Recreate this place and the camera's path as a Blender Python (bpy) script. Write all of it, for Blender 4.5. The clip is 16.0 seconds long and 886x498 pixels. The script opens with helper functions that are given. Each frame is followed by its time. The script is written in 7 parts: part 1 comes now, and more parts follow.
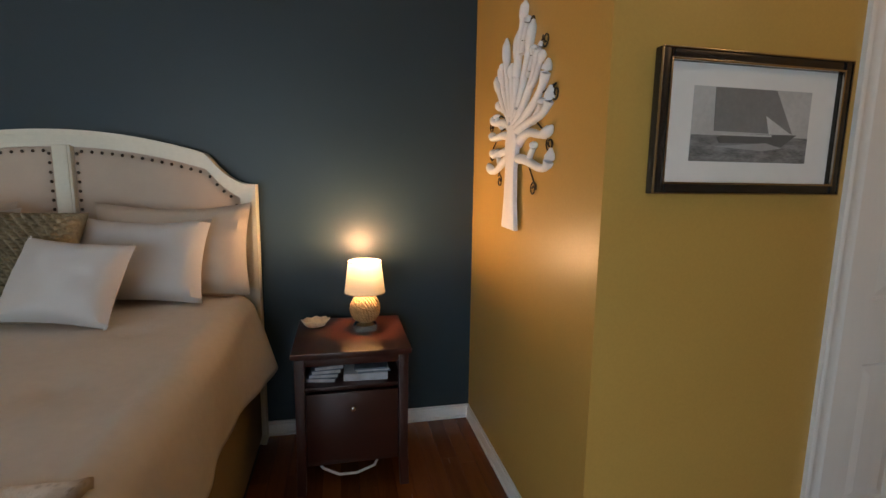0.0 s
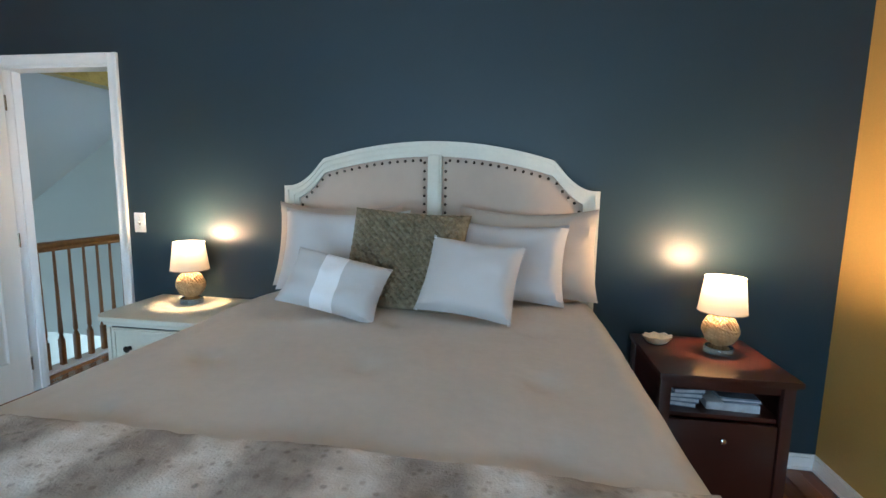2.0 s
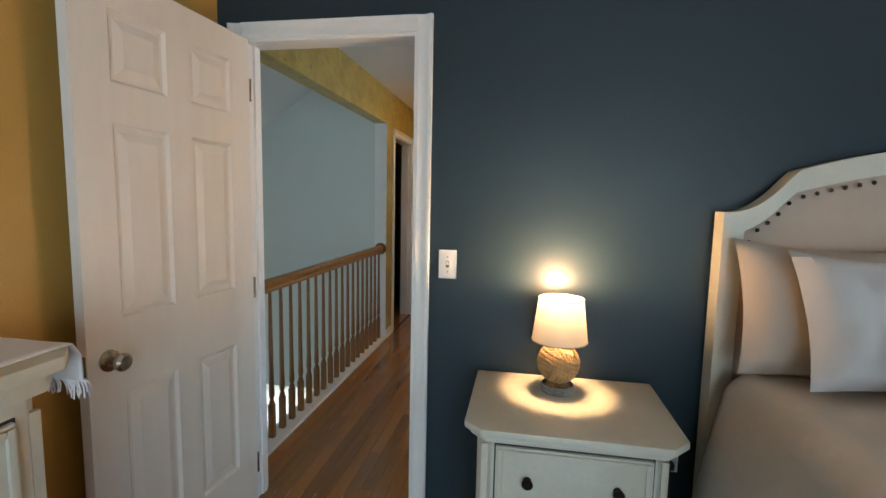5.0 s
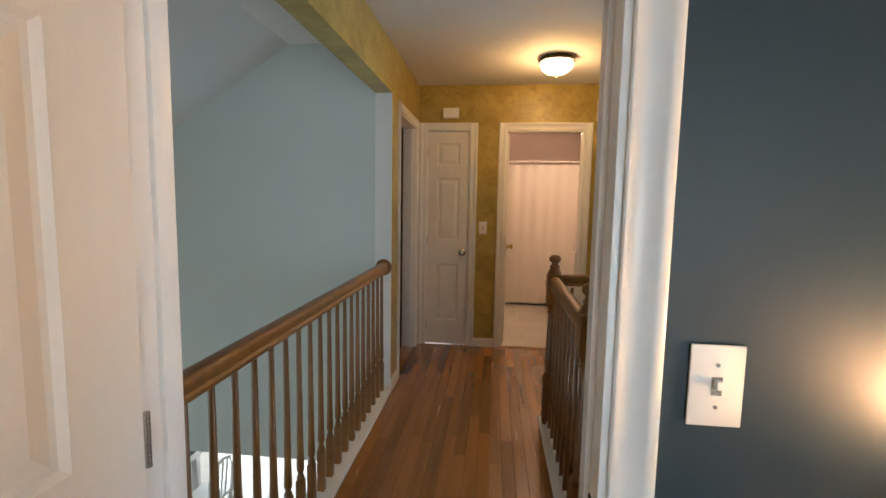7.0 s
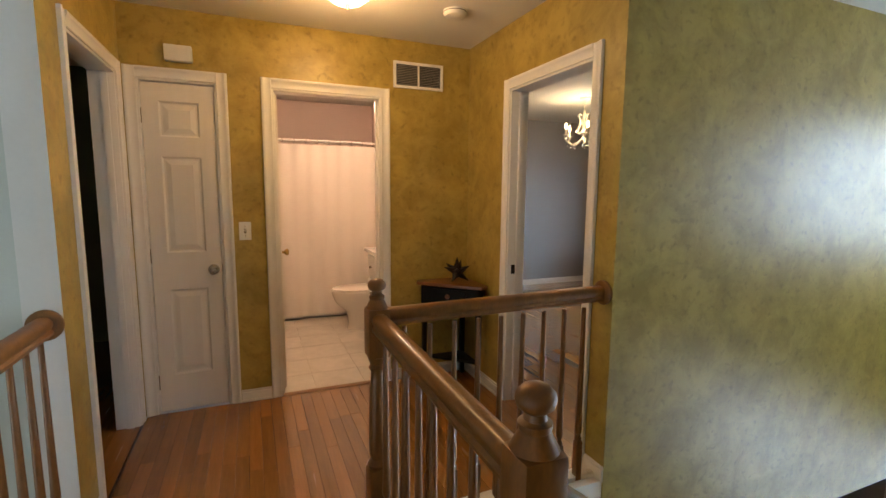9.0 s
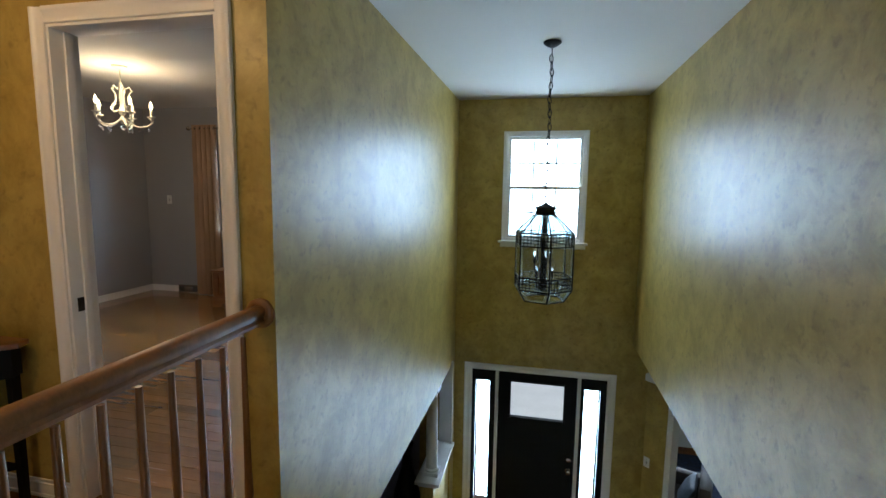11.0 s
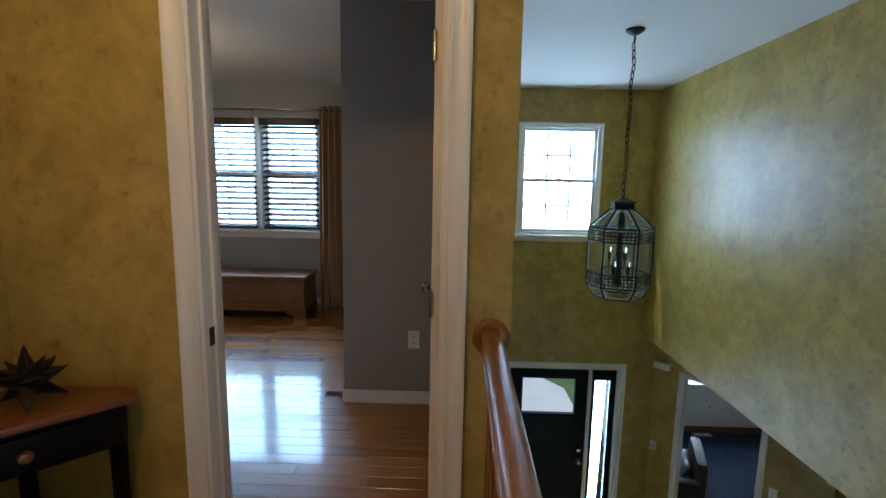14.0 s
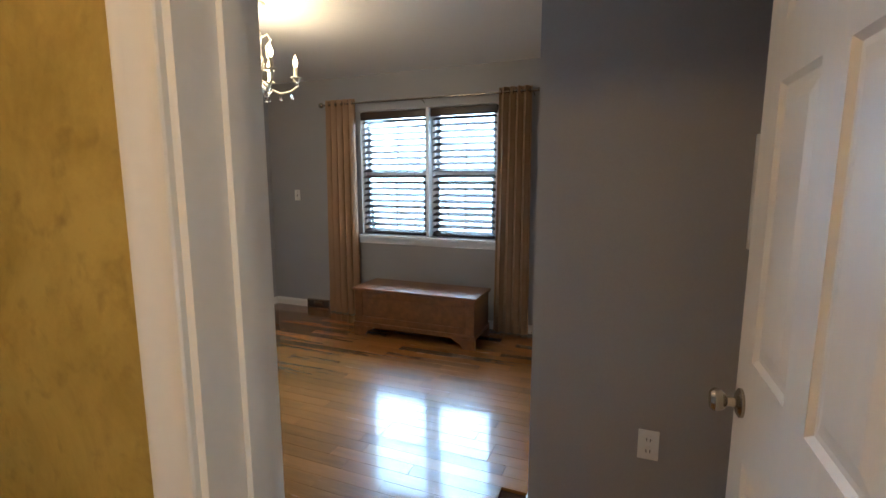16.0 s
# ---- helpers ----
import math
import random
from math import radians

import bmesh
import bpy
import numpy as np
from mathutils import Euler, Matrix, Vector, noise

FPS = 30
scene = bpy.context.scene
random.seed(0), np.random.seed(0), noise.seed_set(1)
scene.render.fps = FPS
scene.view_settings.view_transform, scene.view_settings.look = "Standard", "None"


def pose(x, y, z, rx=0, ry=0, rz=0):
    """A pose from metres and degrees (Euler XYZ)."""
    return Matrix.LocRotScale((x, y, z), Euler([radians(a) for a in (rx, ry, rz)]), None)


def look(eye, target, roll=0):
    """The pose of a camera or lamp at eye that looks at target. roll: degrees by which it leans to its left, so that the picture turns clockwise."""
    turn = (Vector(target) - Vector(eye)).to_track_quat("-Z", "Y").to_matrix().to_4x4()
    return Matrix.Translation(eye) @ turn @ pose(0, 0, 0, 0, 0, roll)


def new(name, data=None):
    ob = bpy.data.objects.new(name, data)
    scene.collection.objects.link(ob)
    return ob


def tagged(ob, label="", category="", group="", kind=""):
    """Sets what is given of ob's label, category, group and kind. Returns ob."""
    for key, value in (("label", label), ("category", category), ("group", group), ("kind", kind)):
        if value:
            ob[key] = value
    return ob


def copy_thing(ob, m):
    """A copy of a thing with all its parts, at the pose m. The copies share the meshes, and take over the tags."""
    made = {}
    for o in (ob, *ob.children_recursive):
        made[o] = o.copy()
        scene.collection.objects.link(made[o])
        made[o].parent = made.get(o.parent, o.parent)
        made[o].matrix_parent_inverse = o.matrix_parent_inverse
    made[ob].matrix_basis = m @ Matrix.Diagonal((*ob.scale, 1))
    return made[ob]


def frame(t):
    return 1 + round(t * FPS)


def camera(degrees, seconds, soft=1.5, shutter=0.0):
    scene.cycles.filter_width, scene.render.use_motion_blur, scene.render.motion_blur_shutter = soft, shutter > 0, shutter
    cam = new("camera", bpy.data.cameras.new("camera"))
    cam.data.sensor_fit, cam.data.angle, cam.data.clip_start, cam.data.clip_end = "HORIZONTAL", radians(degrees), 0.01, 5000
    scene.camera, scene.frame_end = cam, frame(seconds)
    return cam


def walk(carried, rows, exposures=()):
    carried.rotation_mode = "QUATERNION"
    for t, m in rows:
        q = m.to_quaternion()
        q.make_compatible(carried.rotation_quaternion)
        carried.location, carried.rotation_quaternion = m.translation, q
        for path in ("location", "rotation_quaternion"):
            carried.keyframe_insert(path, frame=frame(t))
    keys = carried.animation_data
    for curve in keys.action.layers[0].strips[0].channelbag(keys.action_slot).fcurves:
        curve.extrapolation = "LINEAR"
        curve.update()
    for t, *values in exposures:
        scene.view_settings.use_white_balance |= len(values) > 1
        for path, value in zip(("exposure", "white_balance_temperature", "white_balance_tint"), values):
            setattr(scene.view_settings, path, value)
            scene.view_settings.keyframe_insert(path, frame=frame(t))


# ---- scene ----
cam = camera(87.4, 16.0)
# seconds, stops, kelvin, tint
EXPOSURES = [(0.0, -0.65, 6700, 11), (0.5, -0.1, 5700, 11), (1.0, 0.1, 5250, 8), (1.5, 0.15, 5000, 3), (2.0, 0.0, 5300, 1), (2.5, -0.05, 5400, 0), (3.5, -0.32, 5800, 1),
             (4.5, -0.4, 5950, 3), (5.0, -0.4, 6200, 6), (7.5, -0.15, 6700, 10), (8.5, -0.12, 7100, 10), (9.5, 0.2, 6350, 8), (10.0, -0.05, 6200, 6), (12.5, -0.3, 5300, 6),
             (13.5, -0.3, 5400, 5), (15.0, -0.1, 5400, 7), (16.0, 0.35, 5600, 6)]
PATH = [
    (0, (2.0, -2.529, 1.402), (2.425, -0.596, 1.111), 0.8),
    (0.5, (1.889, -2.585, 1.396), (1.983, -0.608, 1.105), 1.0),
    (1, (1.681, -2.592, 1.394), (1.606, -0.615, 1.101), 1.1),
    (1.5, (1.443, -2.557, 1.378), (1.263, -0.584, 1.106), 1.1),
    (2, (1.19, -2.442, 1.379), (0.886, -0.483, 1.114), 1.1),
    (2.5, (0.854, -2.402, 1.384), (0.535, -0.444, 1.129), 1.1),
    (3, (0.511, -2.347, 1.37), (0.182, -0.388, 1.136), 1.2),
    (3.5, (0.163, -2.238, 1.379), (-0.174, -0.279, 1.16), 1.3),
    (4, (-0.207, -2.172, 1.383), (-0.543, -0.211, 1.177), 1.3),
    (4.5, (-0.491, -2.048, 1.383), (-0.829, -0.087, 1.178), 1.3),
    (5, (-0.721, -1.835, 1.391), (-1.055, 0.126, 1.183), 1.2),
    (5.2, (-0.808, -1.748, 1.373), (-1.134, 0.215, 1.178), 1.4),
    (7.3, (-1.368, -0.486, 1.389), (-1.535, 1.496, 1.178), 0.7),
    (7.5, (-1.39, -0.374, 1.396), (-1.523, 1.61, 1.18), 0.5),
    (8, (-1.415, -0.015, 1.41), (-1.468, 1.971, 1.181), 0.6),
    (8.5, (-1.424, 0.281, 1.392), (-1.155, 2.249, 1.157), 0.7),
    (9, (-1.382, 0.479, 1.405), (-0.623, 2.313, 1.157), 0.5),
    (9.5, (-1.354, 0.667, 1.408), (-0.119, 2.219, 1.149), 0.5),
    (10, (-1.373, 0.825, 1.405), (0.195, 2.04, 1.147), 0.8),
    (10.2, (-1.396, 0.886, 1.409), (0.276, 1.953, 1.15), 0.9),
    (12.3, (-1.397, 1.531, 1.395), (0.566, 1.252, 1.139), 1.1),
    (12.5, (-1.38, 1.589, 1.405), (0.58, 1.295, 1.14), 1.3),
    (13, (-1.325, 1.823, 1.38), (0.635, 1.523, 1.115), 1.2),
    (13.5, (-1.274, 2.061, 1.396), (0.702, 1.913, 1.126), 1.5),
    (14, (-1.242, 2.307, 1.402), (0.738, 2.345, 1.125), 1.1),
    (14.5, (-1.09, 2.46, 1.399), (0.874, 2.717, 1.117), 0.9),
    (15, (-0.821, 2.525, 1.389), (1.119, 2.92, 1.11), 0.7),
    (15.5, (-0.531, 2.609, 1.398), (1.381, 3.12, 1.112), 0.5),
    (16, (-0.205, 2.64, 1.402), (1.628, 3.385, 1.112), -0.0),
]
walk(cam, [(t, look(eye, target, roll)) for t, eye, target, roll in PATH], EXPOSURES)

# ---- light ----
world = bpy.data.worlds.new("sky")
world.use_nodes = True
scene.world = world
wn = world.node_tree.nodes
sky = wn.new("ShaderNodeTexSky")
sky.sky_type = "NISHITA"
sky.sun_disc = False
sky.sun_elevation = radians(48)
sky.sun_rotation = radians(150)
world.node_tree.links.new(sky.outputs[0], wn["Background"].inputs[0])
wn["Background"].inputs[1].default_value = 0.12


def sun_lamp():
    data = bpy.data.lights.new("sun", "SUN")
    data.energy, data.angle, data.color = 3.0, radians(0.6), (1.0, 0.95, 0.88)
    ob = new("sun", data)
    ob.matrix_world = look((0, 0, 0), (-0.25, -0.6, -0.9))


def area(name, eye, target, w, h, power, color):
    data = bpy.data.lights.new(name, "AREA")
    data.shape, data.size, data.size_y, data.energy, data.color = "RECTANGLE", w, h, power, color
    new(name, data).matrix_world = look(eye, target)


def bulb(name, x, y, z, power, color, size=0.03):
    data = bpy.data.lights.new(name, "POINT")
    data.energy, data.color, data.shadow_soft_size = power, color, size
    new(name, data).location = (x, y, z)


DAY, COOL, WARM = (0.80, 0.91, 1.0), (0.60, 0.79, 1.0), (1.0, 0.58, 0.28)
sun_lamp()
# daylight standing in the window openings
area("window_light_foyer", (4.17, 1.14, 1.47), (1.2, 1.14, 0.95), 0.90, 1.3, 54, COOL)
area("window_light_bedroom_two", (4.17, 4.51, 1.47), (1.0, 4.3, 0.85), 1.46, 1.3, 95, (0.55, 0.78, 1.0))
area("window_light_bedroom", (0.4, -4.84, 1.08), (0.3, -0.3, 0.8), 2.9, 2.0, 86, (0.68, 0.86, 1.0))
# the living and kitchen lamps are added fill inside rooms whose windows are unseen
area("window_light_living", (-7.4, -1.2, -0.4), (-3, 1.5, 0.2), 2.6, 3.0, 150, DAY)
area("window_light_kitchen", (-5.2, 7.2, -1.5), (-5.2, 4, -2.4), 2.4, 1.3, 110, DAY)
area("window_light_family_room", (6.75, -1.9, -1.3), (4.5, -1.7, -2.2), 1.8, 1.0, 60, DAY)
area("sidelight_light_a", (4.14, 1.775, -1.7), (0, 1.775, -1.9), 0.16, 1.6, 45, COOL)
area("sidelight_light_b", (4.14, 0.50, -1.7), (0, 0.50, -1.9), 0.16, 1.6, 45, COOL)
# lamps
bulb("bedside_bulb", 2.105, -0.285, 1.012, 44.0, WARM, 0.036)
bulb("bedside_bulb", -0.575, -0.165, 1.054, 34.0, WARM, 0.036)
bulb("hall_bulb", -0.90, 2.91, 2.27, 21.0, (1.0, 0.57, 0.215), 0.09)
bulb("bath_bulb", -0.55, 4.55, 2.2, 26.0, (1.0, 0.66, 0.43), 0.1)
bulb("chandelier_bulb", 2.07, 4.76, 2.14, 26.0, (1.0, 0.72, 0.42), 0.18)
bulb("corridor_bulb", 3.9, -2.3, 2.5, 7.0, (1.0, 0.58, 0.25), 0.08)


# ---- materials ----
def material(name, base, rough=0.5, metal=0.0, var=0.12, scale=3.0, grain=40.0, bump=0.0, rand=0.0, spec=0.5, stretch=None, coat=0.0, coat_rough=0.12):
    """A procedural surface: base colour varied at two scales, gloss varied a little, fine relief."""
    m = bpy.data.materials.new(name)
    m.use_nodes = True
    n, l = m.node_tree.nodes, m.node_tree.links
    b = n["Principled BSDF"]
    b.inputs["Metallic"].default_value = metal
    b.inputs["Specular IOR Level"].default_value = spec
    b.inputs["Coat Weight"].default_value = coat
    b.inputs["Coat Roughness"].default_value = coat_rough
    tc = n.new("ShaderNodeTexCoord")
    mp = n.new("ShaderNodeMapping")
    if stretch:
        mp.inputs["Scale"].default_value = stretch
    l.new(tc.outputs["Object"], mp.inputs[0])
    src = mp.outputs[0]
    if rand:
        info = n.new("ShaderNodeObjectInfo")
        add = n.new("ShaderNodeVectorMath")
        mul = n.new("ShaderNodeMath")
        mul.operation = "MULTIPLY"
        mul.inputs[1].default_value = 37.0
        l.new(info.outputs["Random"], mul.inputs[0])
        l.new(mp.outputs[0], add.inputs[0])
        l.new(mul.outputs[0], add.inputs[1])
        src = add.outputs[0]
    big, fine = n.new("ShaderNodeTexNoise"), n.new("ShaderNodeTexNoise")
    big.inputs["Scale"].default_value, fine.inputs["Scale"].default_value = scale, grain
    big.inputs["Detail"].default_value, fine.inputs["Detail"].default_value = 3, 4
    l.new(src, big.inputs["Vector"])
    l.new(src, fine.inputs["Vector"])
    mix = n.new("ShaderNodeMath")
    mix.operation = "MULTIPLY_ADD"
    mix.inputs[1].default_value = 0.6
    half = n.new("ShaderNodeMath")
    half.operation = "MULTIPLY"
    half.inputs[1].default_value = 0.4
    l.new(fine.outputs[0], half.inputs[0])
    l.new(big.outputs[0], mix.inputs[0])
    l.new(half.outputs[0], mix.inputs[2])
    val = mix.outputs[0]
    if rand:
        r2 = n.new("ShaderNodeMath")
        r2.operation = "MULTIPLY_ADD"
        r2.inputs[1].default_value = rand
        l.new(info.outputs["Random"], r2.inputs[0])
        l.new(mix.outputs[0], r2.inputs[2])
        val = r2.outputs[0]
    ramp = n.new("ShaderNodeValToRGB")
    lo, hi = [c * (1 - var) for c in base], [min(1, c * (1 + var)) for c in base]
    ramp.color_ramp.elements[0].position, ramp.color_ramp.elements[1].position = 0.32, 0.68 + rand
    ramp.color_ramp.elements[0].color, ramp.color_ramp.elements[1].color = (*lo, 1), (*hi, 1)
    l.new(val, ramp.inputs[0])
    l.new(ramp.outputs[0], b.inputs["Base Color"])
    rr = n.new("ShaderNodeMapRange")
    rr.inputs["To Min"].default_value, rr.inputs["To Max"].default_value = rough * 0.88, min(1, rough * 1.12)
    l.new(big.outputs[0], rr.inputs["Value"])
    l.new(rr.outputs[0], b.inputs["Roughness"])
    if bump:
        bp = n.new("ShaderNodeBump")
        bp.inputs["Strength"].default_value = bump
        bp.inputs["Distance"].default_value = 0.004
        l.new(fine.outputs[0], bp.inputs["Height"])
        l.new(bp.outputs[0], b.inputs["Normal"])
    return m


def faux(name, light, mid, dark, rough):
    """Sponged and ragged wall glaze: broad clouds, smaller blots and a few dark flecks."""
    m = material(name, mid, rough, var=0.1, scale=1.6, grain=14, bump=0.12, spec=0.5)
    n, l = m.node_tree.nodes, m.node_tree.links
    b = n["Principled BSDF"]
    old = b.inputs["Base Color"].links[0]
    src = old.from_socket
    l.remove(old)
    tc = [x for x in n if x.type == "TEX_COORD"][0]
    clouds, flecks = n.new("ShaderNodeTexNoise"), n.new("ShaderNodeTexNoise")
    clouds.inputs["Scale"].default_value, clouds.inputs["Detail"].default_value, clouds.inputs["Distortion"].default_value = 5.0, 12, 0.4
    clouds.inputs["Roughness"].default_value = 0.70
    flecks.inputs["Scale"].default_value, flecks.inputs["Detail"].default_value, flecks.inputs["Distortion"].default_value = 24.0, 10, 0.25
    ra, rb = n.new("ShaderNodeValToRGB"), n.new("ShaderNodeValToRGB")
    ra.color_ramp.elements[0].position, ra.color_ramp.elements[1].position = 0.37, 0.61
    ra.color_ramp.elements[0].color, ra.color_ramp.elements[1].color = (*mid, 1), (*light, 1)
    rb.color_ramp.elements[0].position, rb.color_ramp.elements[1].position = 0.56, 0.77
    rb.color_ramp.elements[0].color, rb.color_ramp.elements[1].color = (0, 0, 0, 1), (0.62, 0.62, 0.62, 1)
    mx, my = n.new("ShaderNodeMix"), n.new("ShaderNodeMix")
    mx.data_type = my.data_type = "RGBA"
    for t in (clouds, flecks):
        l.new(tc.outputs["Object"], t.inputs["Vector"])
    l.new(clouds.outputs[0], ra.inputs[0])
    l.new(flecks.outputs[0], rb.inputs[0])
    mx.inputs[0].default_value = 0.2
    l.new(ra.outputs[0], mx.inputs[6])
    l.new(src, mx.inputs[7])
    l.new(rb.outputs[0], my.inputs[0])
    l.new(mx.outputs[2], my.inputs[6])
    my.inputs[7].default_value = (*dark, 1)
    l.new(my.outputs[2], b.inputs["Base Color"])
    return m


def wood(name, base, rough, stretch, var=0.35, rand=0.0, coat=0.0, bump=0.05, coat_rough=0.1):
    return material(name, base, rough, var=var, scale=2.2, grain=16, rand=rand, stretch=stretch, coat=coat, bump=bump, coat_rough=coat_rough)


def glow(name, color, strength):
    m = bpy.data.materials.new(name)
    m.use_nodes = True
    b = m.node_tree.nodes["Principled BSDF"]
    b.inputs["Base Color"].default_value = (*color, 1)
    b.inputs["Emission Color"].default_value = (*color, 1)
    b.inputs["Emission Strength"].default_value = strength
    return m


def glass(name, tint=(1, 1, 1), rough=0.0):
    m = bpy.data.materials.new(name)
    m.use_nodes = True
    b = m.node_tree.nodes["Principled BSDF"]
    b.inputs["Base Color"].default_value = (*tint, 1)
    b.inputs["Transmission Weight"].default_value = 1
    b.inputs["Roughness"].default_value = rough
    b.inputs["IOR"].default_value = 1.05 if rough == 0 else 1.45
    return m


def shade_cloth(name, color):
    """Thin cloth that lets lamp light through."""
    m = bpy.data.materials.new(name)
    m.use_nodes = True
    n, l = m.node_tree.nodes, m.node_tree.links
    n.remove(n["Principled BSDF"])
    d, t, mx = n.new("ShaderNodeBsdfDiffuse"), n.new("ShaderNodeBsdfTranslucent"), n.new("ShaderNodeMixShader")
    weave = n.new("ShaderNodeTexNoise")
    weave.inputs["Scale"].default_value = 220
    ramp = n.new("ShaderNodeValToRGB")
    ramp.color_ramp.elements[0].color = (*[c * 0.9 for c in color], 1)
    ramp.color_ramp.elements[1].color = (*color, 1)
    l.new(weave.outputs[0], ramp.inputs[0])
    for s in (d, t):
        l.new(ramp.outputs[0], s.inputs[0])
    mx.inputs[0].default_value = 0.085
    l.new(d.outputs[0], mx.inputs[1])
    l.new(t.outputs[0], mx.inputs[2])
    l.new(mx.outputs[0], n["Material Output"].inputs[0])
    return m


BLUE = material("slate_blue_paint", (0.018, 0.035, 0.047), 0.40, var=0.07, scale=1.5, grain=120, bump=0.06, spec=0.40)
GOLD = material("gold_paint", (0.50, 0.30, 0.075), 0.40, var=0.06, scale=1.5, grain=110, bump=0.08)
FAUX = faux("sponged_gold_glaze", (0.50, 0.375, 0.100), (0.325, 0.232, 0.050), (0.165, 0.110, 0.025), 0.38)
WHITEWALL = material("pale_wall_paint", (0.62, 0.66, 0.62), 0.6, var=0.04, scale=1.2, grain=100, bump=0.05)
CEIL = material("ceiling_paint", (0.74, 0.72, 0.68), 0.8, var=0.03, scale=1, grain=160, bump=0.08)
GREY = material("grey_wall_paint", (0.34, 0.335, 0.345), 0.5, var=0.05, scale=1.4, grain=110, bump=0.06)
PINK = material("pink_beige_paint", (0.62, 0.50, 0.45), 0.5, var=0.05, scale=1.4, grain=110, bump=0.05)
LILAC = material("lilac_grey_paint", (0.34, 0.31, 0.33), 0.5, var=0.05, bump=0.05, grain=110)
OLIVE = material("dark_olive_paint", (0.10, 0.10, 0.035), 0.5, var=0.3, scale=2, bump=0.05, grain=110)
TRIM = material("white_trim_paint", (0.80, 0.79, 0.77), 0.3, var=0.03, scale=4, grain=60, bump=0.04)
DOORW = material("white_door_paint", (0.78, 0.74, 0.69), 0.35, var=0.03, scale=3, grain=90, bump=0.08, stretch=(8, 8, 1))
OAKF = wood("oak_floor", (0.245, 0.105, 0.024), 0.26, (14, 0.9, 14), var=0.38, rand=0.5, coat=0.75, bump=0.02, coat_rough=0.07)
OAKD = wood("dark_oak_floor", (0.165, 0.052, 0.014), 0.26, (14, 0.9, 14), var=0.40, rand=0.5, coat=0.2, bump=0.02, coat_rough=0.12)
SUBF = material("sub_floor", (0.05, 0.022, 0.01), 0.7)
OAK = wood("oak_rail", (0.19, 0.076, 0.014), 0.38, (9, 9, 3), var=0.28, coat=0.1)
CHERRY = wood("dark_cherry", (0.042, 0.012, 0.008), 0.30, (2, 9, 9), var=0.10, coat=0.2)
PINE = wood("honey_chest_wood", (0.20, 0.085, 0.028), 0.38, (10, 1, 10), var=0.28, coat=0.1)
TABLEW = wood("table_top_wood", (0.16, 0.055, 0.016), 0.35, (4, 10, 10), var=0.3, coat=0.2)
BLACKW = material("black_paint", (0.004, 0.004, 0.004), 0.5, var=0.3, scale=6, spec=0.15)
CREAM = material("cream_paint", (0.60, 0.58, 0.49), 0.38, var=0.06, scale=5, grain=60, bump=0.06)
LINEN = material("beige_linen", (0.46, 0.37, 0.30), 0.9, var=0.08, scale=6, grain=500, bump=0.3)
DUVET = material("beige_comforter", (0.575, 0.54, 0.495), 0.75, var=0.05, scale=4, grain=32, bump=0.3)
PALE = material("pale_grey_cotton", (0.52, 0.505, 0.50), 0.85, var=0.04, scale=6, grain=480, bump=0.25)
TANCL = material("tan_cotton", (0.44, 0.38, 0.32), 0.85, var=0.05, scale=6, grain=480, bump=0.25)
WHITECL = material("white_cotton", (0.82, 0.82, 0.84), 0.85, var=0.03, scale=6, grain=480, bump=0.25)
KNIT = material("olive_grey_knit", (0.235, 0.195, 0.125), 0.9, var=0.35, scale=40, grain=120, bump=0.8)
SKIRT = material("gold_brown_fabric", (0.26, 0.18, 0.08), 0.85, var=0.1, scale=8, grain=300, bump=0.3)
NAIL = material("bronze_nailhead", (0.06, 0.045, 0.035), 0.4, metal=0.8)
BRONZE = material("dark_bronze", (0.020, 0.017, 0.015), 0.42, metal=0.7, var=0.3, scale=20)
NICKEL = material("brushed_nickel", (0.42, 0.38, 0.32), 0.25, metal=1.0, var=0.08, scale=12)
BRASS = material("aged_brass", (0.45, 0.30, 0.10), 0.35, metal=1.0, var=0.2, scale=15)
STEEL = material("polished_steel", (0.62, 0.61, 0.60), 0.14, metal=1.0, var=0.05)
PEWTER = material("pewter_frame", (0.055, 0.050, 0.046), 0.26, metal=0.7, var=0.25, scale=9, stretch=(1, 1, 3))
MATB = material("white_mat_board", (0.74, 0.71, 0.67), 0.9, var=0.02)
ROPE = material("jute_rope", (0.42, 0.28, 0.13), 0.85, var=0.25, scale=30, grain=240, bump=0.5)
SHADE = shade_cloth("cream_shade_cloth", (0.80, 0.70, 0.55))
SHADERIM = material("shade_trim", (0.30, 0.22, 0.15), 0.8)
PLASTIC = material("white_plastic", (0.80, 0.79, 0.76), 0.35, var=0.03)
DARKPL = material("dark_plastic", (0.03, 0.03, 0.03), 0.4)
PLASTER = material("white_plaster", (0.78, 0.78, 0.80), 0.7, var=0.06, scale=8, grain=90, bump=0.25)
IRON = material("wrought_iron", (0.05, 0.035, 0.025), 0.55, metal=0.5)
PORC = material("white_porcelain", (0.82, 0.80, 0.77), 0.12, var=0.02)
TILE = material("marble_tile", (0.58, 0.545, 0.49), 0.2, var=0.16, scale=5, grain=16, rand=0.2)
CURT = material("white_shower_curtain", (0.80, 0.76, 0.71), 0.7, var=0.03, scale=3, grain=200, bump=0.1)
DRAPE = material("tan_drape", (0.36, 0.225, 0.13), 0.62, var=0.06, scale=5, grain=300, bump=0.15)
BLIND = wood("brown_blind", (0.035, 0.020, 0.013), 0.4, (10, 1, 10), var=0.25)
CARPET = material("navy_carpet", (0.009, 0.019, 0.045), 0.95, var=0.85, scale=16, grain=70, bump=0.8)
LEATHER = material("brown_leather", (0.030, 0.018, 0.013), 0.5, var=0.2, scale=9, grain=60, bump=0.2)
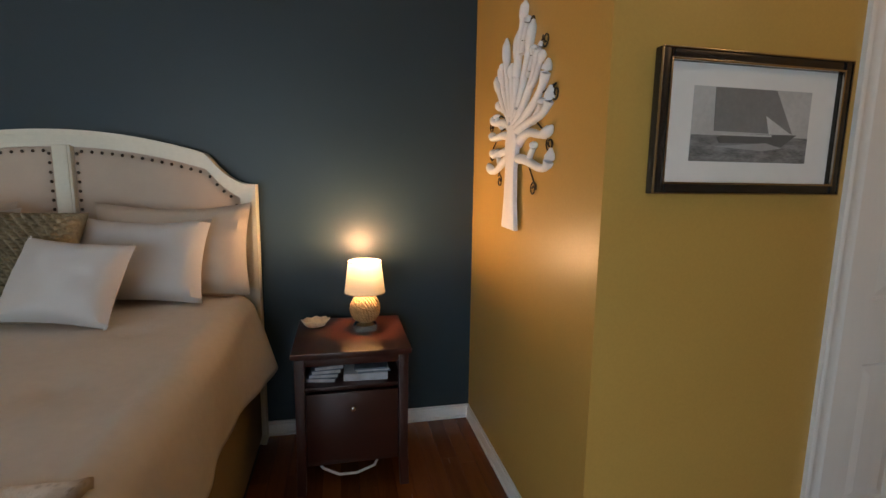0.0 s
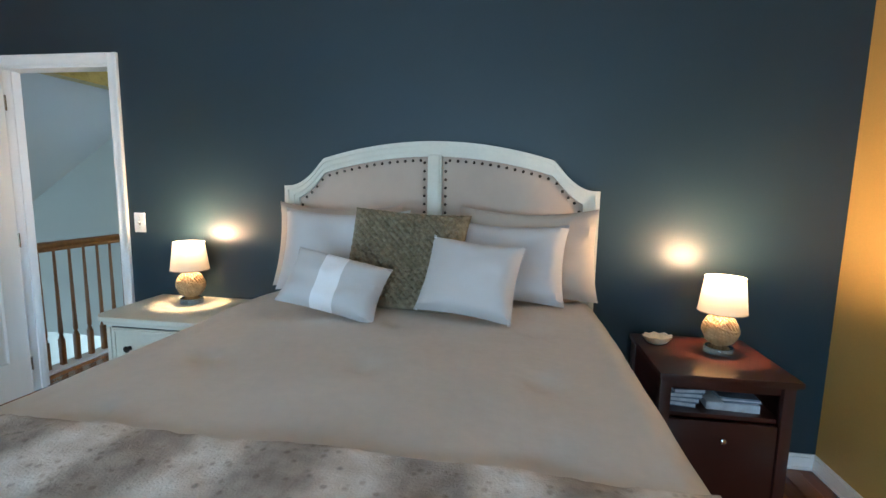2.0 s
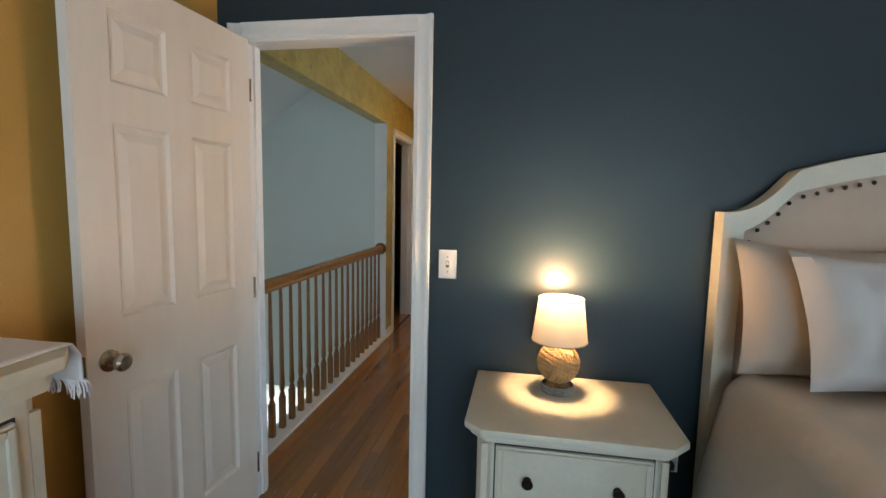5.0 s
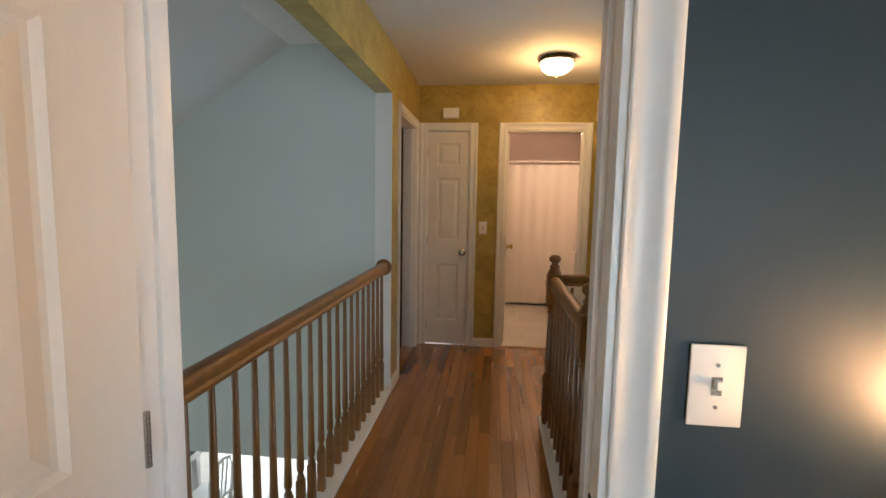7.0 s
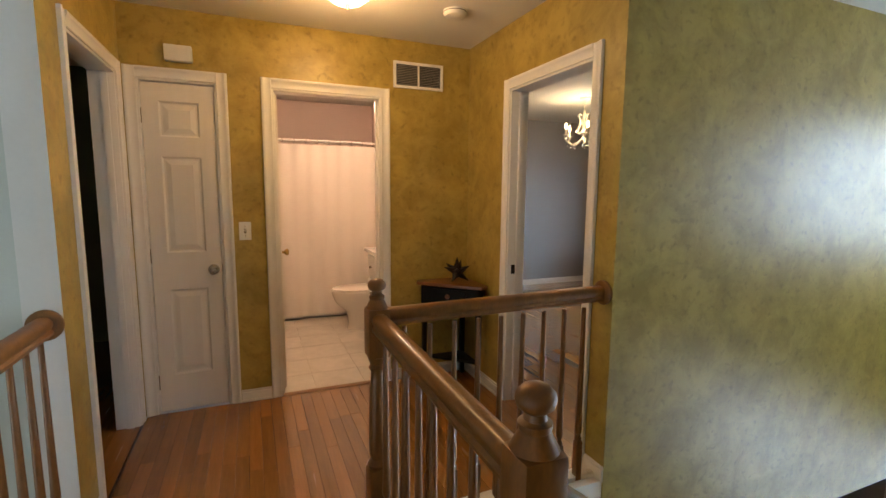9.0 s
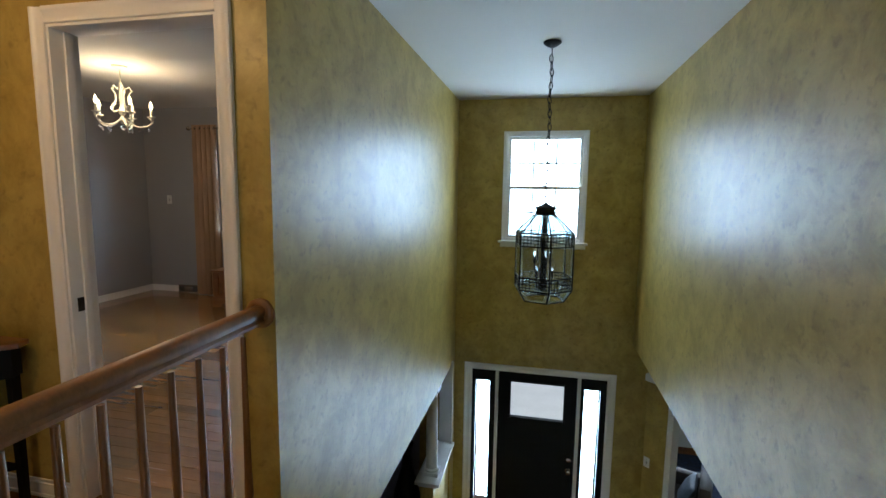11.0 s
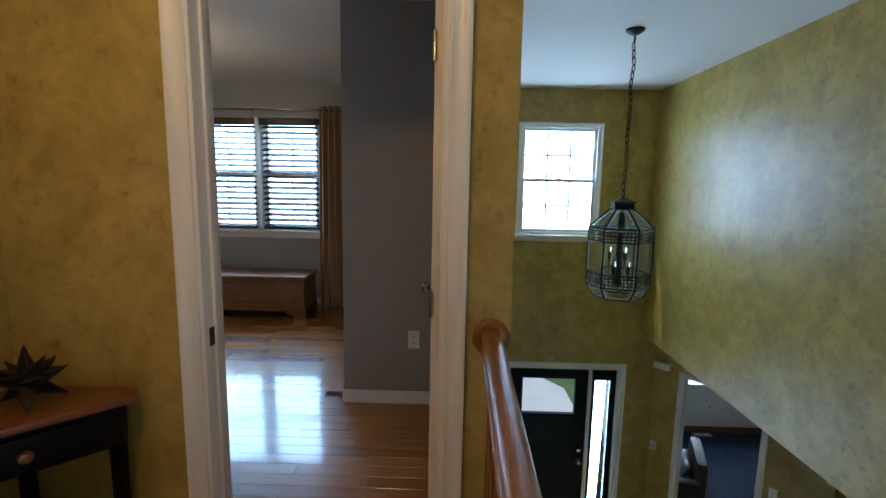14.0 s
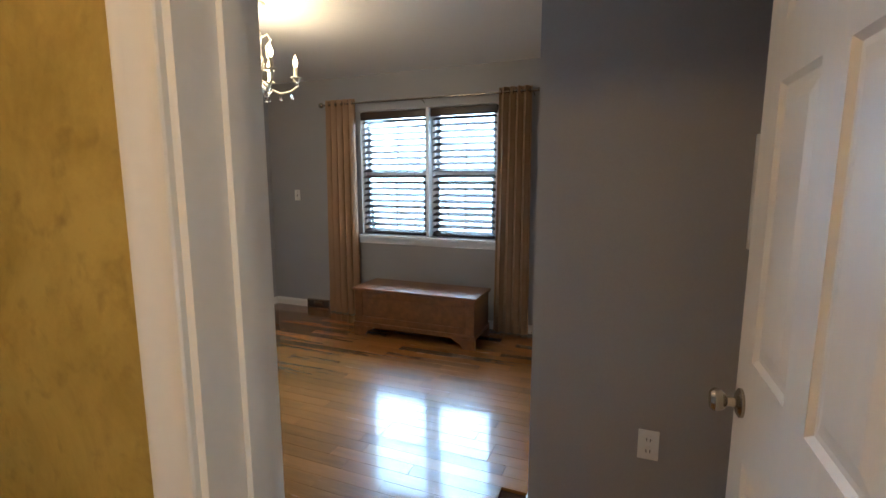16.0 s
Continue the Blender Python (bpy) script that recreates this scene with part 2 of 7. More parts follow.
PALETILE = material("pale_floor_tile", (0.58, 0.53, 0.46), 0.3, var=0.08, scale=3, rand=0.2)
GRASS = material("lawn", (0.07, 0.11, 0.03), 0.9, var=0.4, scale=4, grain=60, bump=0.6)
PATHM = material("concrete_path", (0.52, 0.50, 0.47), 0.85, var=0.08, scale=2, grain=40, bump=0.2)
LEAF = material("shrub_leaf", (0.06, 0.12, 0.03), 0.6, var=0.4, scale=8)
BARK = material("bark", (0.10, 0.07, 0.05), 0.9, var=0.3, scale=10, bump=0.4)
PAPER = material("paper_stack", (0.55, 0.58, 0.62), 0.7, var=0.15, scale=20)
BOOKB = material("blue_grey_book", (0.16, 0.20, 0.26), 0.6, var=0.2, scale=12)
SHELL = material("shell_dish", (0.74, 0.66, 0.46), 0.3, var=0.15, scale=20)
CLEAR = glass("clear_pane")
FACET = glass("bevelled_glass", (0.94, 0.985, 0.985))
FACET.node_tree.nodes["Principled BSDF"].inputs["IOR"].default_value = 1.15
FACET.node_tree.nodes["Principled BSDF"].inputs["Transmission Weight"].default_value = 0.97
FACETRIM = glass("bevelled_glass_rim", (0.84, 0.97, 0.98), 0.05)
FACETRIM.node_tree.nodes["Principled BSDF"].inputs["Transmission Weight"].default_value = 0.80
CRYSTAL = glass("clear_crystal", (1, 1, 1), 0.02)
FLAME = glow("lit_candle_bulb", (1.0, 0.72, 0.38), 14)
DOME = glow("lit_glass_dome", (1.0, 0.86, 0.62), 7)
FUR = material("spotted_fur", (0.40, 0.35, 0.31), 0.95, var=0.15, scale=6, grain=200, bump=0.6)


def fur_pattern(m):
    """Pale bands with grey-brown blotches and small dark spots."""
    n, l = m.node_tree.nodes, m.node_tree.links
    b = n["Principled BSDF"]
    tc = [x for x in n if x.type == "TEX_COORD"][0]
    wave, sp, blot = n.new("ShaderNodeTexWave"), n.new("ShaderNodeTexVoronoi"), n.new("ShaderNodeTexNoise")
    wave.inputs["Scale"].default_value, wave.inputs["Distortion"].default_value, wave.inputs["Detail"].default_value = 1.1, 3.0, 3
    sp.inputs["Scale"].default_value = 38
    blot.inputs["Scale"].default_value, blot.inputs["Detail"].default_value = 22, 6
    for t in (wave, sp, blot):
        l.new(tc.outputs["Object"], t.inputs["Vector"])
    r1, r2 = n.new("ShaderNodeValToRGB"), n.new("ShaderNodeValToRGB")
    r1.color_ramp.elements[0].color, r1.color_ramp.elements[1].color = (0.34, 0.30, 0.265, 1), (0.68, 0.63, 0.58, 1)
    r1.color_ramp.elements[0].position, r1.color_ramp.elements[1].position = 0.25, 0.85
    r2.color_ramp.elements[0].position, r2.color_ramp.elements[1].position = 0.12, 0.3
    r2.color_ramp.elements[0].color, r2.color_ramp.elements[1].color = (0.60, 0.57, 0.55, 1), (1, 1, 1, 1)
    m1, m2 = n.new("ShaderNodeMix"), n.new("ShaderNodeMix")
    m1.data_type = m2.data_type = "RGBA"
    m1.blend_type = "MULTIPLY"
    m2.blend_type = "OVERLAY"
    m1.inputs[0].default_value, m2.inputs[0].default_value = 0.8, 0.7
    l.new(wave.outputs[0], r1.inputs[0])
    l.new(sp.outputs[0], r2.inputs[0])
    l.new(r1.outputs[0], m1.inputs[6])
    l.new(r2.outputs[0], m1.inputs[7])
    l.new(m1.outputs[2], m2.inputs[6])
    l.new(blot.outputs[0], m2.inputs[7])
    l.new(m2.outputs[2], b.inputs["Base Color"])


fur_pattern(FUR)


# ---- shapes ----
def mesh_ob(name, bm, mats, smooth=False):
    me = bpy.data.meshes.new(name)
    bmesh.ops.recalc_face_normals(bm, faces=bm.faces[:])
    bm.to_mesh(me)
    bm.free()
    for m in mats if isinstance(mats, (list, tuple)) else [mats]:
        me.materials.append(m)
    if smooth:
        me.shade_smooth()
        me.set_sharp_from_angle(angle=radians(38))
    return new(name, me)


def part(name, bm, mat, parent, label="", smooth=True, at=None):
    ob = mesh_ob(name, bm, mat, smooth)
    ob.parent = parent
    if at is not None:
        ob.matrix_basis = at
    return tagged(ob, label) if label else ob


def twin(ob, parent, at):
    """Another part on the same mesh."""
    o = new(ob.name.split(".")[0], ob.data)
    o.parent, o.matrix_basis = parent, at
    return o


def thing(name, m, label, category, group="", kind=""):
    ob = new(name)
    ob.empty_display_size = 0.05
    ob.matrix_basis = m
    return tagged(ob, label, category, group, kind)


def blocks(*specs, bevel=0.0):
    """Boxes x0, x1, y0, y1, z0, z1 in one mesh."""
    bm = bmesh.new()
    for x0, x1, y0, y1, z0, z1 in specs:
        one = bmesh.ops.create_cube(bm, size=1, matrix=Matrix.Translation(((x0 + x1) / 2, (y0 + y1) / 2, (z0 + z1) / 2)) @ Matrix.Diagonal((x1 - x0, y1 - y0, z1 - z0, 1)))
        if bevel:
            edges = list({e for v in one["verts"] for e in v.link_edges})
            bmesh.ops.bevel(bm, geom=edges, offset=min(bevel, 0.45 * min(x1 - x0, y1 - y0, z1 - z0)), segments=2, profile=0.6, affect="EDGES")
    return bm


def prism(points, a0, a1, axis="y", bevel=0.0):
    """A flat outline pushed through from a0 to a1: (x, z) along y, (x, y) along z, or (y, z) along x."""
    bm = bmesh.new()
    put = {"y": lambda p, a: (p[0], a, p[1]), "z": lambda p, a: (p[0], p[1], a), "x": lambda p, a: (a, p[0], p[1])}[axis]
    face = bm.faces.new([bm.verts.new(put(p, a0)) for p in points])
    got = bmesh.ops.extrude_face_region(bm, geom=[face])
    shift = Vector(put((0, 0), a1 - a0))
    bmesh.ops.translate(bm, verts=[g for g in got["geom"] if isinstance(g, bmesh.types.BMVert)], vec=shift)
    if bevel:
        bmesh.ops.bevel(bm, geom=bm.edges[:], offset=bevel, segments=2, profile=0.6, affect="EDGES", clamp_overlap=True)
    return bm


def lathe(profile, steps=24, at=(0, 0, 0)):
    """Radius and height pairs turned round the z axis."""
    bm = bmesh.new()
    rings = []
    for r, z in profile:
        rings.append([bm.verts.new((at[0] + max(r, 1e-4) * math.cos(2 * math.pi * k / steps), at[1] + max(r, 1e-4) * math.sin(2 * math.pi * k / steps), at[2] + z)) for k in range(steps)])
    for a, b in zip(rings, rings[1:]):
        for k in range(steps):
            bm.faces.new((a[k], a[(k + 1) % steps], b[(k + 1) % steps], b[k]))
    bm.faces.new(rings[0][::-1])
    bm.faces.new(rings[-1])
    return bm


def tube(points, radii, steps=8, flat=1.0, into=None):
    """A round or flattened rod along points; radii one number or one for each point."""
    bm = into or bmesh.new()
    pts = [Vector(p) for p in points]
    if not isinstance(radii, (list, tuple)):
        radii = [radii] * len(pts)
    rings = []
    for i, p in enumerate(pts):
        way = (pts[min(i + 1, len(pts) - 1)] - pts[max(i - 1, 0)]).normalized()
        ref = Vector((0, 0, 1)) if abs(way.z) < 0.9 else Vector((1, 0, 0))
        u = way.cross(ref).normalized()
        v = way.cross(u)
        rings.append([bm.verts.new(p + u * math.cos(2 * math.pi * k / steps) * radii[i] + v * math.sin(2 * math.pi * k / steps) * radii[i]) for k in range(steps)])
    for a, b in zip(rings, rings[1:]):
        for k in range(steps):
            bm.faces.new((a[k], a[(k + 1) % steps], b[(k + 1) % steps], b[k]))
    bm.faces.new(rings[0][::-1])
    bm.faces.new(rings[-1])
    if flat != 1.0:
        for v in bm.verts:
            v.co.y *= flat
    return bm


def sphere(r, at=(0, 0, 0), scale=(1, 1, 1), u=16, v=10):
    bm = bmesh.new()
    bmesh.ops.create_uvsphere(bm, u_segments=u, v_segments=v, radius=r, matrix=Matrix.Translation(at) @ Matrix.Diagonal((*scale, 1)))
    return bm


def wall(name, axis, a0, a1, z0, z1, d0, d1, holes, front, back=None, edge=None, at=None):
    """A wall with real openings. axis 'y': it runs along x from a0 to a1 and is d0 to d1 deep in y; 'x' the other way.
    front is the side at d0, back the side at d1; holes are (a0, a1, z0, z1)."""
    avals = sorted({a0, a1, *[h for q in holes for h in q[:2]]})
    zvals = sorted({z0, z1, *[h for q in holes for h in q[2:]]})
    full = {}
    for i in range(len(avals) - 1):
        for k in range(len(zvals) - 1):
            ca, cz = (avals[i] + avals[i + 1]) / 2, (zvals[k] + zvals[k + 1]) / 2
            full[i, k] = not any(q[0] < ca < q[1] and q[2] < cz < q[3] for q in holes)
    bm = bmesh.new()
    cache = {}

    def vert(a, d, z):
        key = (a, d, z)
        if key not in cache:
            cache[key] = bm.verts.new((a, d, z) if axis == "y" else (d, a, z))
        return cache[key]

    def quad(pts, slot):
        f = bm.faces.new([vert(*p) for p in pts])
        f.material_index = slot

    for (i, k), solid in full.items():
        if not solid:
            continue
        l, r, b, t = avals[i], avals[i + 1], zvals[k], zvals[k + 1]
        quad([(l, d0, b), (r, d0, b), (r, d0, t), (l, d0, t)], 0)
        quad([(l, d1, b), (r, d1, b), (r, d1, t), (l, d1, t)], 1)
        if not full.get((i - 1, k)):
            quad([(l, d0, b), (l, d1, b), (l, d1, t), (l, d0, t)], 2)
        if not full.get((i + 1, k)):
            quad([(r, d0, b), (r, d1, b), (r, d1, t), (r, d0, t)], 2)
        if not full.get((i, k - 1)):
            quad([(l, d0, b), (r, d0, b), (r, d1, b), (l, d1, b)], 2)
        if not full.get((i, k + 1)):
            quad([(l, d0, t), (r, d0, t), (r, d1, t), (l, d1, t)], 2)
    back = back or front
    ob = mesh_ob(name, bm, [front, back, edge or back])
    if at is not None:
        ob.matrix_basis = at
    return tagged(ob, kind="structure")


def slab(name, x0, x1, y0, y1, z0, z1, mat):
    return tagged(mesh_ob(name, blocks((x0, x1, y0, y1, z0, z1)), mat), kind="structure")


# ---- structure ----
LOW = -2.74          # level of the ground floor
TOP = 2.44           # ceilings
HIGH = 2.75          # main bedroom ceiling

# main bedroom
wall("wall_headboard", "y", -2.13, 3.945, -0.26, HIGH, 0.0, 0.105, [(-1.895, -1.15, -0.001, 2.04)], BLUE, FAUX, TRIM)
wall("wall_bedroom_left", "x", -4.7, 0.0, 0.0, HIGH, -2.13, -2.01, [], GOLD, GOLD)
wall("wall_bedroom_right", "x", -1.33, 0.0, 0.0, HIGH, 2.725, 2.84, [], GOLD, GOLD)
wall("wall_bedroom_closet", "y", 2.84, 4.8, 0.0, HIGH, -1.33, -1.21, [(3.655, 4.42, -0.001, 2.04)], GOLD, GOLD, TRIM)
wall("wall_bedroom_east", "x", -4.7, -1.33, 0.0, HIGH, 4.8, 4.92, [], GOLD, GOLD)
wall("wall_bedroom_back", "y", -2.13, 4.92, 0.0, HIGH, -4.82, -4.7, [(-1.1, 1.9, 0.04, 2.12)], GOLD, GOLD, TRIM)
slab("ceiling_bedroom", -2.13, 4.92, -4.82, 0.105, HIGH, HIGH + 0.1, CEIL)
slab("floor_bedroom_base", -2.13, 3.9, -4.82, 0.0, -0.26, -0.02, SUBF)
slab("floor_bedroom_east_base", 3.9, 4.92, -4.82, -1.0, -0.26, -0.02, SUBF)

# hall and landing
slab("floor_hall_base", -2.14, -0.93, 0.0, 3.70, -0.26, -0.02, SUBF)
slab("floor_landing_base", -0.93, 0.27, 2.16, 3.70, -0.26, -0.02, SUBF)
wall("wall_hall_end", "y", -2.16, 0.15, 0.0, TOP, 3.70, 3.81, [(-1.965, -1.55, -0.001, 2.04), (-1.234, -0.526, -0.001, 2.04)], FAUX, PINK, TRIM)
wall("wall_hall_left", "x", 2.56, 3.70, 0.0, TOP, -2.16, -2.04, [(2.83, 3.58, -0.001, 2.04)], OLIVE, FAUX, TRIM)
wall("wall_hall_beam", "x", 0.105, 2.56, 2.117, TOP, -2.16, -2.04, [], WHITEWALL, FAUX, FAUX)
wall("wall_living_north", "y", -7.5, -2.16, -0.60, 3.2, 2.56, 2.66, [], WHITEWALL, OLIVE)
wall("wall_hall_living_low", "x", 0.0, 2.56, LOW, -0.26, -2.14, -2.03, [], WHITEWALL, FAUX)
slab("ceiling_hall", -2.16, 0.15, 0.105, 3.81, TOP, TOP + 0.1, CEIL)
slab("ceiling_foyer", 0.15, 4.07, 0.105, 2.14, TOP, TOP + 0.1, CEIL)
slab("ceiling_bedroom_two", 0.15, 4.07, 2.14, 6.5, TOP, TOP + 0.1, CEIL)


def sloped_ceiling():
    """Living room ceiling: level beside the hall, then falling away."""
    pts = [(-2.16, 2.45), (-2.78, 2.45), (-7.5, -0.65), (-7.5, -0.53), (-2.80, 2.57), (-2.16, 2.57)]
    tagged(mesh_ob("ceiling_living", prism(pts, -3.2, 2.56), CEIL), kind="structure")


sloped_ceiling()
wall("wall_living_south", "y", -7.5, -2.13, LOW, 3.2, -3.3, -3.2, [], WHITEWALL)
wall("wall_living_west", "x", -3.2, 7.6, LOW, 0.2, -7.62, -7.5, [(-2.5, 0.2, -2.0, 0.0)], WHITEWALL)
wall("wall_kitchen_north", "y", -7.5, -1.0, LOW, -0.26, 7.5, 7.6, [(-6.5, -3.9, -1.9, -0.8)], WHITEWALL)
slab("ceiling_kitchen", -7.5, -0.93, 2.66, 7.6, -0.60, -0.52, CEIL)
wall("wall_kitchen_east", "x", 2.66, 7.5, LOW, -0.6, -1.0, -0.93, [], WHITEWALL, LILAC)

# foyer
wall("wall_foyer_north", "y", 0.15, 3.945, LOW, TOP, 2.12, 2.25, [(0.9, 3.73, -2.741, -0.61)], FAUX, GREY, FAUX)
wall("wall_landing_face", "y", -0.93, 0.15, LOW, -0.10, 2.12, 2.25, [], FAUX, LILAC)
wall("wall_hall_face", "x", 0.105, 2.14, LOW, -0.10, -0.98, -0.90, [], FAUX)
wall("wall_foyer_front", "x", -0.08, 2.25, LOW, TOP, 3.945, 4.07, [(0.33, 1.92, -2.741, -0.70), (0.70, 1.585, 0.86, 2.07)], FAUX, WHITEWALL, TRIM)
wall("wall_stair_side", "y", -0.90, 0.5, LOW, -0.26, 0.0, 0.105, [], FAUX)
wall("wall_foyer_angled", "y", 0.0, 1.62, LOW, -0.26, 0.0, 0.11, [(0.33, 1.08, -2.741, -0.68)], FAUX, GREY, TRIM, at=pose(3.945, -0.08, 0, 0, 0, 225) @ Matrix.Diagonal((1, 1, 1, 1)))
wall("wall_back_passage", "x", -4.7, -1.22, LOW, -0.26, 2.70, 2.80, [], FAUX)
wall("wall_back_passage_west", "x", -4.7, 0.0, LOW, -0.26, 0.4, 0.5, [], FAUX)
wall("wall_back_passage_south", "y", 0.4, 2.8, LOW, -0.26, -4.8, -4.7, [], FAUX)

# second bedroom
wall("wall_bedroom_two_door", "x", 2.25, 6.5, 0.0, TOP, 0.15, 0.27, [(2.322, 3.09, -0.001, 2.04)], FAUX, GREY, TRIM)
wall("wall_closet_side", "x", 2.25, 2.98, 0.0, TOP, 1.58, 1.68, [], GREY)
wall("wall_closet_front", "y", 1.68, 3.945, 0.0, TOP, 2.88, 2.98, [], GREY)
wall("wall_bedroom_two_window", "x", 2.25, 6.5, 0.0, TOP, 3.945, 4.07, [(3.79, 5.23, 0.855, 2.09)], GREY, WHITEWALL, TRIM)
wall("wall_bedroom_two_north", "y", 0.15, 4.07, 0.0, TOP, 6.40, 6.5, [], GREY)
slab("floor_bedroom_two_base", 0.27, 4.07, 2.25, 6.5, -0.26, -0.02, SUBF)
slab("threshold_base", 0.15, 0.27, 2.25, 3.2, -0.262, -0.021, SUBF)

# dining room below
wall("wall_dining_front", "x", 2.25, 6.5, LOW, -0.26, 3.945, 4.07, [], LILAC, WHITEWALL)
wall("wall_dining_north", "y", -0.93, 4.07, LOW, -0.26, 6.4, 6.5, [], LILAC)

# family room below
wall("wall_family_front", "x", -4.8, -0.2, LOW, -0.26, 6.6, 6.72, [(-2.9, -1.0, -1.78, -0.75)], GREY, WHITEWALL, TRIM)
wall("wall_family_north", "y", 4.07, 6.6, LOW, -0.26, -0.32, -0.2, [], GREY, WHITEWALL)
wall("wall_family_south", "y", 2.8, 6.72, LOW, -0.26, -4.8, -4.7, [], GREY)
slab("ceiling_family", 3.9, 6.72, -4.8, -0.2, -0.26, -0.16, CEIL)

# bathroom
wall("wall_bath_left", "x", 3.81, 6.4, 0.0, TOP, -1.45, -1.35, [], PINK)
wall("wall_bath_right", "x", 3.81, 6.4, 0.0, TOP, 0.05, 0.15, [], PINK)
wall("wall_bath_back", "y", -1.45, 0.15, 0.0, TOP, 6.3, 6.4, [], PINK)
slab("ceiling_bath", -1.45, 0.15, 3.81, 6.4, TOP, TOP + 0.1, CEIL)
slab("floor_bath_base", -1.45, 0.15, 3.70, 6.4, -0.26, -0.003, PALETILE)
slab("closet_back", -2.10, -1.50, 4.25, 4.3, 0, TOP, PINK)

# dark room off the hall
wall("wall_dark_room_west", "x", 2.66, 5.6, -0.1, TOP, -5.1, -5.0, [], OLIVE)
wall("wall_dark_room_north", "y", -5.0, -1.45, 0.0, TOP, 5.5, 5.6, [], OLIVE)
wall("wall_dark_room_east", "x", 3.81, 5.5, 0.0, TOP, -2.16, -2.10, [], OLIVE)
slab("ceiling_dark_room", -5.1, -2.16, 2.66, 5.6, TOP, TOP + 0.08, CEIL)
slab("floor_dark_room", -5.1, -2.16, 2.66, 5.6, -0.2, 0.0, OAKF)
slab("floor_dark_room_sill", -2.16, -2.04, 2.83, 3.58, -0.2, -0.001, OAKF)

# ground floor and outdoors
slab("floor_ground_base", -7.62, 6.72, -4.8, 7.6, LOW - 0.2, LOW - 0.012, SUBF)
slab("floor_foyer", -0.90, 3.945, -4.7, 2.2, LOW - 0.012, LOW, OAKF)
slab("floor_dining", -0.93, 3.945, 2.2, 6.4, LOW - 0.012, LOW, OAKF)
slab("floor_family_strip", 2.8, 6.6, -4.7, -0.2, LOW - 0.0115, LOW - 0.0005, OAKF)


def ground_sheet():
    bm = bmesh.new()
    n = 48
    grid = [[bm.verts.new((x, y, LOW - 0.22 + 0.10 * noise.noise((x * 0.08, y * 0.08, 0)) * min(1, max(0, (x - 9) / 12)))) for y in [(-1 + 2 * k / n) ** 3 * 2500 for k in range(n + 1)]] for x in [(-1 + 2 * k / n) ** 3 * 2500 + 4 for k in range(n + 1)]]
    for i in range(n):
        for k in range(n):
            bm.faces.new((grid[i][k], grid[i + 1][k], grid[i + 1][k + 1], grid[i][k + 1]))
    tagged(mesh_ob("ground", bm, GRASS, True), kind="structure")
    tagged(mesh_ob("pavement", prism([(4.08, -0.15), (4.08, 2.6), (7.5, 2.9), (13, 6.5), (14, 4.0), (8.2, -0.15)], LOW - 0.205, LOW - 0.12, "z"), PATHM), kind="structure")


ground_sheet()


# ---- trim ----
def casing(name, axis, a0, a1, top, d, out, bottom=0.0, w=0.062, both=True, mat=None):
    """Moulded boards round an opening a0 to a1, standing out from the plane d by out (with its sign)."""
    s = 1 if out > 0 else -1
    pieces = []
    for lo, hi, z0, z1 in ((a0 - w, a0, bottom, top + w), (a1, a1 + w, bottom, top + w)):
        pieces.append((lo, hi, z0, z1, "side_casing", lo < a0))
    pieces.append((a0, a1, top, top + w, "head_casing", None))
    ob = thing(name, Matrix(), "white painted moulded casing round a doorway", "door casing", kind="structure")
    prof = [(0.0, 0.0), (0.0, 0.016), (0.05, 0.018), (0.20, 0.0185), (0.30, 0.016), (0.36, 0.0125), (0.60, 0.0105), (0.84, 0.0090), (0.88, 0.0105), (0.96, 0.0105), (1.0, 0.008), (1.0, 0.0)]
    depth = [d + s * h * abs(out) / 0.018 for f, h in prof]
    for lo, hi, z0, z1, nm, left in pieces:
        if left is None:
            across = [z1 - (z1 - z0) * f for f, h in prof]
            bm = prism(list(zip(depth, across)), lo, hi, "x" if axis == "y" else "y")
        else:
            across = [lo + (hi - lo) * f if left else hi - (hi - lo) * f for f, h in prof]
            bm = prism(list(zip(across, depth)) if axis == "y" else list(zip(depth, across)), z0, z1, "z")
        part(nm, bm, mat or TRIM, ob, smooth=True)
    return ob


def jamb(name, axis, a0, a1, top, d0, d1, bottom=0.0):
    """Lining boards inside an opening with a stop bead."""
    t = 0.012
    mid = (d0 + d1) / 2
    ob = thing(name, Matrix(), "white painted door lining", "door frame", kind="structure")
    for e0, e1, s0, s1 in ((a0 - 0.002, a0 + t, a0 + t, a0 + t + 0.010), (a1 - t, a1 + 0.002, a1 - t - 0.010, a1 - t)):
        spec = [(e0, e1, d0 - 0.001, d1 + 0.001, bottom, top), (s0, s1, mid - 0.005, mid + 0.030, bottom, top - t)]
        if axis == "x":
            spec = [(q[2], q[3], q[0], q[1], q[4], q[5]) for q in spec]
        part("side_jamb", blocks(*spec, bevel=0.001), TRIM, ob)
    spec = [(a0 + t, a1 - t, d0 - 0.001, d1 + 0.001, top - t, top + 0.002)]
    if axis == "x":
        spec = [(q[2], q[3], q[0], q[1], q[4], q[5]) for q in spec]
    part("head_jamb", blocks(*spec, bevel=0.001), TRIM, ob)


